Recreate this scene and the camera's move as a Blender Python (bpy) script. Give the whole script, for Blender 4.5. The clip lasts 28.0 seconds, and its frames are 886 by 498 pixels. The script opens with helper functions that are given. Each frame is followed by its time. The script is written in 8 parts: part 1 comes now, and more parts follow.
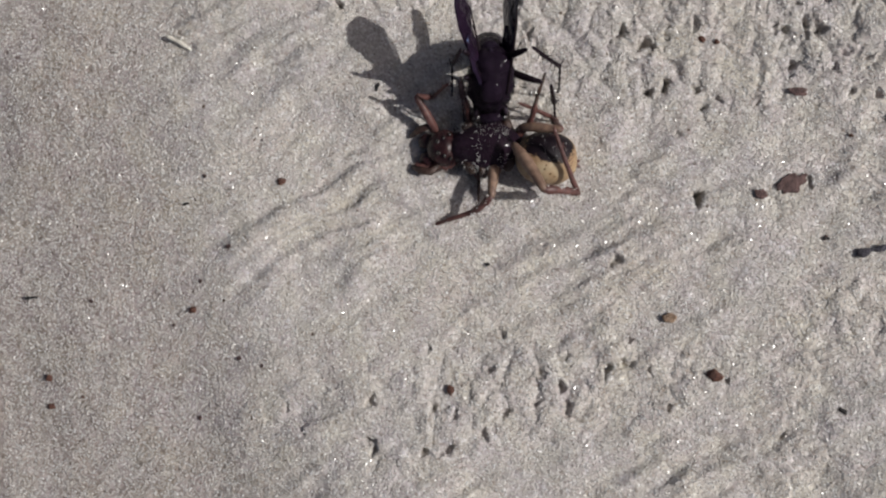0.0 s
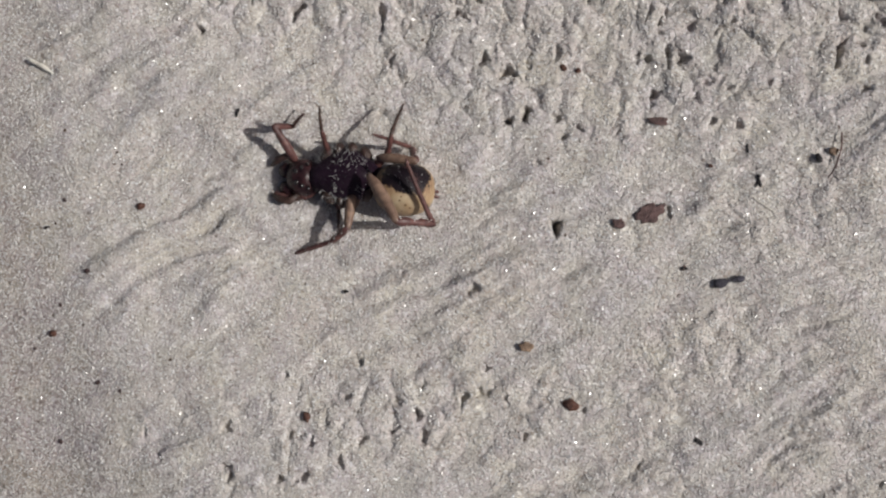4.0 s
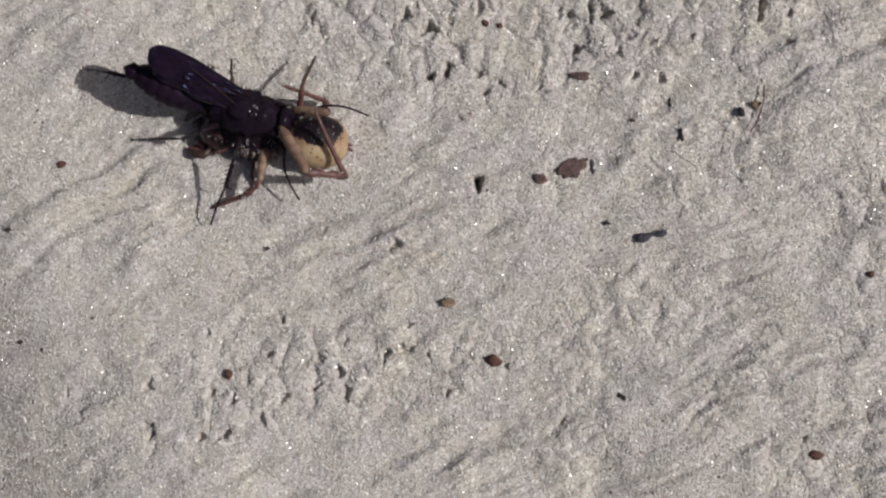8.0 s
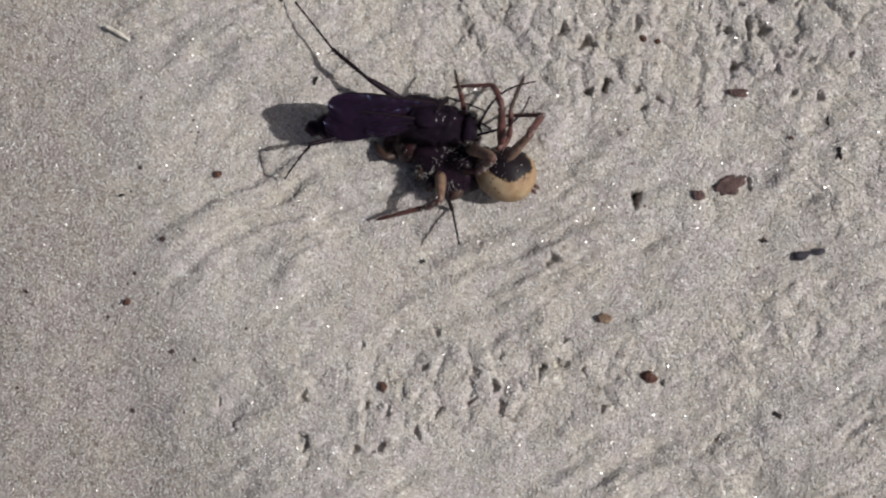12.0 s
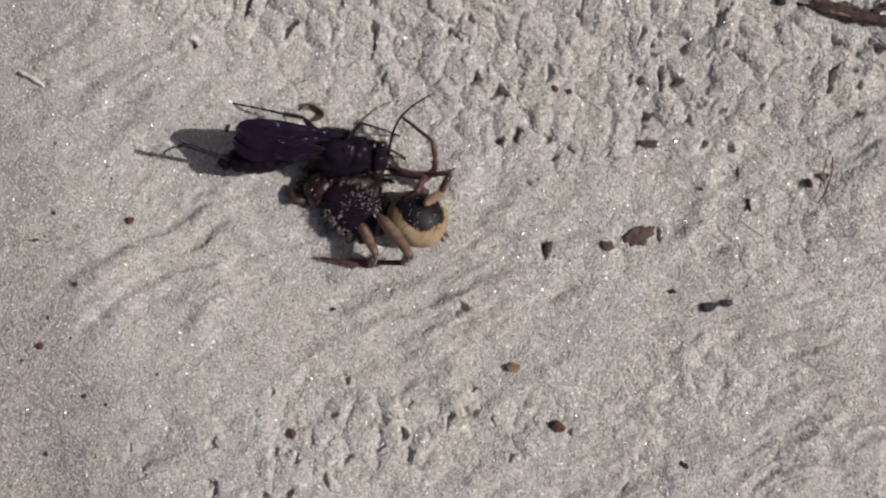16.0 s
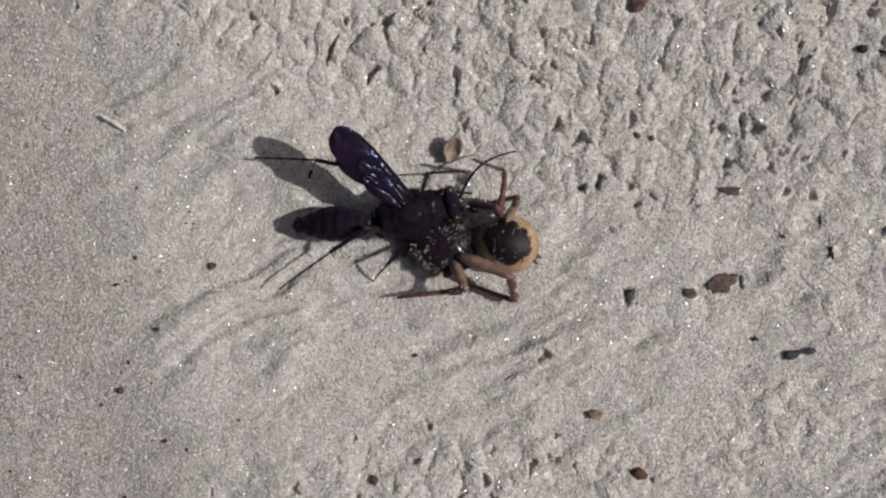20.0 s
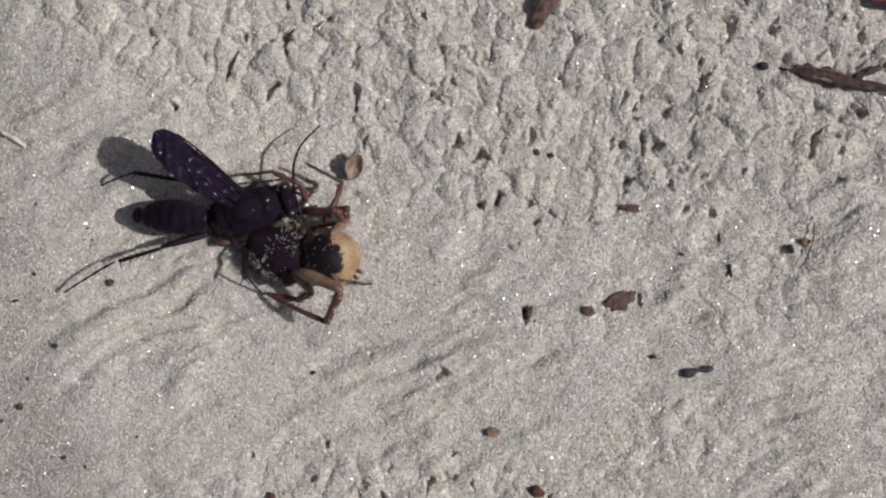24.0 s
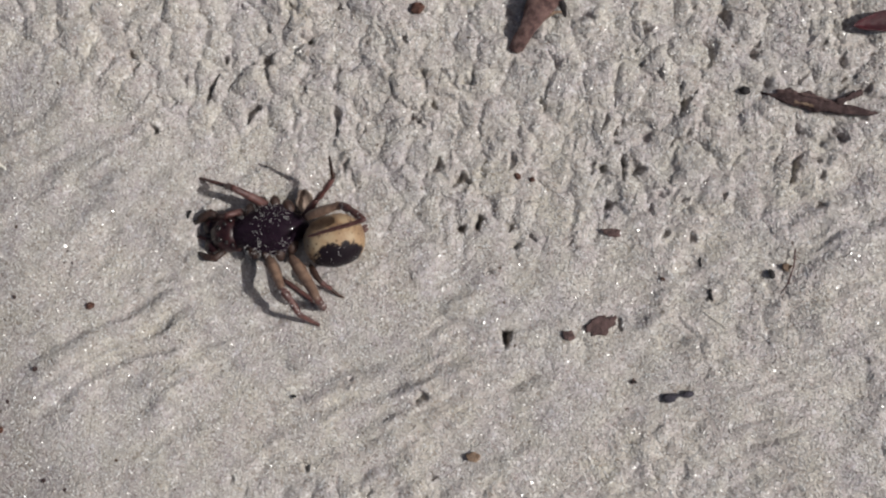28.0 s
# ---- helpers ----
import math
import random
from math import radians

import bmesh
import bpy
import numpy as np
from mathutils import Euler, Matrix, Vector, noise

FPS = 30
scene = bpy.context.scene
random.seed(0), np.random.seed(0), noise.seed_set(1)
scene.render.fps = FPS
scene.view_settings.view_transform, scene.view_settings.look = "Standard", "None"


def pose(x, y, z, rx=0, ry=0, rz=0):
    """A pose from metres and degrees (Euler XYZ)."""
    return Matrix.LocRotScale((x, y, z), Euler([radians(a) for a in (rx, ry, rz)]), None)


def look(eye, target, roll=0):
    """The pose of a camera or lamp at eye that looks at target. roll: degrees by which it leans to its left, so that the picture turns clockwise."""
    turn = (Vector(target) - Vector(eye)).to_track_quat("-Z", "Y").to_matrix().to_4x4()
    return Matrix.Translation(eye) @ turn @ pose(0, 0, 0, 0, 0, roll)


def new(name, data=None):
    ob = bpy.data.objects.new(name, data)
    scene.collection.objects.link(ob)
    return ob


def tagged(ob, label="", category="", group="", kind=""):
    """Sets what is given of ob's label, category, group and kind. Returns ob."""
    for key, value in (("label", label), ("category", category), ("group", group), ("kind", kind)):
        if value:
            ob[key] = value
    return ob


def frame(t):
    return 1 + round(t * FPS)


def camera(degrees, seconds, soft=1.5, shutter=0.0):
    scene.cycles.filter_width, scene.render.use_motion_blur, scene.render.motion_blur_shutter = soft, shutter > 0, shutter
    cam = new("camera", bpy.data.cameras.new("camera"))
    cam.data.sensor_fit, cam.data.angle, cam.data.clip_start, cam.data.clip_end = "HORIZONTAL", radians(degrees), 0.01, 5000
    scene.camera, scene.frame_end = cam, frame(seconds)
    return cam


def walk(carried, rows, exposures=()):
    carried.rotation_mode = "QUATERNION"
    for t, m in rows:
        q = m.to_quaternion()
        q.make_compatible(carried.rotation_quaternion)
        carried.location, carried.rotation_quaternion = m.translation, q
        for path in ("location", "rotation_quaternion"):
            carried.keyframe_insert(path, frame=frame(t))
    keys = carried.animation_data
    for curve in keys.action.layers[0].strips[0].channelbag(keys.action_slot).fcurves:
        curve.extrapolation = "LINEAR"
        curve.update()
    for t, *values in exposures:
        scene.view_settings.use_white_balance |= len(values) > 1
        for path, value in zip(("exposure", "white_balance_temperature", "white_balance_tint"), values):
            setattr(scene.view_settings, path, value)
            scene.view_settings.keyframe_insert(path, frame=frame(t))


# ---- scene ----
MM = 0.001
cam = camera(40.0, 28.0, soft=2.2, shutter=0.28)
# seconds, x, y, z in millimetres, then the turn about x, y and z in degrees: a lens held over the sand, looking straight down
ROWS = [
    (0, 0.80, -3.19, 83.81, 2.18, 0.41, 0.00),
    (0.5, 1.92, -3.41, 83.82, 2.15, 0.29, 0.36),
    (1, 3.69, -2.34, 83.93, 2.16, 0.32, 0.46),
    (1.5, 4.32, -1.60, 83.90, 2.14, 0.33, 0.22),
    (2, 7.09, -0.77, 83.92, 2.20, 0.26, 0.13),
    (2.5, 8.73, -1.01, 83.68, 2.13, 0.38, 0.01),
    (3, 9.76, -1.26, 83.65, 2.18, 0.33, 0.23),
    (3.5, 10.04, -1.14, 83.76, 2.13, 0.33, 0.58),
    (5.5, 12.23, -1.49, 83.68, 2.16, 0.28, 0.30),
    (6, 12.49, -1.65, 83.68, 2.18, 0.28, 0.29),
    (6.5, 13.10, -3.00, 83.43, 2.18, 0.28, 0.15),
    (7, 14.25, -4.32, 83.32, 2.13, 0.27, 0.14),
    (7.5, 15.22, -4.98, 83.29, 2.21, 0.27, 0.16),
    (8, 15.75, -4.22, 83.31, 2.17, 0.29, 0.20),
    (8.5, 16.04, -4.09, 83.29, 2.16, 0.28, 0.21),
    (9, 16.07, -4.18, 83.23, 2.19, 0.24, 0.19),
    (9.5, 15.78, -3.29, 83.24, 2.19, 0.25, 0.27),
    (10, 9.02, -1.52, 83.33, 2.15, 0.32, 0.46),
    (10.5, 1.86, -1.84, 83.25, 2.13, 0.30, 0.63),
    (11, 0.55, -3.07, 83.22, 2.11, 0.27, 0.90),
    (11.5, 3.06, -2.90, 83.29, 2.12, 0.29, 0.98),
    (12, 5.12, -3.27, 83.25, 2.12, 0.31, 0.99),
    (12.5, 7.02, -3.00, 83.33, 2.15, 0.32, 1.00),
    (13, 9.13, -2.45, 83.37, 2.17, 0.30, 1.06),
    (13.5, 10.51, -1.08, 83.50, 2.16, 0.31, 1.16),
    (15.5, 10.47, -0.27, 83.67, 2.15, 0.28, 1.47),
    (16, 11.22, 0.07, 83.70, 2.19, 0.30, 1.45),
    (16.5, 11.51, 0.91, 83.71, 2.17, 0.31, 1.50),
    (17, 9.45, 0.27, 83.70, 2.18, 0.35, 1.44),
    (17.5, 4.11, 0.88, 83.72, 2.19, 0.32, 1.46),
    (18, 2.24, 1.36, 83.75, 2.17, 0.28, 1.45),
    (18.5, 1.19, 1.55, 83.76, 2.20, 0.26, 1.48),
    (19, 3.86, 2.17, 83.83, 2.20, 0.21, 1.34),
    (19.5, 4.58, 2.68, 83.84, 2.19, 0.33, 1.21),
    (20, 5.45, 3.13, 83.86, 2.18, 0.28, 1.62),
    (20.5, 7.07, 3.19, 83.87, 2.20, 0.31, 1.81),
    (21, 9.13, 2.19, 83.70, 2.18, 0.24, 1.72),
    (21.5, 10.60, 2.98, 83.89, 2.22, 0.34, 1.66),
    (22, 11.41, 3.67, 83.79, 2.15, 0.27, 1.65),
    (22.5, 10.33, 4.89, 83.97, 2.16, 0.29, 1.45),
    (24.5, 12.81, 4.51, 83.68, 2.14, 0.29, 1.79),
    (25, 12.50, 5.76, 83.77, 2.15, 0.29, 1.68),
    (25.5, 12.32, 6.20, 83.79, 2.14, 0.30, 1.44),
    (26, 12.45, 6.25, 83.62, 2.16, 0.31, 1.35),
    (26.5, 12.57, 6.68, 83.87, 2.16, 0.27, 1.39),
    (27, 13.35, 7.52, 83.78, 2.15, 0.31, 1.37),
    (27.5, 13.36, 7.29, 83.77, 2.14, 0.29, 1.62),
    (28, 13.73, 6.26, 83.67, 2.15, 0.30, 1.88),
]
walk(cam, [(t, pose(x * MM, y * MM, z * MM, rx, ry, rz)) for t, x, y, z, rx, ry, rz in ROWS])

# ---- light: a clear sky and one sun, low over the right of the sand ----
SUN_HEIGHT, SUN_WAY = 46.5, 0.0     # degrees over the ground, degrees from +x towards +y
world = bpy.data.worlds.new("sky")
scene.world = world
world.use_nodes = True
wn = world.node_tree.nodes
sky = wn.new("ShaderNodeTexSky")
sky.sky_type = "NISHITA"
sky.sun_disc = False
sky.air_density, sky.dust_density, sky.ozone_density = 0.6, 5.0, 1.0
sky.sun_elevation = radians(SUN_HEIGHT)
sky.sun_rotation = radians(90 - SUN_WAY)
wn["Background"].inputs["Strength"].default_value = 0.05
world.node_tree.links.new(sky.outputs[0], wn["Background"].inputs["Color"])
sun_data = bpy.data.lights.new("sun", "SUN")
sun_data.energy, sun_data.angle, sun_data.color = 3.3, radians(0.6), (1.0, 0.985, 0.955)
sun = new("sun", sun_data)
sun.matrix_world = look((0, 0, 0), (-math.cos(radians(SUN_HEIGHT)) * math.cos(radians(SUN_WAY)), -math.cos(radians(SUN_HEIGHT)) * math.sin(radians(SUN_WAY)), -math.sin(radians(SUN_HEIGHT))))
scene.view_settings.exposure = 0.0


# ---- materials ----
def material(name, rough=0.6, metal=0.0, spec=0.5):
    m = bpy.data.materials.new(name)
    m.use_nodes = True
    b = m.node_tree.nodes["Principled BSDF"]
    b.inputs["Roughness"].default_value = rough
    b.inputs["Metallic"].default_value = metal
    b.inputs["Specular IOR Level"].default_value = spec
    return m, m.node_tree, b


def node(tree, kind, links=(), **values):
    n = tree.nodes.new(kind)
    for key, value in values.items():
        if key == "operation":
            n.operation = value
        elif key == "feature":
            n.feature = value
        else:
            n.inputs[key].default_value = value
    for socket, source in links:
        tree.links.new(source, n.inputs[socket])
    return n


def coords(tree, per_mm=1.0):
    """Object coordinates in millimetres, times per_mm."""
    tc = tree.nodes.new("ShaderNodeTexCoord")
    return node(tree, "ShaderNodeVectorMath", [(0, tc.outputs["Object"])], operation="SCALE", Scale=1000.0 * per_mm).outputs[0]


def ramp(tree, source, stops):
    n = node(tree, "ShaderNodeValToRGB", [("Fac", source)])
    while len(n.color_ramp.elements) < len(stops):
        n.color_ramp.elements.new(0.5)
    for e, (at, colour) in zip(n.color_ramp.elements, stops):
        e.position, e.color = at, (*colour, 1)
    return n.outputs["Color"]


def mix(tree, fac, a, b, how="MIX"):
    n = tree.nodes.new("ShaderNodeMix")
    n.data_type, n.blend_type = "RGBA", how
    for socket, v in ((n.inputs[0], fac), (n.inputs[6], a), (n.inputs[7], b)):
        if isinstance(v, bpy.types.NodeSocket):
            tree.links.new(v, socket)
        else:
            socket.default_value = v if not isinstance(v, tuple) else (*v, 1)
    return n.outputs[2]


def noise_of(tree, vec, scale, detail=3.0, rough=0.55):
    return node(tree, "ShaderNodeTexNoise", [("Vector", vec)], Scale=scale, Detail=detail, Roughness=rough).outputs["Fac"]


def bump(tree, b, height, distance, strength=1.0, under=None):
    n = node(tree, "ShaderNodeBump", [("Height", height)], Strength=strength, Distance=distance)
    if under:
        tree.links.new(under.outputs[0], n.inputs["Normal"])
    tree.links.new(n.outputs[0], b.inputs["Normal"])
    return n


def sand_material():
    m, t, b = material("quartz_sand", 0.75, 0.0, 0.35)
    v = coords(t)
    grains = node(t, "ShaderNodeTexVoronoi", [("Vector", v)], Scale=4.2, Randomness=1.0)
    tone = node(t, "ShaderNodeSeparateColor", [("Color", grains.outputs["Color"])])
    base = ramp(t, tone.outputs[0], [(0.0, (0.278, 0.243, 0.217)), (0.12, (0.385, 0.355, 0.332)), (0.6, (0.457, 0.428, 0.403)), (0.88, (0.517, 0.492, 0.466)), (1.0, (0.61, 0.60, 0.59))])
    warm = mix(t, noise_of(t, v, 0.11, 3), (0.93, 0.94, 1.03), (1.045, 1.01, 0.915))
    patch = mix(t, ramp(t, noise_of(t, v, 0.45, 4, 0.6), [(0.38, (0, 0, 0)), (0.62, (1, 1, 1))]), (1.01, 0.985, 1.02), (1.0, 1.012, 0.965))
    warm = mix(t, 1.0, warm, patch, "MULTIPLY")
    base = mix(t, 1.0, base, warm, "MULTIPLY")
    damp = ramp(t, noise_of(t, v, 0.23, 4, 0.6), [(0.3, (0.91, 0.915, 0.925)), (0.62, (1.03, 1.02, 1.01))])
    base = mix(t, 1.0, base, damp, "MULTIPLY")
    # 1 on the left slope that faces away from the sun, with a ragged edge
    place = node(t, "ShaderNodeSeparateXYZ", [("Vector", v)])
    lean = node(t, "ShaderNodeMath", [(0, place.outputs["Y"])], operation="MULTIPLY_ADD")
    lean.inputs[1].default_value = 0.25
    t.links.new(place.outputs["X"], lean.inputs[2])
    frayed = node(t, "ShaderNodeMath", [(0, noise_of(t, v, 0.25, 4, 0.6)), (2, lean.outputs[0])], operation="MULTIPLY_ADD")
    frayed.inputs[1].default_value = 7.0
    loose = node(t, "ShaderNodeMapRange", [("Value", frayed.outputs[0])])
    loose.inputs["From Min"].default_value, loose.inputs["From Max"].default_value = -10.5, -17.5
    coarse = node(t, "ShaderNodeTexVoronoi", [("Vector", v)], Scale=2.6, Randomness=1.0)
    pick_coarse = node(t, "ShaderNodeSeparateColor", [("Color", coarse.outputs["Color"])])
    # grains there are redder; the slope's shade is painted in as a darker tone
    brown = ramp(t, pick_coarse.outputs[0], [(0.0, (0.70, 0.65, 0.63)), (0.5, (0.94, 0.895, 0.875)), (1.0, (1.05, 1.01, 1.0))])
    base = mix(t, loose.outputs[0], base, mix(t, 1.0, base, brown, "MULTIPLY"))
    specks = node(t, "ShaderNodeTexVoronoi", [("Vector", v)], Scale=1.7, Randomness=1.0)
    pick = node(t, "ShaderNodeSeparateColor", [("Color", specks.outputs["Color"])])
    rare = node(t, "ShaderNodeMath", [(0, pick.outputs[1])], operation="GREATER_THAN")
    rare.inputs[1].default_value = 0.985
    near = node(t, "ShaderNodeMath", [(0, specks.outputs["Distance"])], operation="LESS_THAN")
    near.inputs[1].default_value = 0.22
    both = node(t, "ShaderNodeMath", [(0, rare.outputs[0]), (1, near.outputs[0])], operation="MULTIPLY")
    base = mix(t, both.outputs[0], base, (0.09, 0.06, 0.045))
    t.links.new(base, b.inputs["Base Color"])
    rough = ramp(t, tone.outputs[1], [(0.0, (0.25,) * 3), (0.2, (0.5,) * 3), (0.4, (0.85,) * 3)])
    t.links.new(rough, b.inputs["Roughness"])
    first = bump(t, b, noise_of(t, v, 1.6, 5, 0.65), 0.00008, 0.5)
    bump(t, b, grains.outputs["Distance"], -0.00007, 0.8, first)
    return m


def grain_material():
    m, t, b = material("loose_quartz_grain", 0.35, 0.0, 0.9)
    g = node(t, "ShaderNodeNewGeometry")
    colour = ramp(t, g.outputs["Random Per Island"], [(0.0, (0.203, 0.171, 0.148)), (0.03, (0.378, 0.348, 0.322)), (0.45, (0.460, 0.430, 0.400)), (0.8, (0.533, 0.515, 0.488)), (1.0, (0.67, 0.675, 0.675))])
    t.links.new(colour, b.inputs["Base Color"])
    t.links.new(ramp(t, g.outputs["Random Per Island"], [(0.0, (0.22,) * 3), (0.4, (0.30,) * 3), (0.75, (0.38,) * 3), (0.8, (0.5,) * 3), (1.0, (0.6,) * 3)]), b.inputs["Roughness"])
    return m


def chitin(name, dark, light, rough, scale=3.0, spec=0.5, coat=0.0, relief=0.00003, tint=(1.0, 1.0, 1.0)):
    """Insect or spider skin: two tones in patches, fine pits and a little gloss."""
    m, t, b = material(name, rough, 0.0, spec)
    v = coords(t)
    t.links.new(ramp(t, noise_of(t, v, scale, 4, 0.6), [(0.3, dark), (0.7, light)]), b.inputs["Base Color"])
    t.links.new(ramp(t, noise_of(t, v, scale * 2.3, 3), [(0.3, (rough * 0.7,) * 3), (0.7, (min(1, rough * 1.35),) * 3)]), b.inputs["Roughness"])
    b.inputs["Coat Weight"].default_value = coat
    b.inputs["Coat Roughness"].default_value = 0.13
    b.inputs["Specular Tint"].default_value = (*tint, 1)
    bump(t, b, noise_of(t, v, scale * 6, 3, 0.7), relief, 0.8)
    return m


def wing_material():
    m, t, b = material("smoky_wing", 0.22, 0.0, 0.2)
    v = coords(t)
    t.links.new(ramp(t, noise_of(t, v, 0.6, 3), [(0.3, (0.009, 0.005, 0.0115)), (0.75, (0.0185, 0.009, 0.0205))]), b.inputs["Base Color"])
    b.inputs["Specular Tint"].default_value = (0.35, 0.52, 1.0, 1)
    b.inputs["Coat Weight"].default_value = 0.05
    b.inputs["Coat Roughness"].default_value = 0.1
    b.inputs["Alpha"].default_value = 0.985
    wrinkle = node(t, "ShaderNodeTexVoronoi", [("Vector", v)], Scale=2.2, feature="SMOOTH_F1")
    bump(t, b, wrinkle.outputs["Distance"], 0.0001, 0.9)
    return m


def abdomen_material():
    """Spider abdomen: tan skin, one black patch with a ragged rim on the side that faces +z, fine dark dots."""
    m, t, b = material("spider_abdomen_skin", 0.45, 0.0, 0.22)
    v = coords(t)
    at = node(t, "ShaderNodeSeparateXYZ", [("Vector", v)])
    rim = node(t, "ShaderNodeMath", [(0, noise_of(t, v, 1.8, 4, 0.7))], operation="MULTIPLY_ADD")
    rim.inputs[1].default_value, rim.inputs[2].default_value = 1.2, -0.6
    high = node(t, "ShaderNodeMath", [(0, at.outputs["Z"]), (1, rim.outputs[0])], operation="ADD")
    edge = node(t, "ShaderNodeMapRange", [("Value", high.outputs[0])])
    edge.inputs["From Min"].default_value, edge.inputs["From Max"].default_value = 1.08, 1.2
    skin = ramp(t, noise_of(t, v, 0.7, 4, 0.6), [(0.25, (0.20, 0.110, 0.064)), (0.5, (0.355, 0.245, 0.145)), (0.75, (0.47, 0.385, 0.26))])
    dots = node(t, "ShaderNodeTexVoronoi", [("Vector", v)], Scale=2.2)
    dot = ramp(t, dots.outputs["Distance"], [(0.13, (0.30, 0.22, 0.16)), (0.24, (1, 1, 1))])
    skin = mix(t, 0.8, skin, dot, "MULTIPLY")
    t.links.new(mix(t, edge.outputs[0], skin, (0.010, 0.006, 0.009)), b.inputs["Base Color"])
    bump(t, b, noise_of(t, v, 9.0, 3, 0.7), 0.00004, 0.8)
    b.inputs["Subsurface Weight"].default_value = 0.0
    return m


SAND, GRAIN = sand_material(), grain_material()
BLACK = chitin("black_wasp_skin", (0.0092, 0.0056, 0.0106), (0.0175, 0.0102, 0.0198), 0.34, 2.0, 0.06, 0.06, 0.00016, (0.85, 0.66, 1.0))
BLACK_LEG = chitin("black_leg_skin", (0.006, 0.004, 0.005), (0.015, 0.009, 0.012), 0.38, 4.0, 0.2, 0.0, 0.00003, (0.85, 0.7, 1.0))
EYE_SKIN = chitin("compound_eye", (0.008, 0.006, 0.006), (0.02, 0.014, 0.012), 0.18, 12.0, 0.6, 0.5, 0.00001)
def bloom(m, near, far, colour):
    """Silver-grey down over the first rings of the wasp's abdomen, thinning out along x."""
    t = m.node_tree
    b = t.nodes["Principled BSDF"]
    v = coords(t)
    at = node(t, "ShaderNodeSeparateXYZ", [("Vector", v)])
    along = node(t, "ShaderNodeMapRange", [("Value", at.outputs["X"])])
    along.inputs["From Min"].default_value, along.inputs["From Max"].default_value = far, near
    down = ramp(t, noise_of(t, v, 2.2, 4, 0.7), [(0.42, (0, 0, 0)), (0.62, (1, 1, 1))])
    share = node(t, "ShaderNodeMath", [(0, along.outputs[0]), (1, down)], operation="MULTIPLY")
    old = b.inputs["Base Color"].links[0].from_socket
    t.links.new(mix(t, share.outputs[0], old, colour), b.inputs["Base Color"])


ABDOMEN_BLACK = chitin("black_abdomen_skin", (0.008, 0.0046, 0.0095), (0.015, 0.0085, 0.0175), 0.3, 0.9, 0.07, 0.0, 0.00003, (0.8, 0.6, 1.0))
bloom(ABDOMEN_BLACK, 1.2, 3.6, (0.020, 0.016, 0.025))
WING = wing_material()
VEIN = chitin("wing_vein", (0.008, 0.005, 0.008), (0.02, 0.012, 0.016), 0.5, 4.0, 0.1)
ABDOMEN = abdomen_material()
FUZZ = chitin("dark_carapace_skin", (0.0115, 0.0062, 0.0112), (0.022, 0.0112, 0.0195), 0.33, 2.5, 0.08, 0.15, 0.00014, (0.8, 0.6, 0.9))
FACE = chitin("reddish_face_skin", (0.013, 0.006, 0.008), (0.045, 0.017, 0.018), 0.3, 2.0, 0.25, 0.1)
FEMUR = chitin("tan_leg_skin", (0.10, 0.056, 0.042), (0.27, 0.175, 0.122), 0.45, 1.6)
TIBIA = chitin("brown_leg_skin", (0.046, 0.018, 0.017), (0.135, 0.058, 0.050), 0.45, 1.8)
TARSUS = chitin("dark_leg_skin", (0.02, 0.010, 0.008), (0.07, 0.035, 0.025), 0.5, 3.0)
HAIR = chitin("white_hair", (0.36, 0.34, 0.33), (0.72, 0.71, 0.69), 0.3, 3.0)
BLACK_HAIR = chitin("black_hair", (0.004, 0.003, 0.004), (0.010, 0.007, 0.010), 0.4, 3.0, 0.15)
BARK = chitin("red_bark", (0.040, 0.018, 0.019), (0.27, 0.165, 0.145), 0.7, 1.9, 0.3, 0.0, 0.0002)
TWIG = chitin("dark_twig_bark", (0.03, 0.017, 0.018), (0.125, 0.078, 0.074), 0.75, 2.2, 0.3, 0.0, 0.0002)
FLAKE = chitin("brown_flake_skin", (0.060, 0.036, 0.036), (0.21, 0.130, 0.120), 0.65, 3.2, 0.4, 0.0, 0.00025)
SEED = chitin("red_seed_coat", (0.05, 0.02, 0.014), (0.14, 0.06, 0.04), 0.5, 2.5, 0.4, 0.0, 0.0001)
HUSK = chitin("tan_husk_skin", (0.08, 0.045, 0.028), (0.33, 0.23, 0.155), 0.6, 2.0, 0.4, 0.0, 0.0001)
PALE_HUSK = chitin("pale_husk_skin", (0.10, 0.062, 0.05), (0.33, 0.255, 0.205), 0.6, 1.6, 0.4, 0.0, 0.0001)
RED_LEAF = chitin("dark_red_leaf_skin", (0.030, 0.006, 0.010), (0.085, 0.018, 0.024), 0.4, 1.2, 0.35, 0.0, 0.0001)
STRAW = chitin("pale_straw", (0.45, 0.42, 0.36), (0.70, 0.67, 0.60), 0.5, 2.0)
BURNT = chitin("burnt_stick_bark", (0.022, 0.020, 0.028), (0.085, 0.078, 0.10), 0.55, 2.4, 0.4, 0.0, 0.0002)
CHAR = chitin("black_twig_bark", (0.010, 0.009, 0.010), (0.045, 0.040, 0.042), 0.7, 2.0, 0.3, 0.0, 0.0001)


# ---- the ground: one sheet of sand, worked out in millimetres ----
def hashed(i, j, seed):
    v = np.sin(i * 127.1 + j * 311.7 + seed * 74.7) * 43758.5453
    return v - np.floor(v)


def soft_noise(x, y, seed):
    i, j = np.floor(x), np.floor(y)
    u, v = x - i, y - j
    u, v = u * u * (3 - 2 * u), v * v * (3 - 2 * v)
    a = hashed(i, j, seed) * (1 - u) + hashed(i + 1, j, seed) * u
    b = hashed(i, j + 1, seed) * (1 - u) + hashed(i + 1, j + 1, seed) * u
    return a * (1 - v) + b * v - 0.5


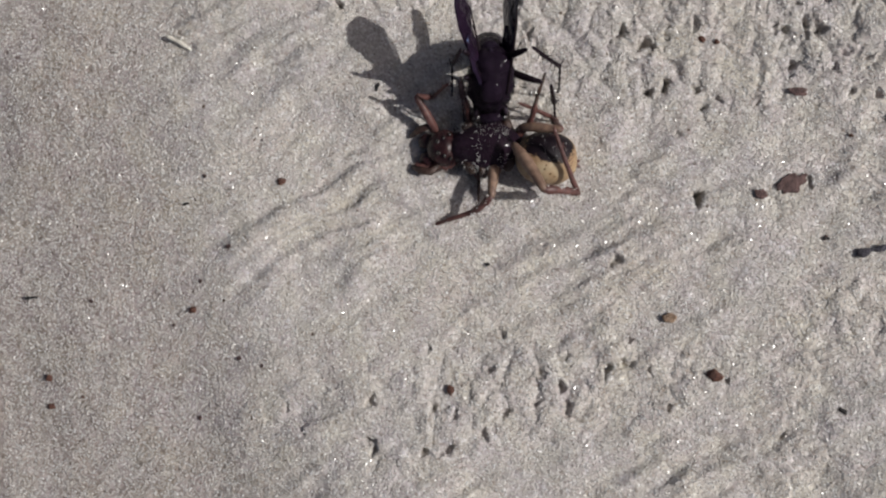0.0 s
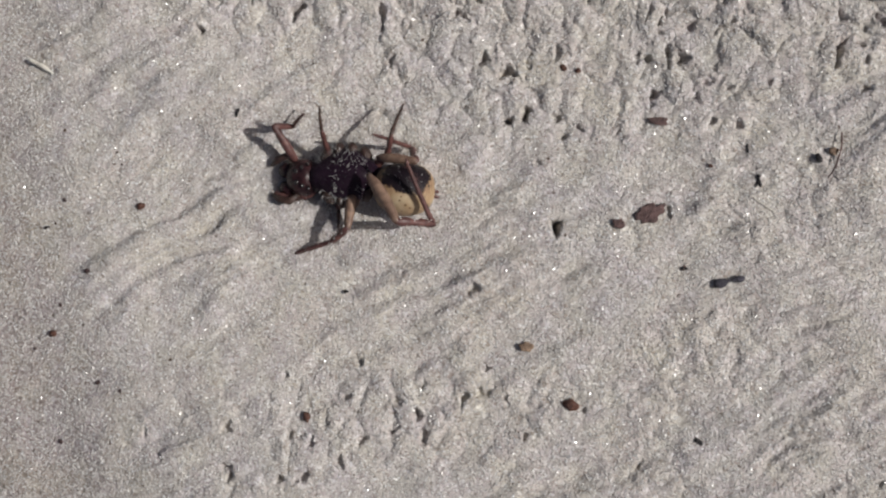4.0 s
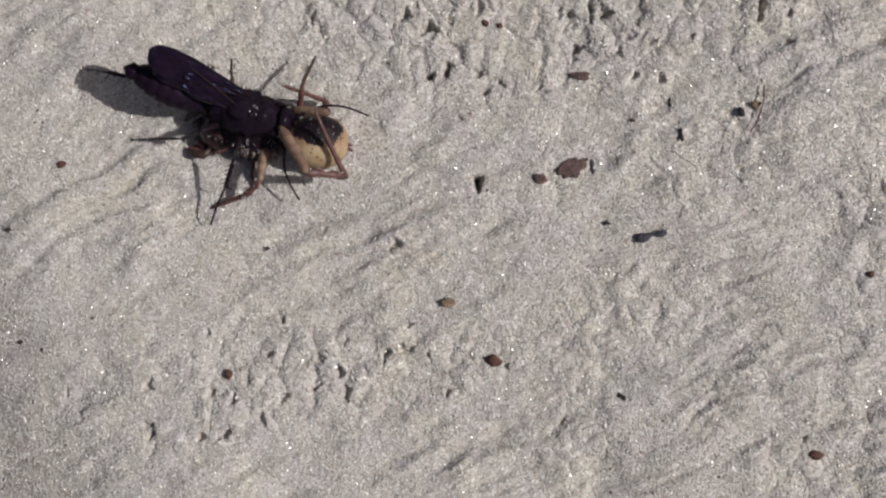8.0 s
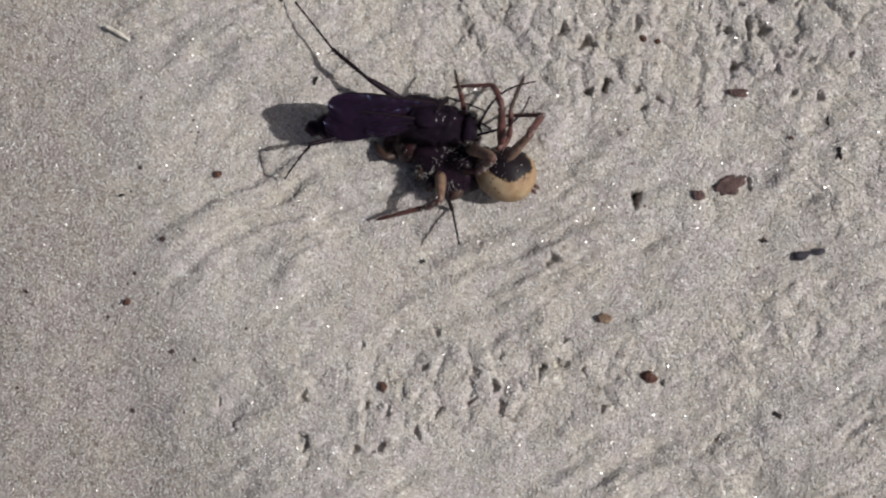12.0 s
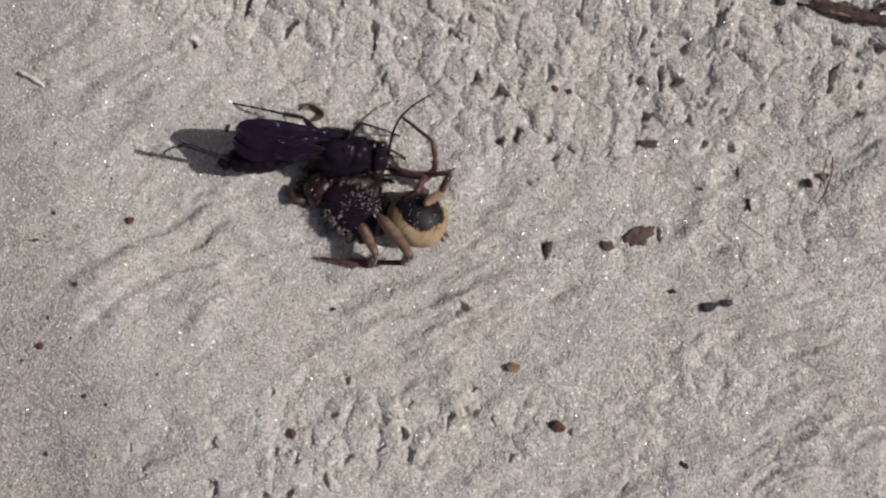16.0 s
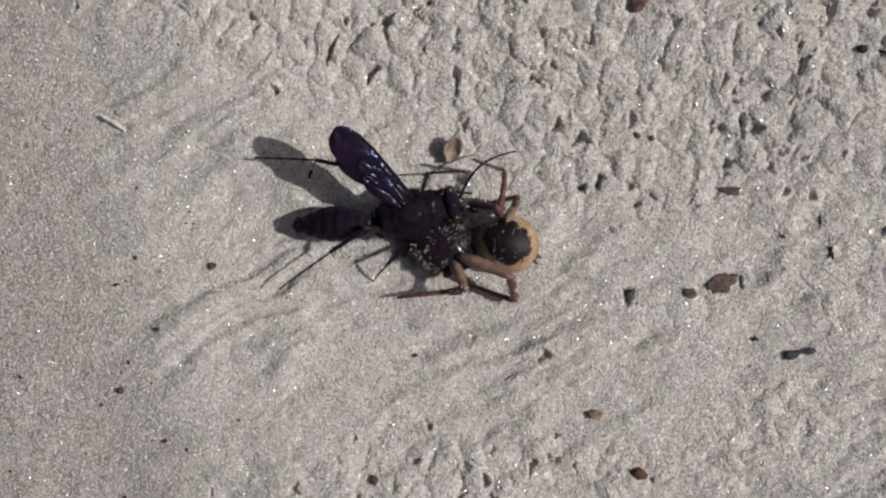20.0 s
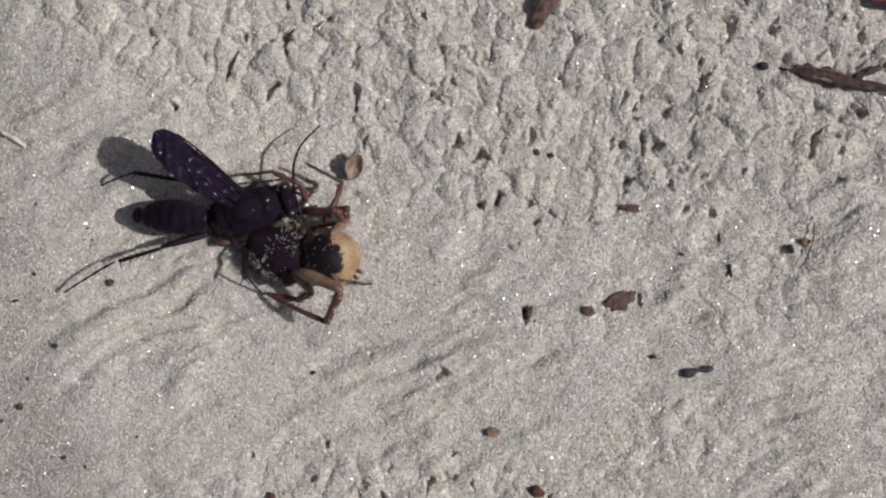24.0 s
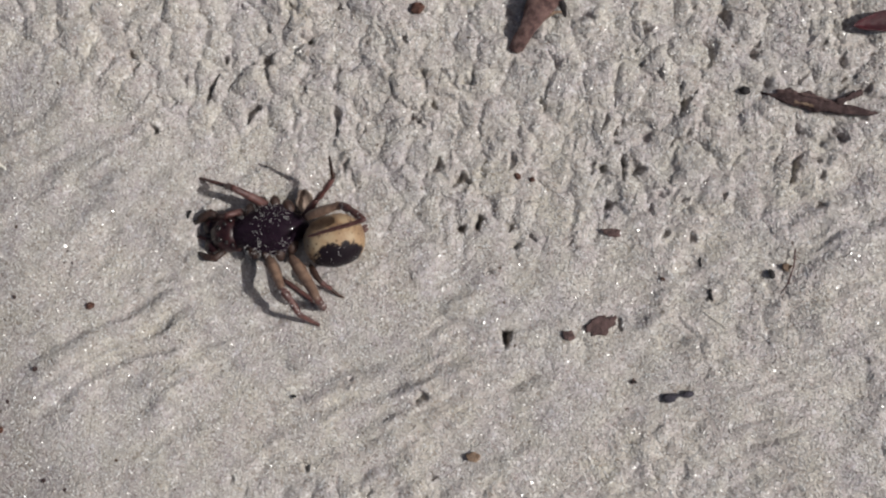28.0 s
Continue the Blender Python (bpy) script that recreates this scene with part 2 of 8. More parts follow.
def layered(x, y, seed, octaves=4, gain=0.5):
    total, size = 0.0, 1.0
    for k in range(octaves):
        total = total + size * soft_noise(x * 2 ** k, y * 2 ** k, seed + k)
        size *= gain
    return total


def billows(x, y, seed, octaves=3):
    """Swollen lumps with sharp creases between them."""
    total, size = 0.0, 1.0
    for k in range(octaves):
        c, s = math.cos(0.7 + 1.1 * k), math.sin(0.7 + 1.1 * k)
        total = total + size * np.abs(soft_noise((x * c + y * s) * 1.9 ** k, (y * c - x * s) * 1.9 ** k, seed + 3 * k))
        size *= 0.55
    return total


def clods(x, y, size, seed):
    """Rounded crumbs: how far each point is from its crumb's middle and from the gap to the next crumb, and the crumb's own number."""
    x, y = x / size, y / size
    i, j = np.floor(x), np.floor(y)
    first, second = np.full(x.shape, 9.0), np.full(x.shape, 9.0)
    own = np.zeros(x.shape)
    for di in (-1, 0, 1):
        for dj in (-1, 0, 1):
            a, b = i + di, j + dj
            d = np.hypot(a + 0.5 + 0.9 * (hashed(a, b, seed) - 0.5) - x, b + 0.5 + 0.9 * (hashed(a, b, seed + 1) - 0.5) - y)
            closer = d < first
            second = np.where(closer, first, np.minimum(second, d))
            own = np.where(closer, hashed(a, b, seed + 2), own)
            first = np.where(closer, d, first)
    return first, second - first, own


def step(a, b, v):
    k = np.clip((v - a) / (b - a), 0, 1)
    return k * k * (3 - 2 * k)


def spot(x, y, cx, cy, rx, ry, turn=0.0):
    c, s = math.cos(radians(turn)), math.sin(radians(turn))
    u, v = (x - cx) * c + (y - cy) * s, (y - cy) * c - (x - cx) * s
    return np.exp(-((u / rx) ** 2 + (v / ry) ** 2))


# holes between the crumbs: x, y, half width, half length, turn
HOLES_FAR = [
    (5.4, 18.0, 0.3, 0.9, -8), (10.7, 18.4, 0.45, 0.8, 5), (0.5, 21.9, 0.5, 0.6, 0), (3.4, 23.6, 0.6, 0.4, 0), (-3.2, 20.2, 0.3, 0.8, -25),
    (-7.0, 17.0, 0.35, 0.3, 0), (14.2, 14.2, 0.4, 0.5, 0), (15.7, 11.6, 0.35, 0.35, 0), (29.5, 20.1, 0.5, 0.9, -45), (26.8, 25.3, 0.5, 1.1, 35),
    (31.3, 23.5, 0.35, 0.8, 25), (34.4, 23.6, 0.5, 1.1, 10), (32.2, 26.3, 0.4, 1.0, 10), (37.3, 16.0, 0.5, 0.9, -20), (40.4, 18.1, 0.4, 0.5, 0),
    (24.4, 12.9, 0.5, 0.4, 0), (25.7, 15.7, 0.3, 0.6, -20), (12.8, 15.3, 0.35, 0.4, 0), (-0.4, 18.4, 0.4, 0.5, 0)]
HOLES_EDGE = [
    (24.3, 18.7, 0.25, 0.6, -25), (29.9, 17.9, 0.25, 0.75, -35), (24.2, 15.4, 0.3, 0.35, 0), (26.6, 15.6, 0.28, 0.4, 10), (14.3, 10.9, 0.34, 0.22, 0),
    (17.6, 11.2, 0.27, 0.25, 0), (18.3, 9.8, 0.28, 0.25, 0), (19.2, 10.5, 0.24, 0.25, 0), (16.4, 7.8, 0.22, 0.26, 0), (28.5, 14.0, 0.27, 0.32, 0),
    (27.1, 17.6, 0.22, 0.4, 20), (25.0, 17.2, 0.22, 0.3, 0), (21.9, 10.2, 0.22, 0.22, 0)]
HOLES_NEAR = [
    (-4.7, -10.4, 0.4, 0.45, -30), (7.0, -8.6, 0.35, 0.5, 7), (8.2, -9.6, 0.4, 0.45, -16), (8.9, -7.5, 0.3, 0.3, 21), (11.4, -8.3, 0.45, 0.6, -2),
    (12.6, -8.0, 0.45, 0.6, -25), (6.6, -10.8, 0.35, 0.35, 12), (4.5, -11.2, 0.3, 0.4, -11), (-0.2, -11.1, 0.35, 0.3, 26), (1.0, -11.8, 0.25, 0.4, 3),
    (-4.8, -13.2, 0.5, 0.3, -20), (-1.3, -14.0, 0.4, 0.3, 17), (0.5, -14.0, 0.5, 0.35, -6), (-9.5, -12.4, 0.35, 0.4, -29), (4.3, -5.7, 0.4, 0.35, 8),
    (12.0, -0.6, 0.35, 0.45, -15), (7.1, 0.4, 0.35, 0.35, 22), (3.4, -8.4, 0.35, 0.3, -1), (-0.8, -7.0, 0.25, 0.3, -24)]

NOTCH = [(17.7, 3.5, 0.34, 0.46, 15)]


def crumbly(x, y):
    """1 where the sand is broken into crumbs, 0 where it lies smooth."""
    edge = 15.5 - 0.42 * (x - 2) + 0.011 * np.maximum(x - 2, 0) ** 2
    top = 0.55 * step(-6.5, -0.5, y - edge + 3 * layered(x / 4, y / 4, 64, 3)) + 0.45 * step(-2.5, 2.5, y - edge + 2.2 * layered(x / 5, y / 5, 60, 3))
    low = 1.0 * spot(x, y, 11, -9.5, 14, 4.0, 2) + 0.95 * spot(x, y, -4, -12.0, 8, 4.5, 20)
    low = 0.68 * low * step(-0.5, 0.2, layered(x / 3, y / 3, 70, 3))
    right = 0.6 * step(12, 28, x) * step(-0.3, 0.25, layered(x / 5, y / 5, 72, 3))
    return np.clip(np.maximum(top + low, right), 0, 1)


def small_pits():
    """Crevices between the crumbs, strewn where the sand is broken."""
    rng, out = random.Random(31), []
    while len(out) < 130:
        x, y = rng.uniform(-34, 50), rng.uniform(-20, 31)
        if rng.random() < float(crumbly(np.array([x]), np.array([y]))[0]) ** 2:
            r = rng.uniform(0.14, 0.29)
            out.append((x, y, r, r * rng.uniform(0.8, 2.0), rng.uniform(-50, 40)))
    return out


PITS = NOTCH + [(x, y, min(rx, 0.36), min(ry, 0.7), turn) for x, y, rx, ry, turn in HOLES_FAR] + HOLES_EDGE + [(x, y, rx * 0.82, ry * 0.82, turn) for x, y, rx, ry, turn in HOLES_NEAR] + small_pits()


def height(x, y):
    x, y = np.asarray(x, float), np.asarray(y, float)
    near = step(400.0, 60.0, np.hypot(x, y))
    wx, wy = x + 1.1 * layered(x / 1.8, y / 1.8, 5, 3), y + 1.1 * layered(x / 1.8, y / 1.8, 9, 3)
    h = 1.1 * layered(x / 17, y / 17, 20, 3) + 60 * layered(x / 3000, y / 3000, 90, 4) * (1 - near)
    h = h - 0.32 * np.minimum(3 * np.log1p(np.exp(np.clip((-12 - x - 0.25 * y) / 3, -30, 30))), 40)
    rough = crumbly(x, y)
    # smooth sand: long low streaks that bend across the slope
    a = radians(23)
    u, v = x * np.cos(a) + y * np.sin(a), y * np.cos(a) - x * np.sin(a)
    v = v + 2.6 * layered(x / 9, y / 9, 31, 4)
    streaks = layered(u / 6, v / 1.8, 40, 2) + 0.6 * layered(u / 4.5, v / 0.8, 44, 2) + 0.5 * layered(x / 2.4, y / 1.9, 48, 3)
    ripples = (0.64 + 0.08 * step(2, 18, x) + 0.4 * step(18, 32, x)) * (1 - 0.75 * step(-10, -19, x + 0.25 * y)) * streaks * (0.35 + 0.65 * step(-0.3, 0.3, layered(x / 5, y / 5, 50, 3)))
    # crumbs of three sizes
    f1, g1, n1 = clods(wx, wy, 2.2, 101)
    f2, g2, n2 = clods(wx, wy, 0.95, 131)
    f3, g3, n3 = clods(x, y, 0.5, 161)
    dome = np.sqrt(np.clip(g1 * 1.6, 0, 1))
    big = (0.20 + 0.38 * n1) * dome + 0.52 * layered(x / 2.6, y / 2.6, 144, 2) + 0.30 * billows(x / 2.6 + 0.4 * layered(x, y, 120, 2), y / 2.6, 140, 2)
    mid = 0.13 * n2 * step(0.0, 0.35, g2) * step(0.25, 0.6, soft_noise(x / 3.5, y / 3.5, 77) + 0.5)
    small = 0.05 * n3 * np.clip(g3 * 2, 0, 1)
    h = h + rough * (big + mid + small - 0.45) + (1 - rough) * (ripples + 0.06 * small)
    h = h + (0.11 + 0.03 * rough) * layered(x / 1.7, y / 1.7, 80, 4, 0.55) + 0.022 * layered(x / 0.22, y / 0.22, 85, 2)
    ragged = 1 + 1.3 * layered(x / 0.55, y / 0.55, 95, 3)
    for cx, cy, rx, ry, turn in PITS:
        deep = 2.2 if (cx, cy) == NOTCH[0][:2] else 0.52 if rx < 0.295 else 1.05 if cy > 0 else 0.5 + 0.45 * float(crumbly(np.array([cx]), np.array([cy]))[0])
        cut = random.Random(cx * 7 + cy)
        near_hole = np.flatnonzero((np.abs(x - cx) < 3) & (np.abs(y - cy) < 3))
        if len(near_hole):
            px, py = 0.6 * x[near_hole] + 0.4 * wx[near_hole] - cx, 0.6 * y[near_hole] + 0.4 * wy[near_hole] - cy
            c, s = math.cos(radians(turn)), math.sin(radians(turn))
            px, py = (px * c + py * s) / rx, (py * c - px * s) / ry
            base, inside = cut.uniform(0, 6.3), -9.0
            for k in range(3):
                way = base + k * 2.09 + cut.uniform(-0.45, 0.45)
                inside = np.maximum(inside, (px * math.cos(way) + py * math.sin(way)) * cut.uniform(0.9, 1.35))
            h[near_hole] -= deep * np.clip((1.0 - inside) * 1.2 + 0.85 * (ragged[near_hole] - 1), 0, 1) * step(2.6, 1.6, np.hypot(px, py))
    return h


def height_at(x, y):
    return float(height(np.array([x]), np.array([y]))[0])


def spaced(low, high, pitch):
    inner = np.arange(low, high + pitch / 2, pitch)
    out = np.cumsum(pitch * 1.35 ** np.arange(1, 46))
    return np.concatenate((low - out[::-1], inner, high + out))


def sheet_mesh(name, xs, ys):
    gx, gy = np.meshgrid(xs, ys)
    co = np.stack((gx, gy, height(gx.ravel(), gy.ravel()).reshape(gx.shape)), -1).reshape(-1, 3) * MM
    nx, ny = len(xs), len(ys)
    i = (np.arange(ny - 1)[:, None] * nx + np.arange(nx - 1)[None, :]).ravel()
    quads = np.stack((i, i + 1, i + nx + 1, i + nx), -1).ravel().astype(np.int32)
    return quick_mesh(name, co, quads, 4)


def quick_mesh(name, co, corners, sides, smooth=True):
    me = bpy.data.meshes.new(name)
    n = len(corners) // sides
    me.vertices.add(len(co))
    me.vertices.foreach_set("co", np.asarray(co, np.float32).ravel())
    me.loops.add(len(corners))
    me.loops.foreach_set("vertex_index", np.asarray(corners, np.int32))
    me.polygons.add(n)
    me.polygons.foreach_set("loop_start", np.arange(0, n * sides, sides, dtype=np.int32))
    me.polygons.foreach_set("use_smooth", np.full(n, smooth))
    me.update(calc_edges=True)
    me.validate()
    return me


ground = new("ground", sheet_mesh("ground", spaced(-34, 50, 0.11), spaced(-22, 31, 0.11)))
ground.data.materials.append(SAND)
tagged(ground, "pale grey beige quartz sand, smooth ripples and crumbly clods", "sand", kind="structure")


def loose_grains(count):
    """Single sand grains that lie on the sheet, eight faces each."""
    rng = np.random.default_rng(7)
    x, y = rng.uniform(-33, 49, count), rng.uniform(-21, 30, count)
    r = rng.uniform(0.045, 0.105, count)
    z = height(x, y) - r * 0.1
    corners = np.array([(1, 0, 0), (0, 1, 0), (-1, 0, 0), (0, -1, 0), (0, 0, 1), (0, 0, -1)], float)
    q = rng.normal(size=(count, 4))
    q /= np.linalg.norm(q, axis=1, keepdims=True)
    w, a, b, c = q.T
    turn = np.stack((1 - 2 * (b * b + c * c), 2 * (a * b - c * w), 2 * (a * c + b * w), 2 * (a * b + c * w), 1 - 2 * (a * a + c * c), 2 * (b * c - a * w),
                     2 * (a * c - b * w), 2 * (b * c + a * w), 1 - 2 * (a * a + b * b)), -1).reshape(-1, 3, 3)
    shape = corners[None] * rng.uniform(0.65, 1.25, (count, 6, 1)) * r[:, None, None]
    co = np.einsum("nij,nkj->nki", turn, shape) + np.stack((x, y, z), -1)[:, None, :]
    faces = np.array([(0, 1, 4), (1, 2, 4), (2, 3, 4), (3, 0, 4), (1, 0, 5), (2, 1, 5), (3, 2, 5), (0, 3, 5)])
    tri = (faces[None] + (np.arange(count) * 6)[:, None, None]).ravel()
    return quick_mesh("sand_grains", co.reshape(-1, 3) * MM, tri, 3, False)


sand_grains = new("sand_grains", loose_grains(255000))
sand_grains.data.materials.append(GRAIN)
tagged(sand_grains, "loose glittering quartz grains on the sand", "sand grains", kind="stuff")


# ---- building in millimetres ----
def part(name, bm, mat, parent=None, label="", smooth=True):
    """Links a bmesh (in millimetres) as one mesh object under a thing or a part."""
    bmesh.ops.recalc_face_normals(bm, faces=bm.faces)
    bmesh.ops.scale(bm, vec=(MM, MM, MM), verts=bm.verts)
    me = bpy.data.meshes.new(name)
    bm.to_mesh(me)
    bm.free()
    me.polygons.foreach_set("use_smooth", [smooth] * len(me.polygons))
    me.materials.append(mat)
    ob = new(name, me)
    ob.parent = parent
    if label:
        ob["label"] = label
    return ob


def shared(name, ob, parent):
    """One more part on the same mesh."""
    twin = new(name, ob.data)
    twin.parent = parent
    return twin


def loft(bm, rings, sides=14, closed=True):
    """A skin over rings (centre, half width, half height, way): each ring stands across the way that the tube runs."""
    made = []
    for centre, ry, rz, way in rings:
        way = Vector(way).normalized()
        side = Vector((0, 0, 1)).cross(way)
        side = side.normalized() if side.length > 1e-4 else Vector((0, 1, 0))
        up = way.cross(side)
        made.append([bm.verts.new(Vector(centre) + side * (ry * math.cos(2 * math.pi * k / sides)) + up * (rz * math.sin(2 * math.pi * k / sides))) for k in range(sides)])
    for a, b in zip(made, made[1:]):
        for k in range(sides):
            bm.faces.new((a[k], a[(k + 1) % sides], b[(k + 1) % sides], b[k]))
    if closed:
        bm.faces.new(made[0])
        bm.faces.new(made[-1])
    return bm


def along_x(bm, profile, sides=16, flat=1.0):
    """A body of revolution along x from (x, radius, z) rows, flattened by flat."""
    return loft(bm, [((x, 0, z), r, r * flat, (1, 0, 0)) for x, r, z in profile], sides)


def tube(bm, points, radii, sides=8):
    pts = [Vector(p) for p in points]
    rings = []
    for k, p in enumerate(pts):
        way = pts[min(k + 1, len(pts) - 1)] - pts[max(k - 1, 0)]
        rings.append((p, radii[k], radii[k], way))
    return loft(bm, rings, sides)


def thorn(bm, root, tip, r):
    return tube(bm, (root, tip), (r, r * 0.15), 5)


def rugged(bm, amount, size, seed):
    """Uneven skin."""
    for v in bm.verts:
        n = noise.noise_vector(v.co / size + Vector((seed, 0, 0)))
        v.co += n * amount
    return bm


def thing(name, label, category, group=""):
    ob = new(name)
    ob.empty_display_size = 0.002
    return tagged(ob, label, category, group)


def aim(root, tip, roll=0.0):
    """The pose, in millimetres, of a part at root whose x axis points at tip, rolled about that axis."""
    x = (Vector(tip) - Vector(root)).normalized()
    y = Vector((0, 0, 1)).cross(x)
    y = y.normalized() if y.length > 1e-3 else Vector((0, 1, 0))
    z = x.cross(y)
    m = Matrix((x, y, z)).transposed().to_4x4()
    return Matrix.Translation(Vector(root) * MM) @ m @ pose(0, 0, 0, roll)


def faced(place, up):
    """The pose of the spider's abdomen: its waist towards +x, its patch towards up."""
    z = Vector(up).normalized()
    x = Vector((1, 0, 0)) - z * z.x
    x.normalize()
    y = z.cross(x)
    return Matrix.Translation(Vector(place) * MM) @ Matrix((x, y, z)).transposed().to_4x4()


def limb(parts, rows):
    """Keys a leg's pieces: each row holds seconds and the leg's four joints, the hip first."""
    joints = [(t, [flat[k:k + 3] for k in range(0, 12, 3)]) for t, *flat in rows]
    for k, piece in enumerate(parts):
        walk(piece, [(t, aim(pts[k], pts[k + 1])) for t, pts in joints])


def hairs(bm, spots, length, r, seed):
    """Short stiff hairs on the points (place, outward way)."""
    rng = random.Random(seed)
    for p, n in spots:
        n = (Vector(n) + Vector((rng.uniform(-1, 1), rng.uniform(-1, 1), rng.uniform(-0.6, 0.6))) * 0.7).normalized()
        l = length * rng.uniform(0.5, 1.2)
        side = n.orthogonal().normalized() * r
        other = n.cross(side)
        a, b, c = (bm.verts.new(Vector(p) + q) for q in (side, other - side * 0.5, -other - side * 0.5))
        top = bm.verts.new(Vector(p) + n * l)
        for q in ((a, b, top), (b, c, top), (c, a, top)):
            bm.faces.new(q)
    return bm


def on_egg(count, rx, ry, rz, low, seed):
    rng = random.Random(seed)
    out = []
    while len(out) < count:
        v = Vector((rng.gauss(0, 1), rng.gauss(0, 1), rng.gauss(0, 1))).normalized()
        if v.z > low:
            out.append((Vector((v.x * rx, v.y * ry, v.z * rz)), Vector((v.x / rx, v.y / ry, v.z / rz)).normalized()))
    return out


# ---- the wasp ----
WASP_LEGS = {"front": (1.9, 1.7, 2.2), "mid": (2.5, 2.5, 3.2), "hind": (3.1, 3.2, 4.4)}


def leg_piece(kind, length):
    bm = bmesh.new()
    if kind == "femur":
        tube(bm, [(x * length, 0, 0.10 * math.sin(math.pi * x)) for x in (-0.06, 0.0, 0.2, 0.5, 0.8, 0.97, 1.02)], (0.11, 0.18, 0.25, 0.25, 0.20, 0.15, 0.07), 10)
    elif kind == "tibia":
        tube(bm, [(x * length, 0, 0.06 * math.sin(math.pi * x)) for x in (-0.03, 0.05, 0.4, 0.8, 1.0, 1.03)], (0.07, 0.12, 0.14, 0.145, 0.14, 0.07), 8)
        for k in range(5):
            x = length * (0.25 + 0.15 * k)
            for s in (-1, 1):
                thorn(bm, (x, 0.1 * s, 0.08), (x + 0.28, 0.42 * s, 0.22), 0.035)
        thorn(bm, (length, 0.08, -0.08), (length + 0.35, 0.55, -0.62), 0.055)
        thorn(bm, (length, -0.08, -0.08), (length + 0.35, -0.30, -0.72), 0.05)
    else:
        pts, radii = [], []
        for k in range(5):
            a, b = k / 5, (k + 1) / 5
            for f, r in ((0.02, 0.06), (0.75, 0.085), (0.98, 0.10)):
                x = (a + (b - a) * f) * length
                pts.append((x, 0, 0.22 * math.sin(math.pi * x / length)))
                radii.append(r * (1 - 0.25 * a))
        tube(bm, pts, radii, 7)
        for k in range(4):
            x = length * (k + 1) / 5
            for s in (-1, 1):
                thorn(bm, (x, 0, 0.1), (x + 0.18, 0.22 * s, 0.05), 0.03)
        for s in (-1, 1):
            thorn(bm, (length * 0.98, 0, 0), (length * 1.03, 0.16 * s, -0.08), 0.04)
    return bm


def wing_blade(bm, length, width, root, side):
    """A thin blade along +x, leading edge towards the outside, slightly cupped and crumpled."""
    rows, cols = 30, 14
    grid = []
    for i in range(rows + 1):
        u = i / rows
        front = 0.12 + 0.20 * width * u - 0.10 * width * u ** 3
        back = -(root * (1 - u) + (width * 0.86) * math.sin(math.pi * 0.5 * min(1.0, u / 0.8)) ** 2.3 - 0.20 * width * u)
        if u > 0.8:
            k = math.sqrt(max(0, 1 - ((u - 0.8) / 0.2) ** 2))
            mid = front * 0.62 + back * 0.38
            front, back = mid + (front - mid) * (0.08 + 0.92 * k), mid + (back - mid) * (0.08 + 0.92 * k)
        line = []
        for j in range(cols + 1):
            v = j / cols
            y = front + (back - front) * v
            z = 0.45 * u ** 2.2 + 0.16 * math.sin(math.pi * v) * math.sin(math.pi * u) + 0.10 * noise.noise((u * 7, v * 3, 3)) + 0.022 * u * math.sin(v * 13 + 2 * noise.noise((u * 5, v, 9)))
            line.append((u * length, y * side, z))
        grid.append(line)
    for dz in (0.012, -0.012):
        vs = [[bm.verts.new((x, y, z + dz)) for x, y, z in line] for line in grid]
        for i in range(rows):
            for j in range(cols):
                bm.faces.new((vs[i][j], vs[i + 1][j], vs[i + 1][j + 1], vs[i][j + 1]))
    return bm


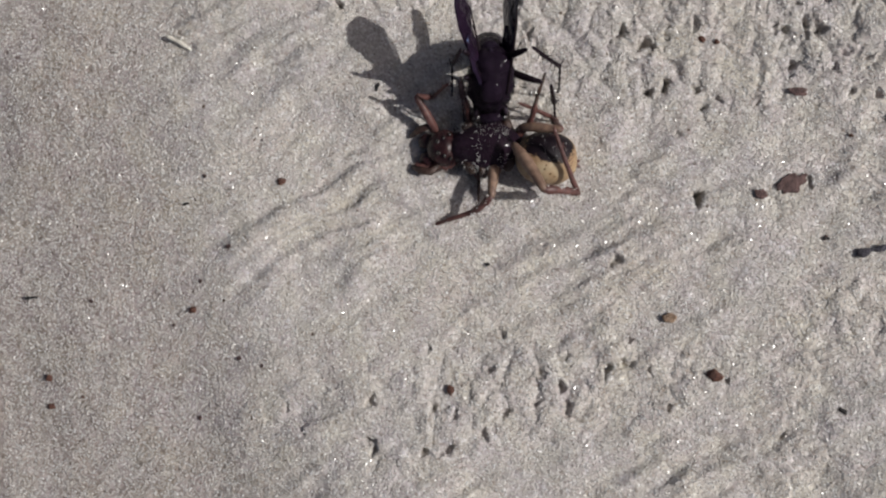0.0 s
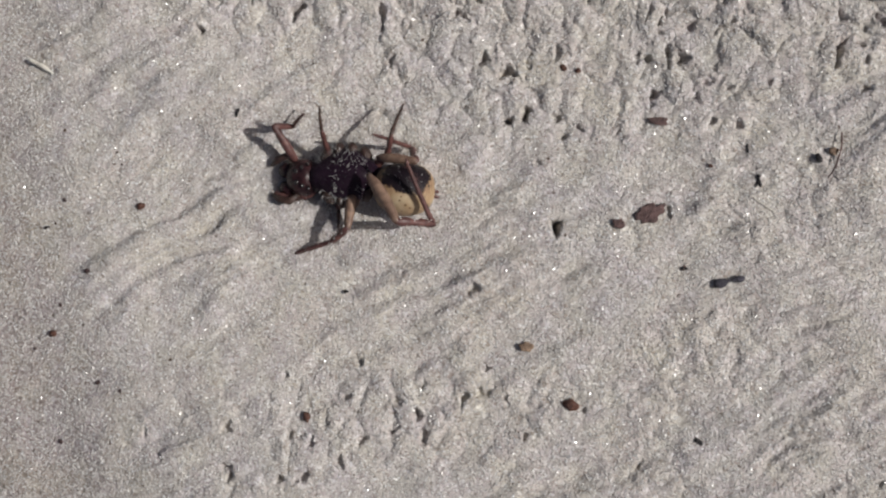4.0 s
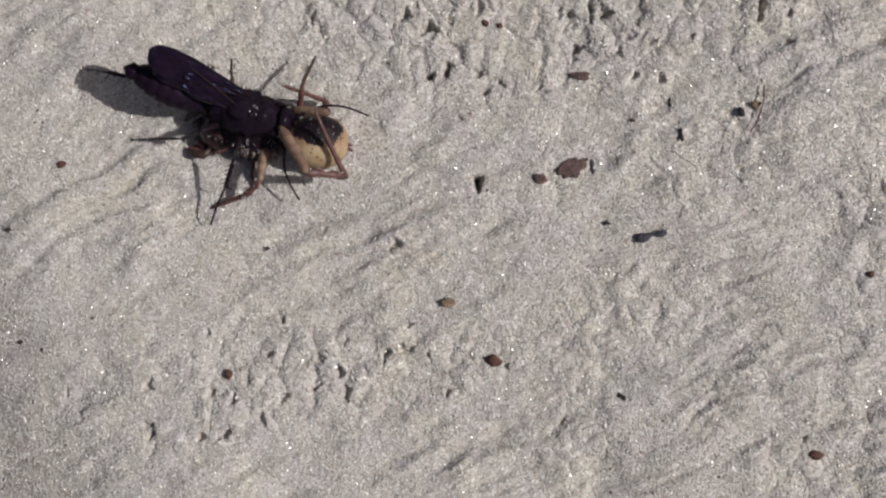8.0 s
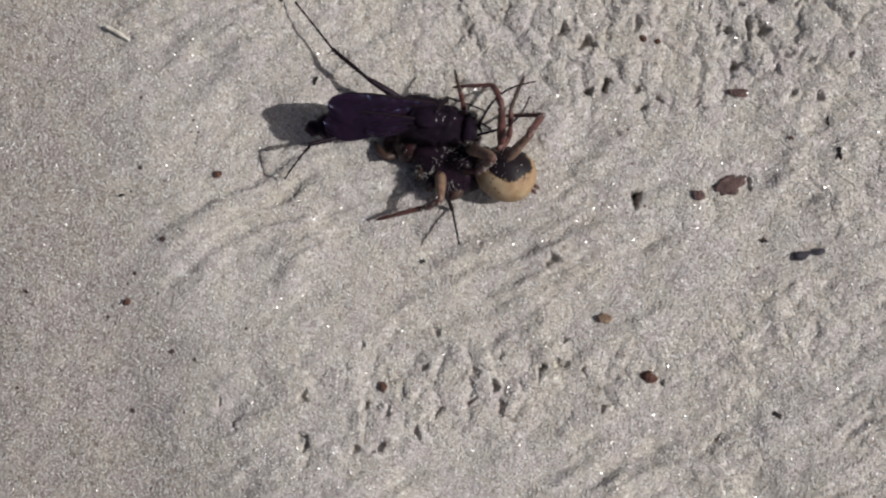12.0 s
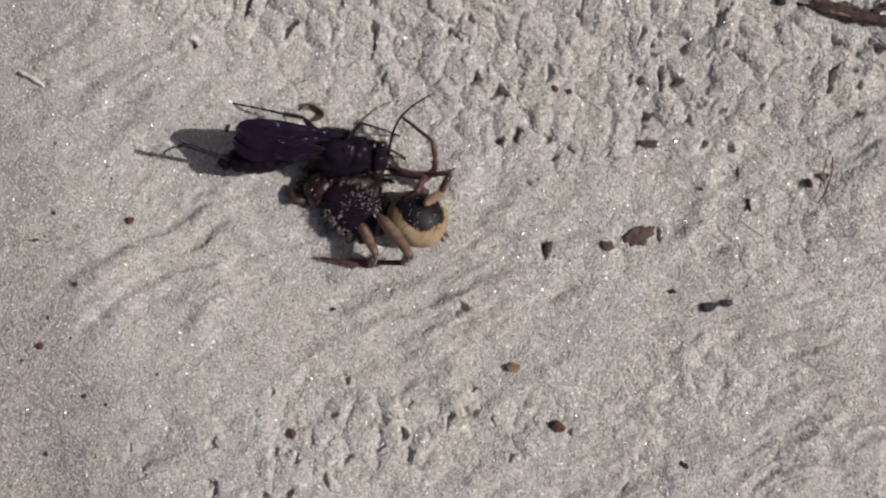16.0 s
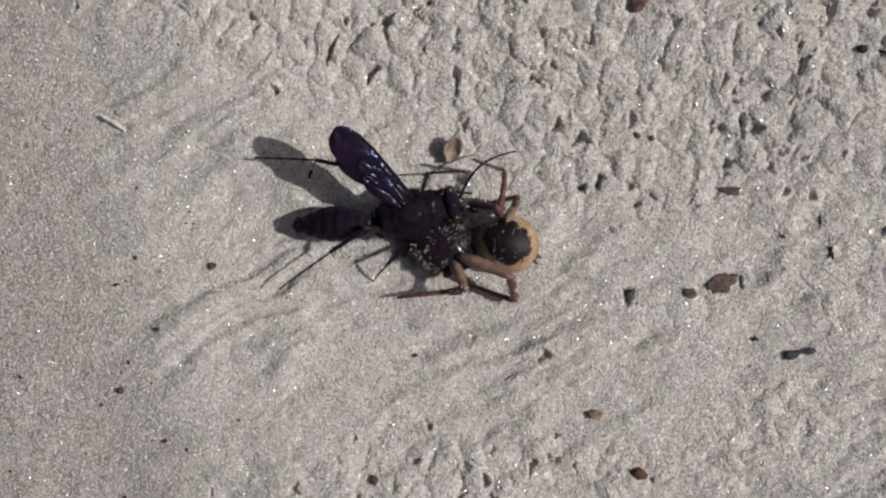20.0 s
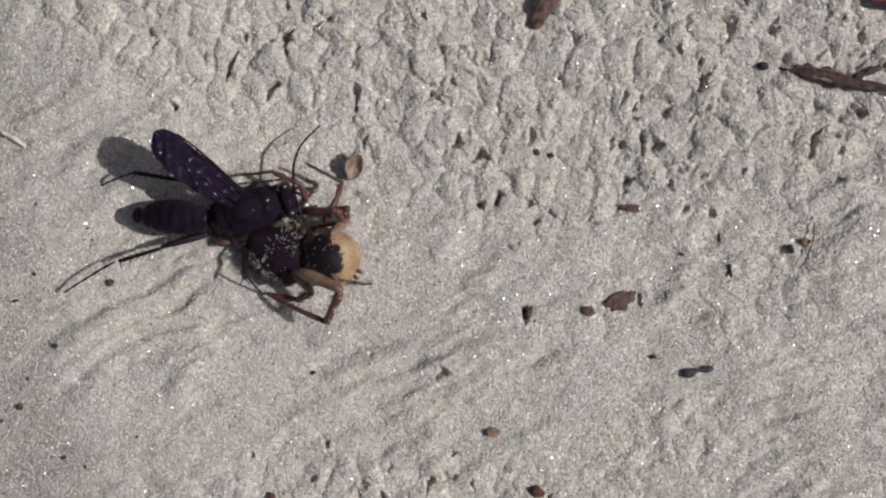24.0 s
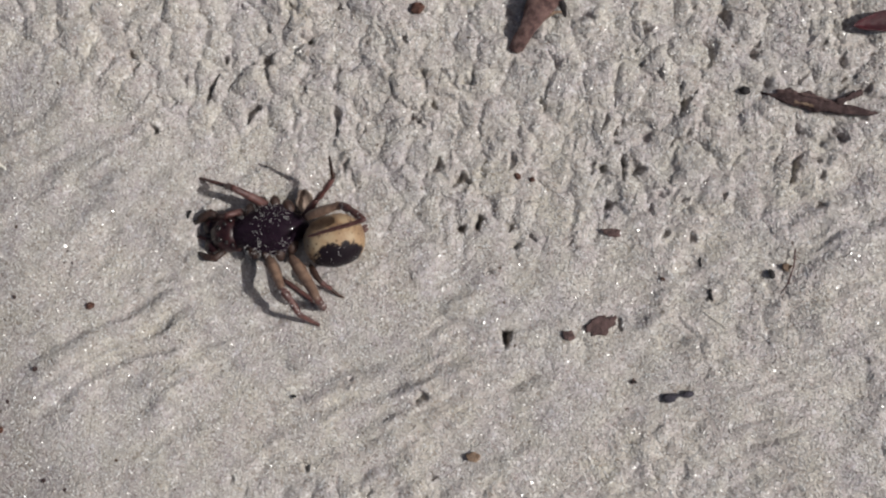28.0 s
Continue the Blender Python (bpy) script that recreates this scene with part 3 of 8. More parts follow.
def build_wasp():
    ob = thing("wasp", "black spider wasp with dark blue glinting smoky wings", "wasp")
    parts = {}
    # thorax, with collar and hump
    bm = bmesh.new()
    along_x(bm, [(x * 1.0, r * 1.16, z * 1.16) for x, r, z in ((-2.3, 0.28, -0.15), (-2.15, 0.66, -0.12), (-1.9, 0.99, -0.04), (-1.5, 1.14, 0.02), (-1.15, 1.10, 0.06), (-1.0, 1.17, 0.08), (-0.4, 1.28, 0.14), (0.3, 1.32, 0.16), (0.85, 1.25, 0.1), (1.1, 1.08, 0.0), (1.25, 1.16, 0.0), (1.7, 1.08, -0.08), (2.05, 0.92, -0.15), (2.3, 0.68, -0.2), (2.42, 0.33, -0.2))], 32, 0.9)
    thorax = part("thorax", rugged(rugged(bm, 0.26, 0.8, 3), 0.15, 0.35, 4), BLACK, ob)
    bm = bmesh.new()
    along_x(bm, [(-0.85, 0.1, 1.3), (-0.7, 0.52, 1.33), (-0.1, 0.72, 1.42), (0.55, 0.66, 1.42), (0.95, 0.34, 1.3), (1.05, 0.09, 1.25)], 14, 0.42)
    part("back_plate", rugged(bm, 0.04, 0.4, 5), BLACK, thorax)
    bm = bmesh.new()
    hairs(bm, [(p * 0.98 + Vector((0.1, 0, 0.05)), n) for p, n in on_egg(900, 2.2, 1.5, 1.4, -0.5, 14)], 0.42, 0.02, 15)
    part("hair", bm, BLACK_HAIR, thorax, "short black hairs")
    # head: wide, with eyes, jaws and face
    bm = bmesh.new()
    loft(bm, [((x, 0, z), 1.17 * a, 1.12 * b, way) for (x, y, z), a, b, way in (((2.35, 0, -0.2), 0.35, 0.3, (1, 0, 0)), ((2.45, 0, -0.2), 0.85, 0.7, (1, 0, 0)), ((2.75, 0, -0.2), 1.02, 0.9, (1, 0, 0)), ((3.05, 0, -0.22), 0.92, 0.86, (1, 0, 0)), ((3.3, 0, -0.28), 0.62, 0.62, (1, 0, 0)), ((3.42, 0, -0.32), 0.25, 0.3, (1, 0, 0)))], 18)
    head = part("head", rugged(bm, 0.03, 0.5, 8), BLACK, ob)
    for s in (1, -1):
        bm = bmesh.new()
        bmesh.ops.create_uvsphere(bm, u_segments=14, v_segments=10, radius=1.0, matrix=Matrix.Translation((2.85, 0.92 * s, -0.06)) @ Matrix.Rotation(radians(18 * s), 4, "Z") @ Matrix.Diagonal((0.44, 0.40, 0.70, 1)))
        part("eye", bm, EYE_SKIN, head, "glossy black compound eye")
        bm = bmesh.new()
        tube(bm, [(3.15, 0.48 * s, -0.8), (3.5, 0.42 * s, -1.0), (3.75, 0.14 * s, -1.05)], (0.14, 0.12, 0.04), 7)
        part("jaw", bm, BLACK_LEG, head)
    # abdomen along +x from the waist
    bm = bmesh.new()
    prof = [(-0.2, 0.12, 0), (0.1, 0.20, 0), (0.35, 0.34, 0)]
    widths = [0.72, 1.04, 1.20, 1.24, 1.15, 0.94, 0.58]
    for k, r in enumerate(widths):
        x0, x1 = 0.45 + k * 0.84, 0.45 + (k + 1) * 0.84
        nxt = widths[min(k + 1, 6)]
        prof += [(x0 + 0.02, r * 0.94, 0.02), (x0 + 0.22, r * 0.97, 0.03), (x0 + 0.5, r * 0.6 + nxt * 0.4 + 0.02, 0.03), (x1 - 0.06, (r * 0.25 + nxt * 0.75 + 0.015) if k < 6 else 0.3, 0.02)]
    prof.append((6.48, 0.05, 0.0))
    parts["abdomen"] = part("abdomen", along_x(bm, [(x * 0.95, r, z) for x, r, z in prof], 18, 0.9), ABDOMEN_BLACK, ob, "long pointed black abdomen in rings")
    # wings
    for fold, key in ((-1, "wing_left"), (-1, "wing_right")):
        fore = part("forewing", wing_blade(bmesh.new(), 7.0, 2.45, 0.14, fold), WING, ob, "smoky dark forewing with a blue glint")
        bm = bmesh.new()
        tube(bm, [(0, 0.1 * fold, 0.02), (2.1, 0.30 * fold, 0.10), (4.3, 0.46 * fold, 0.24), (5.8, 0.42 * fold, 0.36)], (0.10, 0.08, 0.07, 0.04), 6)
        for a, b in (((0.2, -0.05), (4.8, -0.5)), ((0.2, -0.2), (3.6, -1.1)), ((2.6, 0.28), (3.9, -0.7)), ((4.1, 0.42), (5.3, -0.4)), ((4.8, -0.5), (5.9, -0.1))):
            rise = [0.45 * (x / 7.0) ** 2.2 for x in (a[0], (a[0] + b[0]) / 2, b[0])]
            tube(bm, [(a[0], a[1] * fold, 0.07 + rise[0]), ((a[0] + b[0]) / 2, (a[1] + b[1]) / 2 * fold, 0.13 + rise[1]), (b[0], b[1] * fold, 0.1 + rise[2])], (0.035, 0.03, 0.025), 5)
        part("vein", bm, VEIN, fore)
        hind = part("hindwing", wing_blade(bmesh.new(), 4.6, 0.9, 0.12, fold), WING, fore)
        hind.matrix_basis = pose(-0.3 * MM, -0.35 * fold * MM, -0.10 * MM, 0, 0, -5 * fold)
        parts[key] = fore
    # antennae: thirteen beads, curled at the end
    for side, key in ((1, "antenna_left"), (-1, "antenna_right")):
        bm = bmesh.new()
        pts, radii = [], []
        for k in range(13):
            for f, r in ((0.05, 0.075), (0.6, 0.105), (0.95, 0.10)):
                u = (k + f) / 13
                pts.append((5.0 * u, (0.75 * math.sin(math.pi * u) - 0.2 * u) * side, 0.45 * math.sin(math.pi * u)))
                radii.append(r * (1.15 - 0.55 * u))
        parts[key] = part("antenna", tube(bm, pts, radii, 7), BLACK_LEG, ob)
    # six legs of three pieces
    for kind, lengths in WASP_LEGS.items():
        made = None
        for side in ("left", "right"):
            if made is None:
                made = [part(kind + "_" + piece, leg_piece(piece, n), BLACK_LEG, ob) for piece, n in zip(("femur", "tibia", "tarsus"), lengths)]
                parts[kind + "_leg_" + side] = made
            else:
                parts[kind + "_leg_" + side] = [shared(p.name.split(".")[0], p, ob) for p in made]
    return ob, parts


# ---- the spider ----
# lengths of femur, tibia with knee, and foot, and the thickness of each of the eight legs
SPIDER_LEGS = [(3.1, 1.7, 2.9, 0.74), (1.7, 2.0, 2.2, 0.62), (1.6, 2.1, 2.7, 0.68), (2.9, 2.6, 4.2, 0.84), (1.2, 1.2, 1.2, 0.8), (2.9, 2.0, 3.5, 0.92), (3.8, 3.0, 5.0, 1.0), (1.6, 1.3, 1.5, 0.6)]


def spider_leg_piece(kind, length, thick, seed):
    """One piece of a leg: swollen, a little crooked, with stiff bristles that lean towards the foot."""
    bm = bmesh.new()
    rows = {"femur": ((-0.05, 0.16), (0.04, 0.27), (0.14, 0.36), (0.34, 0.42), (0.58, 0.39), (0.80, 0.33), (0.93, 0.30), (1.0, 0.24), (1.04, 0.12)),
            "tibia": ((-0.06, 0.14), (0.02, 0.27), (0.14, 0.32), (0.30, 0.31), (0.38, 0.24), (0.44, 0.25), (0.62, 0.29), (0.86, 0.26), (0.96, 0.22), (1.03, 0.10)),
            "tarsus": ((-0.03, 0.10), (0.04, 0.18), (0.2, 0.165), (0.5, 0.15), (0.60, 0.14), (0.64, 0.115), (0.70, 0.13), (0.86, 0.12), (0.97, 0.10), (1.02, 0.04))}[kind]
    rng = random.Random(seed)
    bow, lean = rng.uniform(0.05, 0.12), rng.uniform(-0.08, 0.08)
    tube(bm, [(x * length, lean * math.sin(math.pi * x), bow * math.sin(math.pi * x)) for x, r in rows], [r * thick for x, r in rows], 12)
    rugged(bm, 0.035, 0.5, seed)
    for k in range(int(length * (16 if kind != "femur" else 9))):
        x, a = rng.uniform(0.08, 0.97) * length, rng.uniform(0, 2 * math.pi)
        r, l = 0.13 * thick if kind == "tarsus" else 0.26 * thick, rng.uniform(0.14, 0.34)
        thorn(bm, (x, r * math.cos(a), r * math.sin(a)), (x + l * 0.7, (r + l) * math.cos(a), (r + l) * math.sin(a)), 0.016)
    return bm


def build_spider():
    ob = thing("spider", "limp tan and black spider lying paralysed on the sand", "spider")
    parts = {"leg": []}
    bm = bmesh.new()
    loft(bm, [((-3.1, 0, -0.1), 0.3, 0.3, (1, 0, 0)), ((-2.7, 0, -0.1), 0.75, 0.7, (1, 0, 0)), ((-2.0, 0, 0), 1.2, 0.95, (1, 0, 0)), ((-1.2, 0, 0), 1.65, 1.15, (1, 0, 0)), ((-0.3, 0, 0.02), 1.75, 1.24, (1, 0, 0)), ((0.6, 0, 0.02), 1.55, 1.2, (1, 0, 0)), ((1.5, 0, 0), 1.1, 1.05, (1, 0, 0)), ((2.2, 0, 0), 0.85, 0.85, (1, 0, 0)), ((2.45, 0, 0), 0.4, 0.4, (1, 0, 0))], 20)
    shell = part("cephalothorax", rugged(rugged(bm, 0.22, 0.8, 5), 0.08, 0.3, 6), FUZZ, ob, "dark front body dusted with white hairs")
    shell.matrix_basis = Matrix.Diagonal((0.93, 1.08, 1.0, 1))
    bm = bmesh.new()
    hairs(bm, [(p * 1.0, n) for p, n in on_egg(470, 2.3, 1.78, 1.36, 0.1, 11) if p.x < 1.6 and noise.noise(p * 1.1 + Vector((0.7, 0.3, 0.2))) > -0.12], 0.4, 0.0165, 4)
    part("hair", bm, HAIR, shell, "short white hairs")
    bm = bmesh.new()
    hairs(bm, [(p * 0.98, n) for p, n in on_egg(420, 2.5, 1.75, 1.24, -0.3, 51)], 0.7, 0.022, 52)
    part("bristle", bm, BLACK_HAIR, shell, "longer black bristles")
    for s in (1, -1):
        for x, y in ((1.0, 1.25), (0.1, 1.5), (-0.9, 1.5), (-1.9, 1.2)):
            bm = bmesh.new()
            bmesh.ops.create_icosphere(bm, subdivisions=2, radius=1.0, matrix=Matrix.Translation((x, y * s, 0.15)) @ Matrix.Rotation(radians((20 + 25 * x) * s), 4, "Z") @ Matrix.Diagonal((0.42, 0.62, 0.5, 1)))
            part("coxa", rugged(bm, 0.05, 0.4, x), TARSUS, shell)
    bm = bmesh.new()
    loft(bm, [((2.1, 0, -0.1), 0.85, 0.8, (1, 0, 0)), ((2.6, 0, -0.15), 0.98, 0.9, (1, 0, 0)), ((3.2, 0, -0.25), 0.85, 0.8, (1, 0, 0)), ((3.6, 0, -0.35), 0.55, 0.55, (1, 0, 0)), ((3.75, 0, -0.4), 0.2, 0.25, (1, 0, 0))], 16)
    face = part("face", rugged(bm, 0.06, 0.5, 9), FACE, ob, "glossy dark reddish face")
    face.matrix_basis = pose(-0.35 * MM, 0, 0) @ Matrix.Diagonal((1.1, 1.36, 1.15, 1))
    for s in (1, -1):
        bm = bmesh.new()
        tube(bm, [(3.2, 0.42 * s, -0.5), (3.7, 0.48 * s, -0.6), (4.05, 0.40 * s, -0.8), (4.15, 0.3 * s, -1.0)], (0.3, 0.42, 0.34, 0.12), 10)
        part("jaw", bm, FACE, face)
        bm = bmesh.new()
        tube(bm, [(2.9, 0.75 * s, -0.3), (3.6, 1.15 * s, -0.1), (4.3, 1.0 * s, -0.5), (4.75, 0.75 * s, -0.9)], (0.16, 0.2, 0.2, 0.1), 8)
        part("palp", bm, TARSUS, face, "short dark brown feeler leg")
        for k in range(3):
            bm = bmesh.new()
            bmesh.ops.create_uvsphere(bm, u_segments=10, v_segments=8, radius=0.15 - 0.02 * k, matrix=Matrix.Translation((3.05 - 0.38 * k, (0.28 + 0.16 * k) * s, 0.52 + 0.06 * k)))
            part("eye", bm, EYE_SKIN, face)
    bm = bmesh.new()
    rings = []
    for k in range(15):
        a = math.pi * k / 14
        x = 2.08 * math.cos(a)
        r = math.sin(a) ** 0.85 if 0 < k < 14 else 0.03
        rings.append(((x, 0, 0), 1.9 * r * (1 - 0.05 * x / 2), 1.78 * r, (-1, 0, 0)))
    loft(bm, rings, 26)
    parts["abdomen"] = part("abdomen", rugged(bm, 0.07, 1.1, 2), ABDOMEN, ob, "round tan abdomen with a black patch")
    bm = bmesh.new()
    hairs(bm, [(p * 0.99, n) for p, n in on_egg(30, 2.08, 1.9, 1.78, 0.7, 21)], 0.18, 0.028, 6)
    part("hair", bm, HAIR, parts["abdomen"], "sparse white hairs on the black patch")
    bm = bmesh.new()
    for s in (1, -1):
        tube(bm, [(-1.98, 0.2 * s, -0.3), (-2.3, 0.24 * s, -0.4), (-2.42, 0.24 * s, -0.45)], (0.14, 0.12, 0.04), 8)
    part("spinneret", bm, TIBIA, parts["abdomen"])
    def dusty(length, r, count, seed):
        """Sand grains stuck to a piece of leg."""
        bm, rng = bmesh.new(), random.Random(seed)
        for k in range(count):
            x, a = rng.betavariate(1.2, 1.6) * length, rng.uniform(0, 2 * math.pi)
            bmesh.ops.create_icosphere(bm, subdivisions=1, radius=rng.uniform(0.04, 0.085), matrix=Matrix.Translation((x, r * math.cos(a), r * math.sin(a))) @ Matrix.Diagonal((1, rng.uniform(0.6, 1), rng.uniform(0.6, 1), 1)))
        return bm

    for k, (femur, tibia, foot, thick) in enumerate(SPIDER_LEGS):
        dark = k in (0, 1, 2, 4)
        parts["leg"].append([part("leg_femur", spider_leg_piece("femur", femur, thick, 30 + k), TARSUS if k == 7 else TIBIA if dark else FEMUR, ob),
                             part("leg_tibia", spider_leg_piece("tibia", tibia, thick, 50 + k), TIBIA, ob),
                             part("leg_tarsus", spider_leg_piece("tarsus", foot, thick * 1.1, 70 + k), TARSUS if k in (1, 2, 7) else TIBIA, ob)])
        if k in (3, 5, 6):
            part("stuck_sand", dusty(tibia, 0.31 * thick, 60, k), GRAIN, parts["leg"][k][1], "sand grains stuck to the leg", False)
    return ob, parts


wasp, wasp_parts = build_wasp()
spider, spider_parts = build_spider()


# ---- bits that lie on the sand ----
def rest(ob, x, y, turn=0.0, lift=0.0, tip=0.0):
    ob.matrix_basis = pose(x * MM, y * MM, (height_at(x, y) + lift) * MM, tip, 0, turn)
    return ob


def pebble(rx, ry, rz, seed, amount=0.22):
    bm = bmesh.new()
    bmesh.ops.create_icosphere(bm, subdivisions=3, radius=1.0)
    for v in bm.verts:
        v.co *= 1 + amount * noise.noise(v.co * 1.3 + Vector((seed, 0, 0))) + amount * 0.5 * noise.noise(v.co * 3.1 + Vector((0, seed, 0)))
    bmesh.ops.scale(bm, vec=(rx, ry, rz), verts=bm.verts)
    return bm


def flake(rx, ry, thick, seed, sides=18):
    """A thin curled scale with a ragged rim."""
    bm = bmesh.new()
    layers = []
    for dz in (0, thick):
        rings = []
        for q in (0.35, 0.7, 1.0):
            ring = []
            for k in range(sides):
                a = 2 * math.pi * k / sides
                r = q * (1 + 0.6 * noise.noise((math.cos(a) * 1.6 + seed, math.sin(a) * 1.6, seed)) + 0.14 * noise.noise((math.cos(a) * 4 + seed, math.sin(a) * 4, 0)))
                x, y = rx * r * math.cos(a), ry * r * math.sin(a)
                ring.append(bm.verts.new((x, y, dz + 0.10 * (y / ry) ** 2 * ry + 0.06 * noise.noise((x, y, seed)))))
            rings.append(ring)
        layers.append(rings)
        mid = bm.verts.new((0, 0, dz))
        for k in range(sides):
            bm.faces.new((mid, rings[0][k], rings[0][(k + 1) % sides]))
            for a, b in zip(rings, rings[1:]):
                bm.faces.new((a[k], b[k], b[(k + 1) % sides], a[(k + 1) % sides]))
    for k in range(sides):
        a, b = layers[0][2], layers[1][2]
        bm.faces.new((a[k], a[(k + 1) % sides], b[(k + 1) % sides], b[k]))
    return bm


def bent_stick(points, r, seed, rough=0.35, sides=10):
    pts, radii = [], []
    rng = random.Random(seed)
    for (a, b) in zip(points, points[1:]):
        for k in range(6):
            f = k / 6
            pts.append(tuple(p + (q - p) * f for p, q in zip(a, b)))
    pts.append(points[-1])
    n = len(pts)
    for k in range(n):
        radii.append(r * (1 - 0.45 * k / n) * (1 + rough * rng.uniform(-1, 1)) * (0.5 if k in (0, n - 1) else 1))
    return rugged(tube(bmesh.new(), pts, radii, sides), r * 0.35, r * 1.6, seed)


for x, y, rx, ry, turn in ((-11.0, 4.7, 0.36, 0.28, 10), (-17.4, -4.2, 0.32, 0.26, 40), (-28.9, -9.3, 0.34, 0.30, 0), (-28.8, -11.4, 0.36, 0.24, 20), (0.7, -9.7, 0.32, 0.36, 0), (18.8, -8.7, 0.62, 0.42, -20), (40.7, -15.0, 0.62, 0.34, 0),
                           (44.5, -2.7, 0.30, 0.26, 0), (-26.2, -10.6, 0.16, 0.13, 0), (10.9, 26.0, 0.55, 0.42, 15)):
    s = part("seed", pebble(rx * 0.88, ry * 0.88, min(rx, ry) * 0.8, x, 0.4), SEED)
    tagged(rest(s, x, y, turn, min(rx, ry) * 0.2), "small dark red brown seed half sunk in the sand", "seed", "seeds on the sand")
for x, y, rx, ry, turn in ((15.7, -4.7, 0.52, 0.32, -5), (36.7, 8.9, 0.30, 0.26, 0)):
    s = part("husk_bit", flake(rx, ry, 0.15, x), HUSK)
    tagged(rest(s, x, y, turn, 0.05), "tan and dark crumb of seed husk", "husk")
for x, y, l, r, turn in ((-4.3, 11.2, 0.30, 0.12, 70), (3.3, -1.1, 0.16, 0.13, 0), (26.5, 0.7, 0.24, 0.12, 0), (-30.0, -3.4, 0.5, 0.14, 5), (27.5, -11.1, 0.36, 0.16, -35), (31.6, 6.8, 0.45, 0.15, 100), (30.9, 9.1, 0.35, 0.09, 95), (-17.8, 3.2, 0.2, 0.1, 20)):
    s = part("plant_crumb", bent_stick([(-l, 0, 0), (0, 0.05, 0.03), (l, 0, 0)], r, int(x * 7), 0.4), CHAR)
    tagged(rest(s, x, y, turn, r * 0.5), "black crumb of dead plant on the sand", "plant crumb", "plant crumbs")
for x, y, r in ((-16.4, 5.1, 0.16), (-12.7, 8.4, 0.09), (-12.4, 7.6, 0.09), (-16.8, -2.2, 0.15), (-18.9, -5.3, 0.13), (-14.1, -7.6, 0.18), (-17.1, -11.9, 0.18), (-25.2, -3.6, 0.17), (-12.4, -8.1, 0.14), (26.5, 0.8, 0.15), (28.3, 7.8, 0.16), (18.2, 14.6, 0.25), (19.2, 14.4, 0.22), (-14.7, 0.2, 0.2), (26.4, 0.7, 0.15)):
    s = part("grit", pebble(r, r * 0.8, r * 0.6, x + y, 0.35), SEED if x > 10 else TWIG)
    tagged(rest(s, x, y, 37 * x, r * 0.3), "tiny dark speck of grit on the sand", "grit", "dark specks")
bm = bmesh.new()
tube(bm, [(-1.15, -0.26, 0.1), (-1.05, -0.25, 0.12), (-0.7, -0.2, 0.14), (-0.35, -0.1, 0.12), (-0.15, 0.0, 0.08), (0.15, 0.05, 0.08), (0.4, 0.06, 0.1), (0.75, 0.12, 0.12), (1.0, 0.22, 0.1), (1.1, 0.26, 0.08)], (0.16, 0.33, 0.36, 0.31, 0.14, 0.1, 0.2, 0.27, 0.24, 0.09), 12)
bmesh.ops.scale(bm, vec=(0.92, 0.85, 0.85), verts=bm.verts)
stick = part("burnt_stick", rugged(bm, 0.12, 0.4, 5), BURNT)
tagged(rest(stick, 29.5, -0.1, 0, 0.12), "short charred black stick lying on the sand", "stick")
seed_dark = part("seed", pebble(0.22, 0.36, 0.2, 3.3), CHAR)
tagged(rest(seed_dark, 35.7, 8.4, 28, 0.12), "black oval seed in a small hollow", "seed")
flakes = part("bark_flake", flake(1.1, 0.62, 0.12, 2.0, 30), FLAKE)
tagged(rest(flakes, 24.0, 4.5, 25, 0.12), "flat grey brown bark flake lying on the sand", "bark flake", "bark flakes")
small = part("bark_flake", flake(0.5, 0.32, 0.12, 7.0), FLAKE)
tagged(rest(small, 21.95, 3.75, -10, 0.08), "small grey brown chip beside the larger flake", "bark flake", "bark flakes")
chip = part("bark_flake", flake(0.8, 0.25, 0.12, 4.0), FLAKE)
tagged(rest(chip, 24.8, 10.9, -5, 0.06), "thin grey brown chip among sand crumbs", "bark flake", "bark flakes")
straw = part("straw_bit", bent_stick([(-1.0, 0.45, 0.1), (0, 0, 0.15), (1.0, -0.75, 0.05)], 0.17, 4, 0.2), STRAW)
tagged(rest(straw, -18.2, 14.5, 0, 0.1), "white bit of dry straw on the sand", "straw")
fibre = part("grass_fibre", bent_stick([(0.35, 1.6, 0.1), (0.25, 0.4, 0.25), (-0.1, -0.8, 0.2), (-0.6, -1.6, 0.05)], 0.07, 9, 0.15, 6), TIBIA)
tagged(rest(fibre, 36.9, 8.6, 0, 0.1), "thin curved brown grass fibre", "fibre")
thread = part("grass_fibre", bent_stick([(-0.9, 0.6, 0.1), (0, 0, 0.15), (0.9, -0.6, 0.05)], 0.045, 12, 0.1, 6), STRAW)
tagged(rest(thread, 32.0, 5.1, 0, 0.08), "pale hair-thin grass fibre", "fibre")


bark = thing("bark_strip", "reddish brown curled strip of bark lying on sand", "bark")
bm = bmesh.new()
loft(bm, [((-1.4, -2.5, 0.4), 0.2, 0.1, (0.35, 1, 0.05)), ((-1.3, -2.3, 0.5), 0.5, 0.2, (0.35, 1, 0.05)), ((-1.0, -1.7, 0.65), 0.58, 0.24, (0.4, 1, 0.05)), ((-0.6, -0.9, 0.95), 0.62, 0.34, (0.45, 1, 0.05)), ((0.0, 0.3, 1.2), 0.95, 0.34, (0.45, 1, 0.05)), ((0.6, 1.5, 1.25), 1.25, 0.36, (0.45, 1, 0)), ((1.4, 3.0, 1.2), 1.5, 0.34, (0.4, 1, 0)), ((2.0, 4.6, 1.0), 1.1, 0.25, (0.4, 1, 0))], 20)
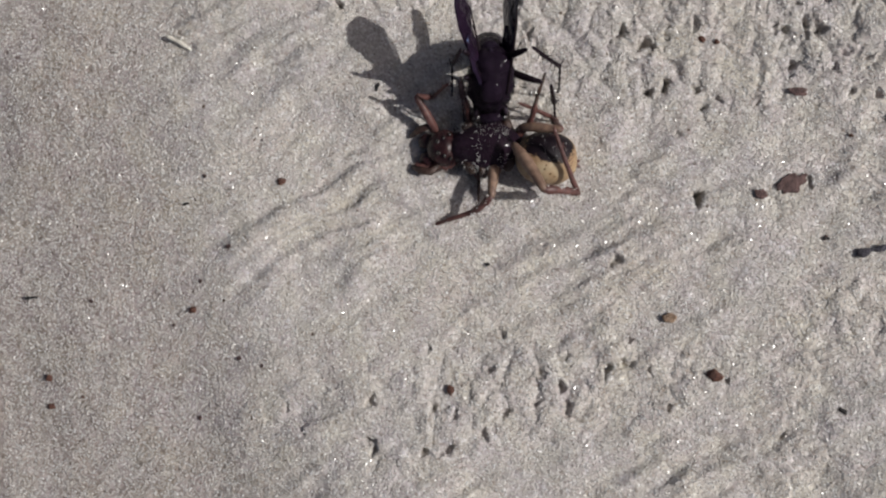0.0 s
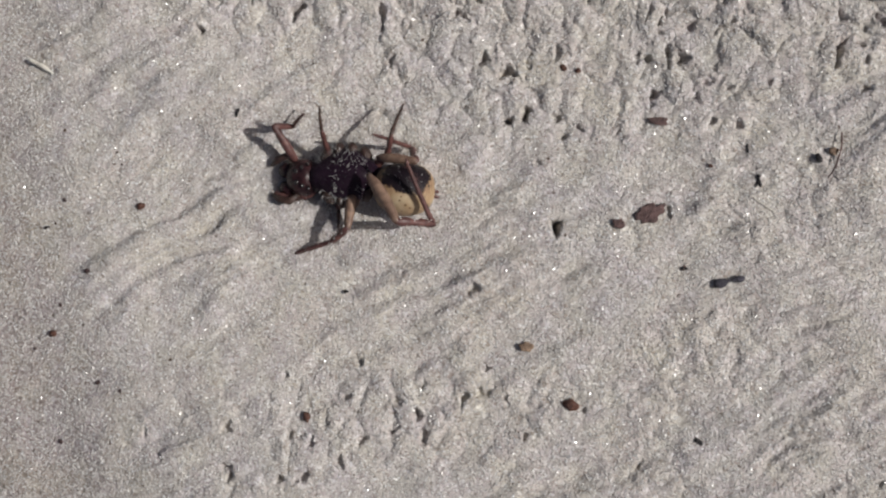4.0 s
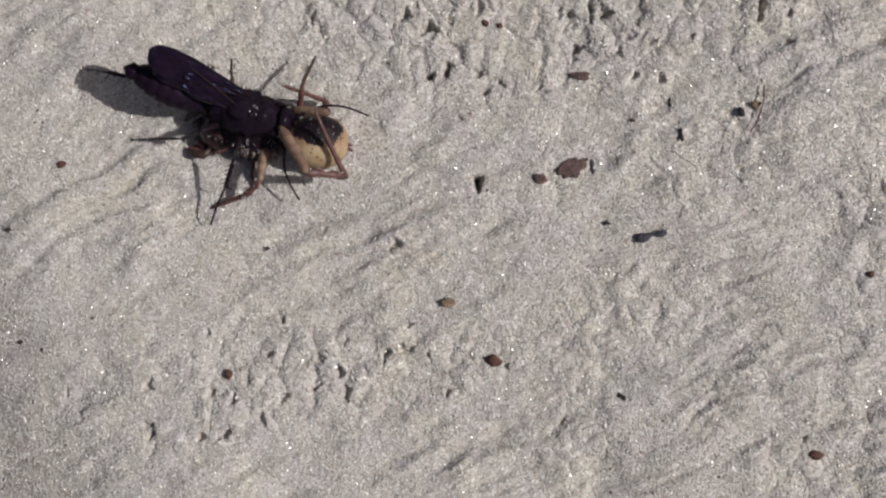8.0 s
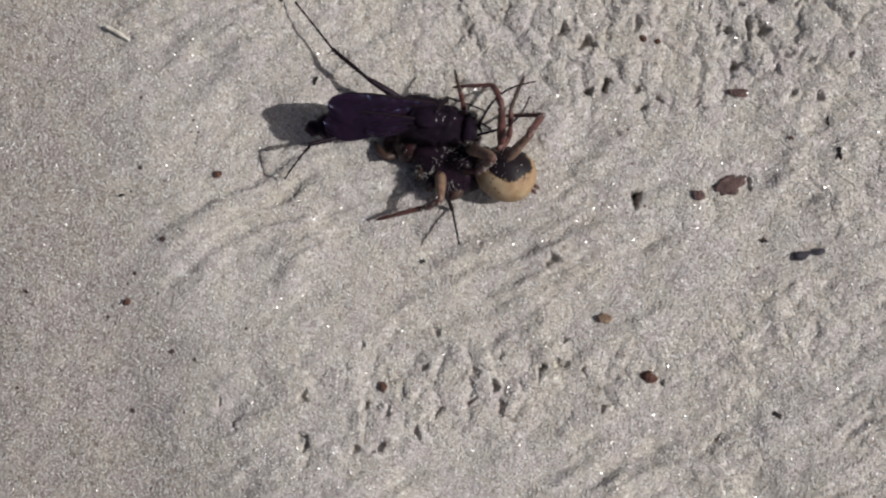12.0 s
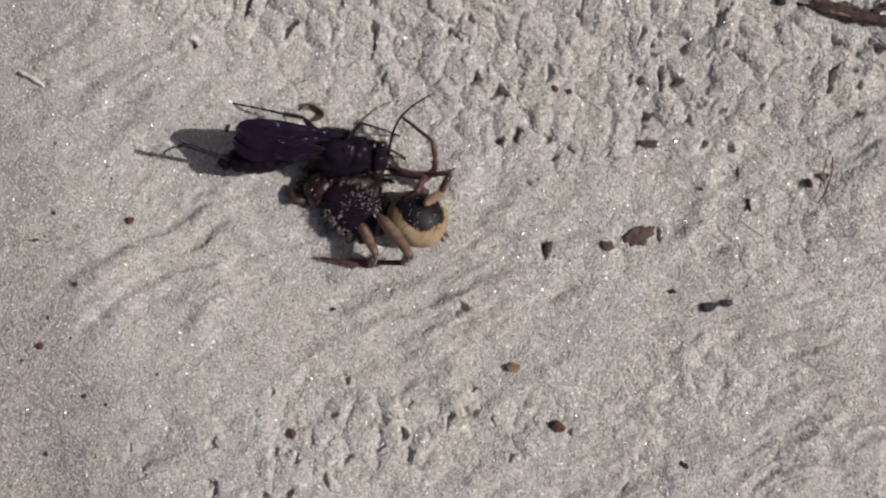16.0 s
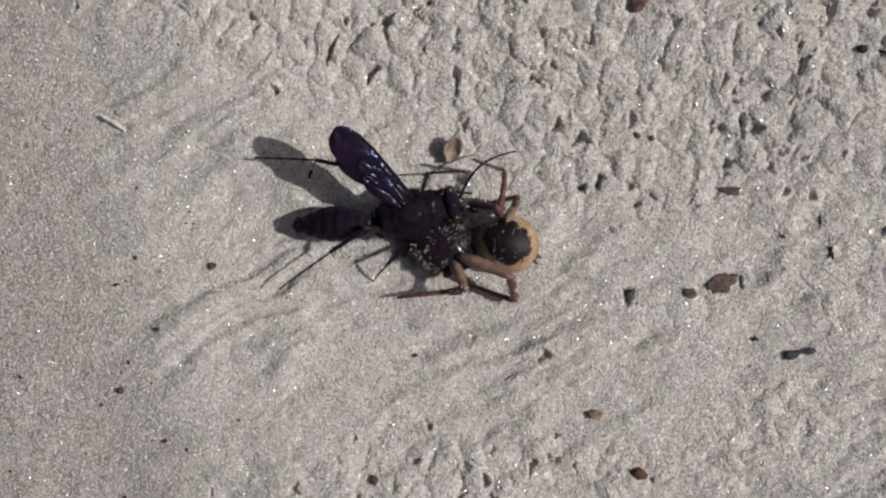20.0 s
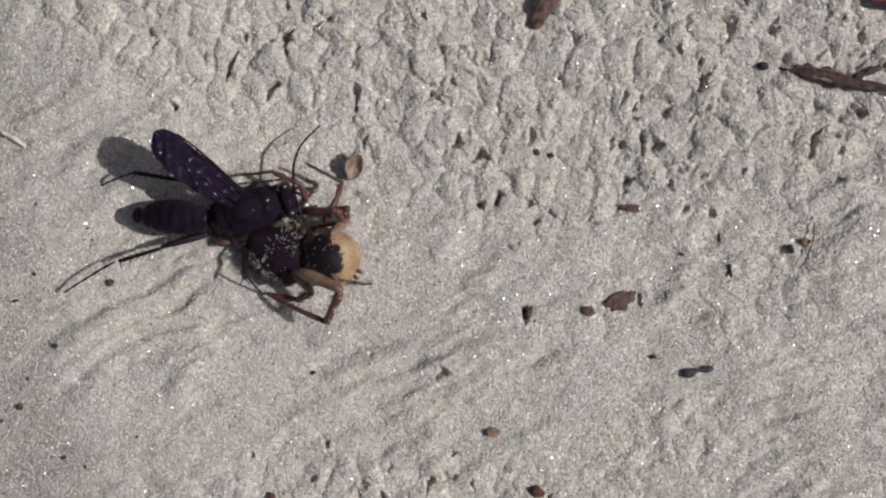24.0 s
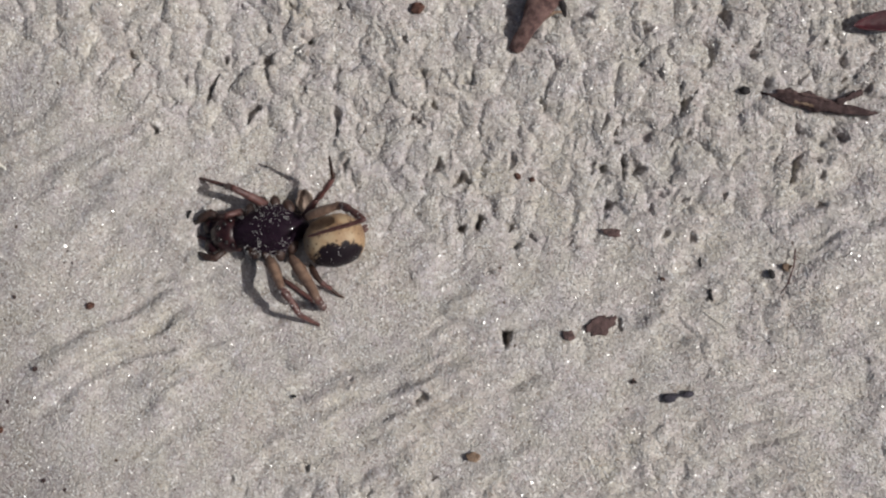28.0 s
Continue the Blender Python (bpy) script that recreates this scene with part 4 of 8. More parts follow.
part("strip", rugged(rugged(bm, 0.2, 0.9, 4), 0.09, 0.3, 7), BARK, bark)
bm = bmesh.new()
tube(bm, [(0.1, -0.7, 0.8), (0.6, -0.2, 1.0), (1.2, 0.2, 1.1), (1.7, 0.3, 0.9)], (0.08, 0.12, 0.12, 0.06), 8)
part("splinter", rugged(bm, 0.04, 0.3, 6), HUSK, bark)
bm = bmesh.new()
tube(bm, [(1.5, 1.0, 1.2), (1.8, 0.6, 1.0), (2.0, 0.0, 0.6)], (0.25, 0.26, 0.08), 8)
part("knot", bm, CHAR, bark)
rest(bark, 19.1, 25.6, 0, -0.05)

twig = thing("twig", "dark knobbly dead twig with peeling bark on sand", "twig")
bm = bmesh.new()
stem = [(-3.3, 0.5, 0.2), (-2.6, 0.42, 0.3), (-2.0, 0.2, 0.4), (-1.4, 0.25, 0.45), (-0.7, -0.05, 0.45), (0.0, 0.05, 0.5), (0.7, -0.3, 0.45), (1.4, -0.3, 0.45), (2.2, -0.6, 0.4), (3.2, -0.6, 0.35), (4.2, -0.85, 0.3), (4.8, -0.8, 0.25)]
tube(bm, stem, (0.1, 0.26, 0.36, 0.58, 0.46, 0.6, 0.5, 0.42, 0.46, 0.3, 0.26, 0.1), 14)
part("stem", rugged(rugged(bm, 0.22, 0.7, 3), 0.12, 0.25, 8), TWIG, twig)
part("bark_peel", bent_stick([(-1.6, -0.05, 0.75), (-0.2, -0.35, 0.85), (1.1, -0.65, 0.7)], 0.13, 22, 0.5, 7), HUSK, twig)
part("side_shoot", bent_stick([(1.9, -0.3, 0.5), (3.0, 0.35, 0.5), (3.9, 0.75, 0.35)], 0.3, 6, 0.35), TWIG, twig)
part("bark_peel", bent_stick([(-2.3, 0.55, 0.7), (-1.2, 0.42, 0.95), (0.2, 0.2, 1.0), (1.6, -0.15, 0.8)], 0.16, 16, 0.5, 7), FLAKE, twig)
part("bud", pebble(0.38, 0.3, 0.3, 8.0), CHAR, twig).matrix_basis = pose(-4.3 * MM, 0.55 * MM, 0.25 * MM)
rest(twig, 38.0, 20.5, 0, 0.0)
bm = bmesh.new()
blades = []
for lift in (0.0, 0.14):
    rows = []
    for k in range(17):
        u = k / 16
        half = 0.78 * math.sin(math.pi * min(1.0, 0.02 + u * 0.98)) ** 0.75 * (1 + 0.12 * noise.noise((u * 5, 1.5, 0)))
        rows.append([bm.verts.new((-2.6 + 5.2 * u, half * (j / 4) + 0.15 * math.sin(u * 3), lift + 0.25 * abs(j / 4) ** 2 + 0.3 * u + 0.05 * noise.noise((u * 6, j, 2)))) for j in range(-4, 5)])
    for p, q in zip(rows, rows[1:]):
        for j in range(8):
            bm.faces.new((p[j], q[j], q[j + 1], p[j + 1]))
    blades.append(rows)
for edge in (0, 8):
    for k in range(16):
        bm.faces.new((blades[0][k][edge], blades[0][k + 1][edge], blades[1][k + 1][edge], blades[1][k][edge]))
leaf = part("dead_leaf", bm, RED_LEAF)
tagged(rest(leaf, 43.5, 25.9, 6, 0.3), "dark red pointed dead leaf on the sand", "leaf")

bm = bmesh.new()
rim = []
for dr in (0.0, 0.1):
    rings = []
    for q in (0.15, 0.5, 0.8, 1.0):
        ring = []
        for k in range(18):
            a = 2 * math.pi * k / 18
            r = (0.80 - dr) * math.sin(q * 1.75) * (1 + 0.3 * noise.noise((math.cos(a) * 1.3, math.sin(a) * 1.3, 4)))
            ring.append(bm.verts.new((r * 1.15 * math.cos(a), r * 0.85 * math.sin(a), 0.15 + dr - (0.62 - dr) * math.cos(q * 1.75) + 0.2 * q * noise.noise((math.cos(a) * 2, math.sin(a) * 2, 9)))))
        rings.append(ring)
    mid = bm.verts.new((0, 0, 0.15 + dr - (0.62 - dr)))
    for k in range(18):
        bm.faces.new((mid, rings[0][k], rings[0][(k + 1) % 18]))
        for a, b in zip(rings, rings[1:]):
            bm.faces.new((a[k], b[k], b[(k + 1) % 18], a[(k + 1) % 18]))
    rim.append(rings[-1])
for k in range(18):
    bm.faces.new((rim[0][k], rim[0][(k + 1) % 18], rim[1][(k + 1) % 18], rim[1][k]))
husk = part("seed_husk", rugged(rugged(bm, 0.3, 0.9, 3), 0.12, 0.3, 5), PALE_HUSK)
tagged(husk, "pale pinkish tan curled seed husk lying loose on the sand", "husk")


# ---- what moves ----
def motions():
    # wasp: seconds, x, y, z, heading, pitch, roll
    path = [
        (0, 3.35, 10.99, 4.22, -88.2, 45.3, 0),
        (0.034, 3.35, 10.99, 4.22, -88.2, 45.3, 0),
        (0.1, 2.19, 9.14, 4, -165, 10, 0),
        (0.2, 1.69, 6.85, 4, -122, 0, 0),
        (0.3, -12.03, 3.32, 7, -182, -10, 0),
        (0.45, -50, 2, 20, -190, 0, 0),
        (0.7, -75, 0, 3.2, -190, 0, 0),
        (2.5, -75, 0, 3.2, -245, 0, 0),
        (4.3, -75, 0, 3.2, -300, 0, 0),
        (4.5, -60, 4, 18, -360, 0, 0),
        (4.9, -22, 12, 12, -370, 0, 0),
        (5.2, -6, 11, 3.5, -375, 0, 0),
        (5.5, -0.76, 11.84, 2.6, -380.1, 0, 0),
        (6, -0.29, 10.92, 2.6, -377.6, 0, 0),
        (6.5, 3.49, 9.69, 2.6, -398.2, 0, 0),
        (7, 2.57, 8.28, 2.6, -367, 0, 0),
        (7.5, 3.55, 7.86, 2.6, -378.4, 0, 0),
        (8, 2, 7.92, 2.6, -372.1, 0, 0),
        (8.5, 6.19, 7.16, 2.6, -378.7, 0, 0),
        (9, 2.73, 6.78, 2.6, -357.8, 0, 0),
        (9.5, 3.16, 7.61, 2.6, -370.3, 0, 0),
        (10, 2.7, 7.87, 2.6, -368, 0, 0),
        (10.5, 3.42, 8.32, 2.6, -377.7, 0, 0),
        (11, 2.59, 8.03, 2.6, -377.8, 0, 0),
        (11.5, 4.36, 6.47, 2.6, -352.7, 0, 0),
        (12, 3.43, 8.23, 2.6, -371.3, 0, 0),
        (12.5, 4.35, 8.23, 2.6, -363.8, 0, 0),
        (13, 4.58, 7.88, 2.6, -375.9, 0, 0),
        (13.5, 3.65, 7.96, 2.6, -362.9, 0, 0),
        (15.5, 4.54, 10.07, 2.6, -385.5, 0, 0),
        (16, 3.51, 9.44, 2.6, -367.6, 0, 0),
        (16.5, 3.81, 10.67, 2.6, -382, 0, 0),
        (17, 3.07, 9.87, 2.6, -361.2, 0, 0),
        (17.5, 3.48, 10.6, 2.6, -365.8, 0, 0),
        (18, 2.74, 9.31, 2.6, -351.4, 0, 0),
        (18.5, 2.92, 9.41, 2.6, -348, 0, 0),
        (19, 2.97, 9.88, 2.6, -353.1, 0, 0),
        (19.5, 2.53, 9.4, 2.6, -338.9, 0, 0),
        (20, 2.74, 8.46, 2.6, -344.7, 0, 0),
        (20.5, 3.92, 9.98, 2.6, -342.2, 0, 0),
        (21, 2.16, 8.24, 2.6, -335.6, 0, 0),
        (21.5, -0.29, 8.03, 2.6, -347.4, 0, 0),
        (22, 1.21, 10.81, 2.6, -362, 0, 0),
        (22.5, -0.91, 9.4, 2.6, -346.8, 0, 0),
        (24.5, -1.54, 9.8, 2.6, -343.4, 0, 0),
        (25, -2.47, 9.62, 2.6, -358.3, 0, 0),
        (25.5, -1.96, 9.47, 2.6, -340.4, 0, 0),
        (26, 0.45, 12.57, 2.6, -362.3, 0, 0),
        (26.5, -0.86, 11.83, 2.6, -348.5, 0, 0),
        (26.7, 2.14, 10.09, 6, -355, 0, 0),
        (26.8, 14.37, 15.71, 18, -380, 0, 0),
        (26.9, 20.52, 16.03, 28, -370, 0, 0),
        (26.922, 16.1, 13.26, 22, -305, 0, 0),
        (26.945, 8.3, 9.89, 16, -240, 0, 0),
        (26.967, 2.2, 9, 10, -180, -8, 0),
        (27, -3.7, 9, 10, -180, -8, 0),
        (27.034, -9.8, 9, 10, -180, -8, 0),
        (27.1, -45, 4, 26, -182, 0, 0),
        (27.3, -75, 6, 8, -188, 0, 0),
        (27.5, -80, 6, 3.2, -190, 0, 0),
        (28, -80, 6, 3.2, -190, 0, 0),
    ]
    walk(wasp, [(t, pose(x * MM, y * MM, z * MM, r, p, h)) for t, x, y, z, h, p, r in path])
    # the point at which each part of the wasp is aimed, in its own space
    tips = [
        (0, 1, 0, -5.5),
        (0.034, 1, 0, -5.5),
        (0.1, -8, 0, -1.5),
        (0.2, -9, 0, -0.8),
        (0.3, -9, 0, -0.8),
        (0.45, -9, 0, -0.8),
        (0.7, -9, 0, -0.8),
        (2.5, -9, 0, -0.8),
        (4.3, -9, 0, -0.8),
        (4.5, -9, 0, -0.8),
        (4.9, -9, 0, -0.8),
        (5.2, -9, 0, -0.8),
        (5.5, -6.42, -1.4, -1.6),
        (6, -5.37, -2.44, -1.4),
        (6.5, -5.32, -1.77, -1.6),
        (7, -4.28, -0.63, -1.9),
        (7.5, -4.47, 0.04, -1.6),
        (8, -6.84, 0.81, 1.4),
        (8.5, -6.61, -1.17, -1.6),
        (9, -6.7, 0.36, -0.11),
        (9.5, -7.78, -1.38, -1.6),
        (10, -8.2, -1.47, 0.82),
        (10.5, -8.11, -2.26, -1.6),
        (11, -6.81, -1.21, 2.11),
        (11.5, -10.19, -0.4, -0.1),
        (12, -7.77, -2.27, -0.2),
        (12.5, -8.46, -0.52, -1.6),
        (13, -6.61, -2.01, 0.34),
        (13.5, -6.73, -0.75, -1.6),
        (15.5, -7.09, -1.08, -1.6),
        (16, -7.83, -1.93, -0.56),
        (16.5, -5.96, -5.95, -0.1),
        (17, -7.97, -1.45, 0.12),
        (17.5, -6.5, -0.13, -1.6),
        (18, -7.8, 0.78, -0.98),
        (18.5, -8.81, -0.36, -1.6),
        (19, -4.42, 0.76, 3.9),
        (19.5, -9.67, 1.66, -0.1),
        (20, -8.89, 1.48, -1.6),
        (20.5, -5.84, 4.02, -1.6),
        (21, -8.99, 1.25, -1.5),
        (21.5, -7.99, -1.83, -1.6),
        (22, -6.45, 1.05, 3.91),
        (22.5, -9.03, -0.35, -0.1),
        (24.5, -8.1, 2.47, -1.6),
        (25, -8.47, -0.7, -1.4),
        (25.5, -5.08, -0.08, -1.6),
        (26, -6.94, -0.5, -1.4),
        (26.5, -7.47, -1.53, -1.6),
        (26.7, -9, 0, -0.8),
        (26.8, -9, 0, -0.8),
        (26.9, -9, 0, -0.8),
        (26.922, -9, 0, -0.8),
        (26.945, -9, 0, -0.8),
        (26.967, -9, 0, -0.8),
        (27, -9, 0, -0.8),
        (27.034, -9, 0, -0.8),
        (27.1, -9, 0, -0.8),
        (27.3, -9, 0, -0.8),
        (27.5, -9, 0, -0.8),
        (28, -9, 0, -0.8),
    ]
    walk(wasp_parts["abdomen"], [(t, aim((-2.2, 0, -0.1), p)) for t, *p in tips])
    tips = [
        (0, -6.91, 2.33, -2.46, -72),
        (0.034, -6.91, 2.33, -2.46, -72),
        (0.1, -5.12, 0.05, 4.81, -12),
        (0.2, -4.54, 1.4, 5.7, -12),
        (0.3, -1, 8, 3, 0),
        (0.45, -1, 8, 3, 0),
        (0.7, -7.6, 0.55, 1.6, 0),
        (2.5, -7.6, 0.55, 1.6, 0),
        (4.3, -7.6, 0.55, 1.6, 0),
        (4.5, -1, 8, 3, 0),
        (4.9, -1, 8, 3, 0),
        (5.2, -7.6, 0.55, 1.6, 0),
        (5.5, -4.31, -1.14, 2.6, -30),
        (6, -5.52, 0.81, 0.88, -30),
        (6.5, -4.51, 0.86, 2.6, -30),
        (7, -1.74, 3.88, 4.63, -8),
        (7.5, -4.68, 4.02, 2.6, -30),
        (8, -5.17, 2.58, 3.99, -30),
        (8.5, -5.94, 0.99, 2.6, -30),
        (9, -6.13, 1.84, 1.45, -30),
        (9.5, -5.7, -0.92, 2.6, -30),
        (10, -6.36, 1.82, 3.03, -30),
        (10.5, -5.53, 3.03, 2.6, -30),
        (11, -5.17, 3.73, 5.05, -30),
        (11.5, -10.62, 0.98, 1.4, -30),
        (12, -6.35, -0.05, 2.31, -30),
        (12.5, -6.53, 0, 2.6, -30),
        (13, -6.24, 0.89, 3.93, -30),
        (13.5, -5.18, 0.15, 2.6, -30),
        (15.5, -5.12, 0.16, 2.6, -30),
        (16, -6.36, 0.81, 2.9, -30),
        (16.5, -5.43, -0.13, 2.6, -30),
        (17, -5.67, 1.03, 2.91, -30),
        (17.5, -4.49, 1.29, 2.6, -30),
        (18, -3.81, 5.49, 4.2, -18),
        (18.5, -3.86, 5.03, 2.6, -30),
        (19, -1.84, 5.1, 6.26, -30),
        (19.5, -2.94, 5.43, 2.6, 15),
        (20, -3.2, 6.9, 3.94, -8),
        (20.5, -0.99, 7, 2.2, 21),
        (21, -3.7, 5.99, 3.64, 0),
        (21.5, -5.98, 3.23, 2.2, 6),
        (22, -3.26, 4.28, 6.98, -30),
        (22.5, -6.08, 3.84, 2.2, 6),
        (24.5, -3.03, 6.27, 2.2, 15),
        (25, -4.35, 4.76, 4.66, -4),
        (25.5, -2.76, 4.55, 2.6, 15),
        (26, -0.66, 5.35, 6.49, -8),
        (26.5, -2.23, 4.94, 2.6, 15),
        (26.7, -2.5, 7.6, 1.5, 0),
        (26.8, -1, 8, 3, 0),
        (26.9, 1, 8, 3, 0),
        (26.922, -4, 7, 2, 0),
        (26.945, -6, 4, 2, 0),
        (26.967, -6.5, -2.5, 2, 55),
        (27, -7, 0.8, 5, 55),
        (27.034, -6.5, 3, 5, 55),
        (27.1, -1, 8, 3, 0),
        (27.3, -7.6, 0.55, 1.6, 0),
        (27.5, -7.6, 0.55, 1.6, 0),
        (28, -7.6, 0.55, 1.6, 0),
    ]
    walk(wasp_parts["wing_left"], [(t, aim((0.3, 1, 1.2), (x, y, z), roll)) for t, x, y, z, roll in tips])
    tips = [
        (0, -7.02, -2.5, -2.57, 72),
        (0.034, -7.02, -2.5, -2.57, 72),
        (0.1, -5.79, -0.49, 4.7, -12),
        (0.2, -4.63, -0.09, 5.7, -12),
        (0.3, -1, -8, 3, 0),
        (0.45, -1, -8, 3, 0),
        (0.7, -7.6, -0.55, 1.6, 0),
        (2.5, -7.6, -0.55, 1.6, 0),
        (4.3, -7.6, -0.55, 1.6, 0),
        (4.5, -1, -8, 3, 0),
        (4.9, -1, -8, 3, 0),
        (5.2, -7.6, -0.55, 1.6, 0),
        (5.5, -4.32, -1.9, 2.6, -30),
        (6, -5.25, -1.17, 0.9, -34),
        (6.5, -4.26, 0.78, 2.6, -30),
        (7, -0.52, 3.48, 3.83, -12),
        (7.5, -4.48, 3.86, 2.6, -30),
        (8, -4.82, 2.15, 3.19, -34),
        (8.5, -5.29, -0.02, 2.6, -30),
        (9, -6.37, 0.44, 0.9, -34),
        (9.5, -5.42, -1.48, 2.6, -30),
        (10, -6.03, 1.29, 2.23, -34),
        (10.5, -5.33, 2.87, 2.6, -30),
        (11, -4.8, 3.47, 4.25, -34),
        (11.5, -9.16, -0.89, 1.4, -30),
        (12, -7.04, -1.21, 1.51, -34),
        (12.5, -8, -0.38, 1.4, -30),
        (13, -5.71, 0.43, 3.13, -34),
        (13.5, -5.54, -0.68, 2.6, -30),
        (15.5, -5.2, -0.67, 2.6, -30),
        (16, -6.16, 0.1, 2.1, -34),
        (16.5, -5.22, -0.26, 2.6, -30),
        (17, -5.92, 0.02, 2.11, -34),
        (17.5, -5.14, 0.07, 2.6, -30),
        (18, -3.22, 4.63, 3.4, -22),
        (18.5, -3.76, 4.8, 2.6, -30),
        (19, 0.3, 3.48, 6.9, -34),
        (19.5, -2.88, 5.18, 2.6, 15),
        (20, -2.89, 6.04, 3.14, -12),
        (20.5, -0.91, 6.74, 2.2, 21),
        (21, -3.03, 5.27, 2.84, -4),
        (21.5, -5.87, 2.98, 2.2, 9),
        (22, -2.73, 3.84, 6.18, -34),
        (22.5, -5.98, 3.59, 2.2, 9),
        (24.5, -2.94, 6.02, 2.2, 18),
        (25, -3.71, 3.69, 3.86, -8),
        (25.5, -2.6, 4.2, 2.6, 12),
        (26, -0.02, 2.26, 5.69, -12),
        (26.5, -2.13, 4.71, 2.6, 15),
        (26.7, -2.5, -7.6, 1.5, 0),
        (26.8, -1, -8, 3, 0),
        (26.9, -1, -8, 3, 0),
        (26.922, -4, -7, 2, 0),
        (26.945, -6, -4, 2, 0),
        (26.967, -6, -3.5, 1, 55),
        (27, -7, -0.4, 4, 55),
        (27.034, -6.5, 1.5, 4, 55),
        (27.1, -1, -8, 3, 0),
        (27.3, -7.6, -0.55, 1.6, 0),
        (27.5, -7.6, -0.55, 1.6, 0),
        (28, -7.6, -0.55, 1.6, 0),
    ]
    walk(wasp_parts["wing_right"], [(t, aim((0.3, -0.2, 1.2), (x, y, z), roll)) for t, x, y, z, roll in tips])
    tips = [
        (0, 6, 2.2, -0.6),
        (0.034, 6, 2.2, -0.6),
        (0.1, 6, 2.2, -0.6),
        (0.2, 6, 2.2, -0.6),
        (0.3, 6, 2.2, -0.6),
        (0.45, 6, 2.2, -0.6),
        (0.7, 6, 2.2, -0.6),
        (2.5, 6, 2.2, -0.6),
        (4.3, 6, 2.2, -0.6),
        (4.5, 6, 2.2, -0.6),
        (4.9, 6, 2.2, -0.6),
        (5.2, 6, 2.2, -0.6),
        (5.5, 5.56, 0.9, -0.3),
        (6, 7.14, 0.27, 0),
        (6.5, 3.32, 1.23, -0.3),
        (7, 7.81, -0.15, 0),
        (7.5, 4.32, 0.74, -0.3),
        (8, 6.27, 1.13, 0),
        (8.5, 4.17, 1.31, -0.3),
        (9, 3.49, 2.36, 0),
        (9.5, 3.43, 2.26, -0.3),
        (10, 4.28, 4.95, 0),
        (10.5, 3.57, 3.6, -0.3),
        (11, 5.38, 2.25, 0),
        (11.5, 4.89, 1.05, -0.3),
        (12, 4.3, 1.47, 0),
        (12.5, 5.42, 2.81, -0.3),
        (13, 7.39, 2.29, 0),
        (13.5, 5.74, 1.84, -0.3),
        (15.5, 5.41, 4.84, -0.3),
        (16, 5.47, 5.18, 0),
        (16.5, 3.18, 4.57, -0.3),
        (17, 5.72, 5.08, 0),
        (17.5, 5.4, 3.98, -0.3),
        (18, 6.07, 4.61, 0),
        (18.5, 5.21, 4.97, -0.3),
        (19, 2.86, 5.12, 0),
        (19.5, 5.98, 1.65, -0.3),
        (20, 7.87, 2.68, 0),
        (20.5, 5.56, 2.82, -0.3),
        (21, 5.17, 5.2, 0),
        (21.5, 3.37, 5.6, -0.3),
        (22, 4.14, 4.57, 0),
        (22.5, 3.31, 3.95, -0.3),
        (24.5, 5.78, 3.35, -0.3),
        (25, 5.48, 4.17, 0),
        (25.5, 4.38, 4.28, -0.3),
        (26, 7.32, -0.1, 0),
        (26.5, 6.43, 3.69, -0.3),
        (26.7, 6, 2.2, -0.6),
        (26.8, 6, 2.2, -0.6),
        (26.9, 6, 2.2, -0.6),
        (26.922, 6, 2.2, -0.6),
        (26.945, 6, 2.2, -0.6),
        (26.967, 6, 2.2, -0.6),
        (27, 6, 2.2, -0.6),
        (27.034, 6, 2.2, -0.6),
        (27.1, 6, 2.2, -0.6),
        (27.3, 6, 2.2, -0.6),
        (27.5, 6, 2.2, -0.6),
        (28, 6, 2.2, -0.6),
    ]
    walk(wasp_parts["antenna_left"], [(t, aim((3.4, 0.25, 0.1), p)) for t, *p in tips])
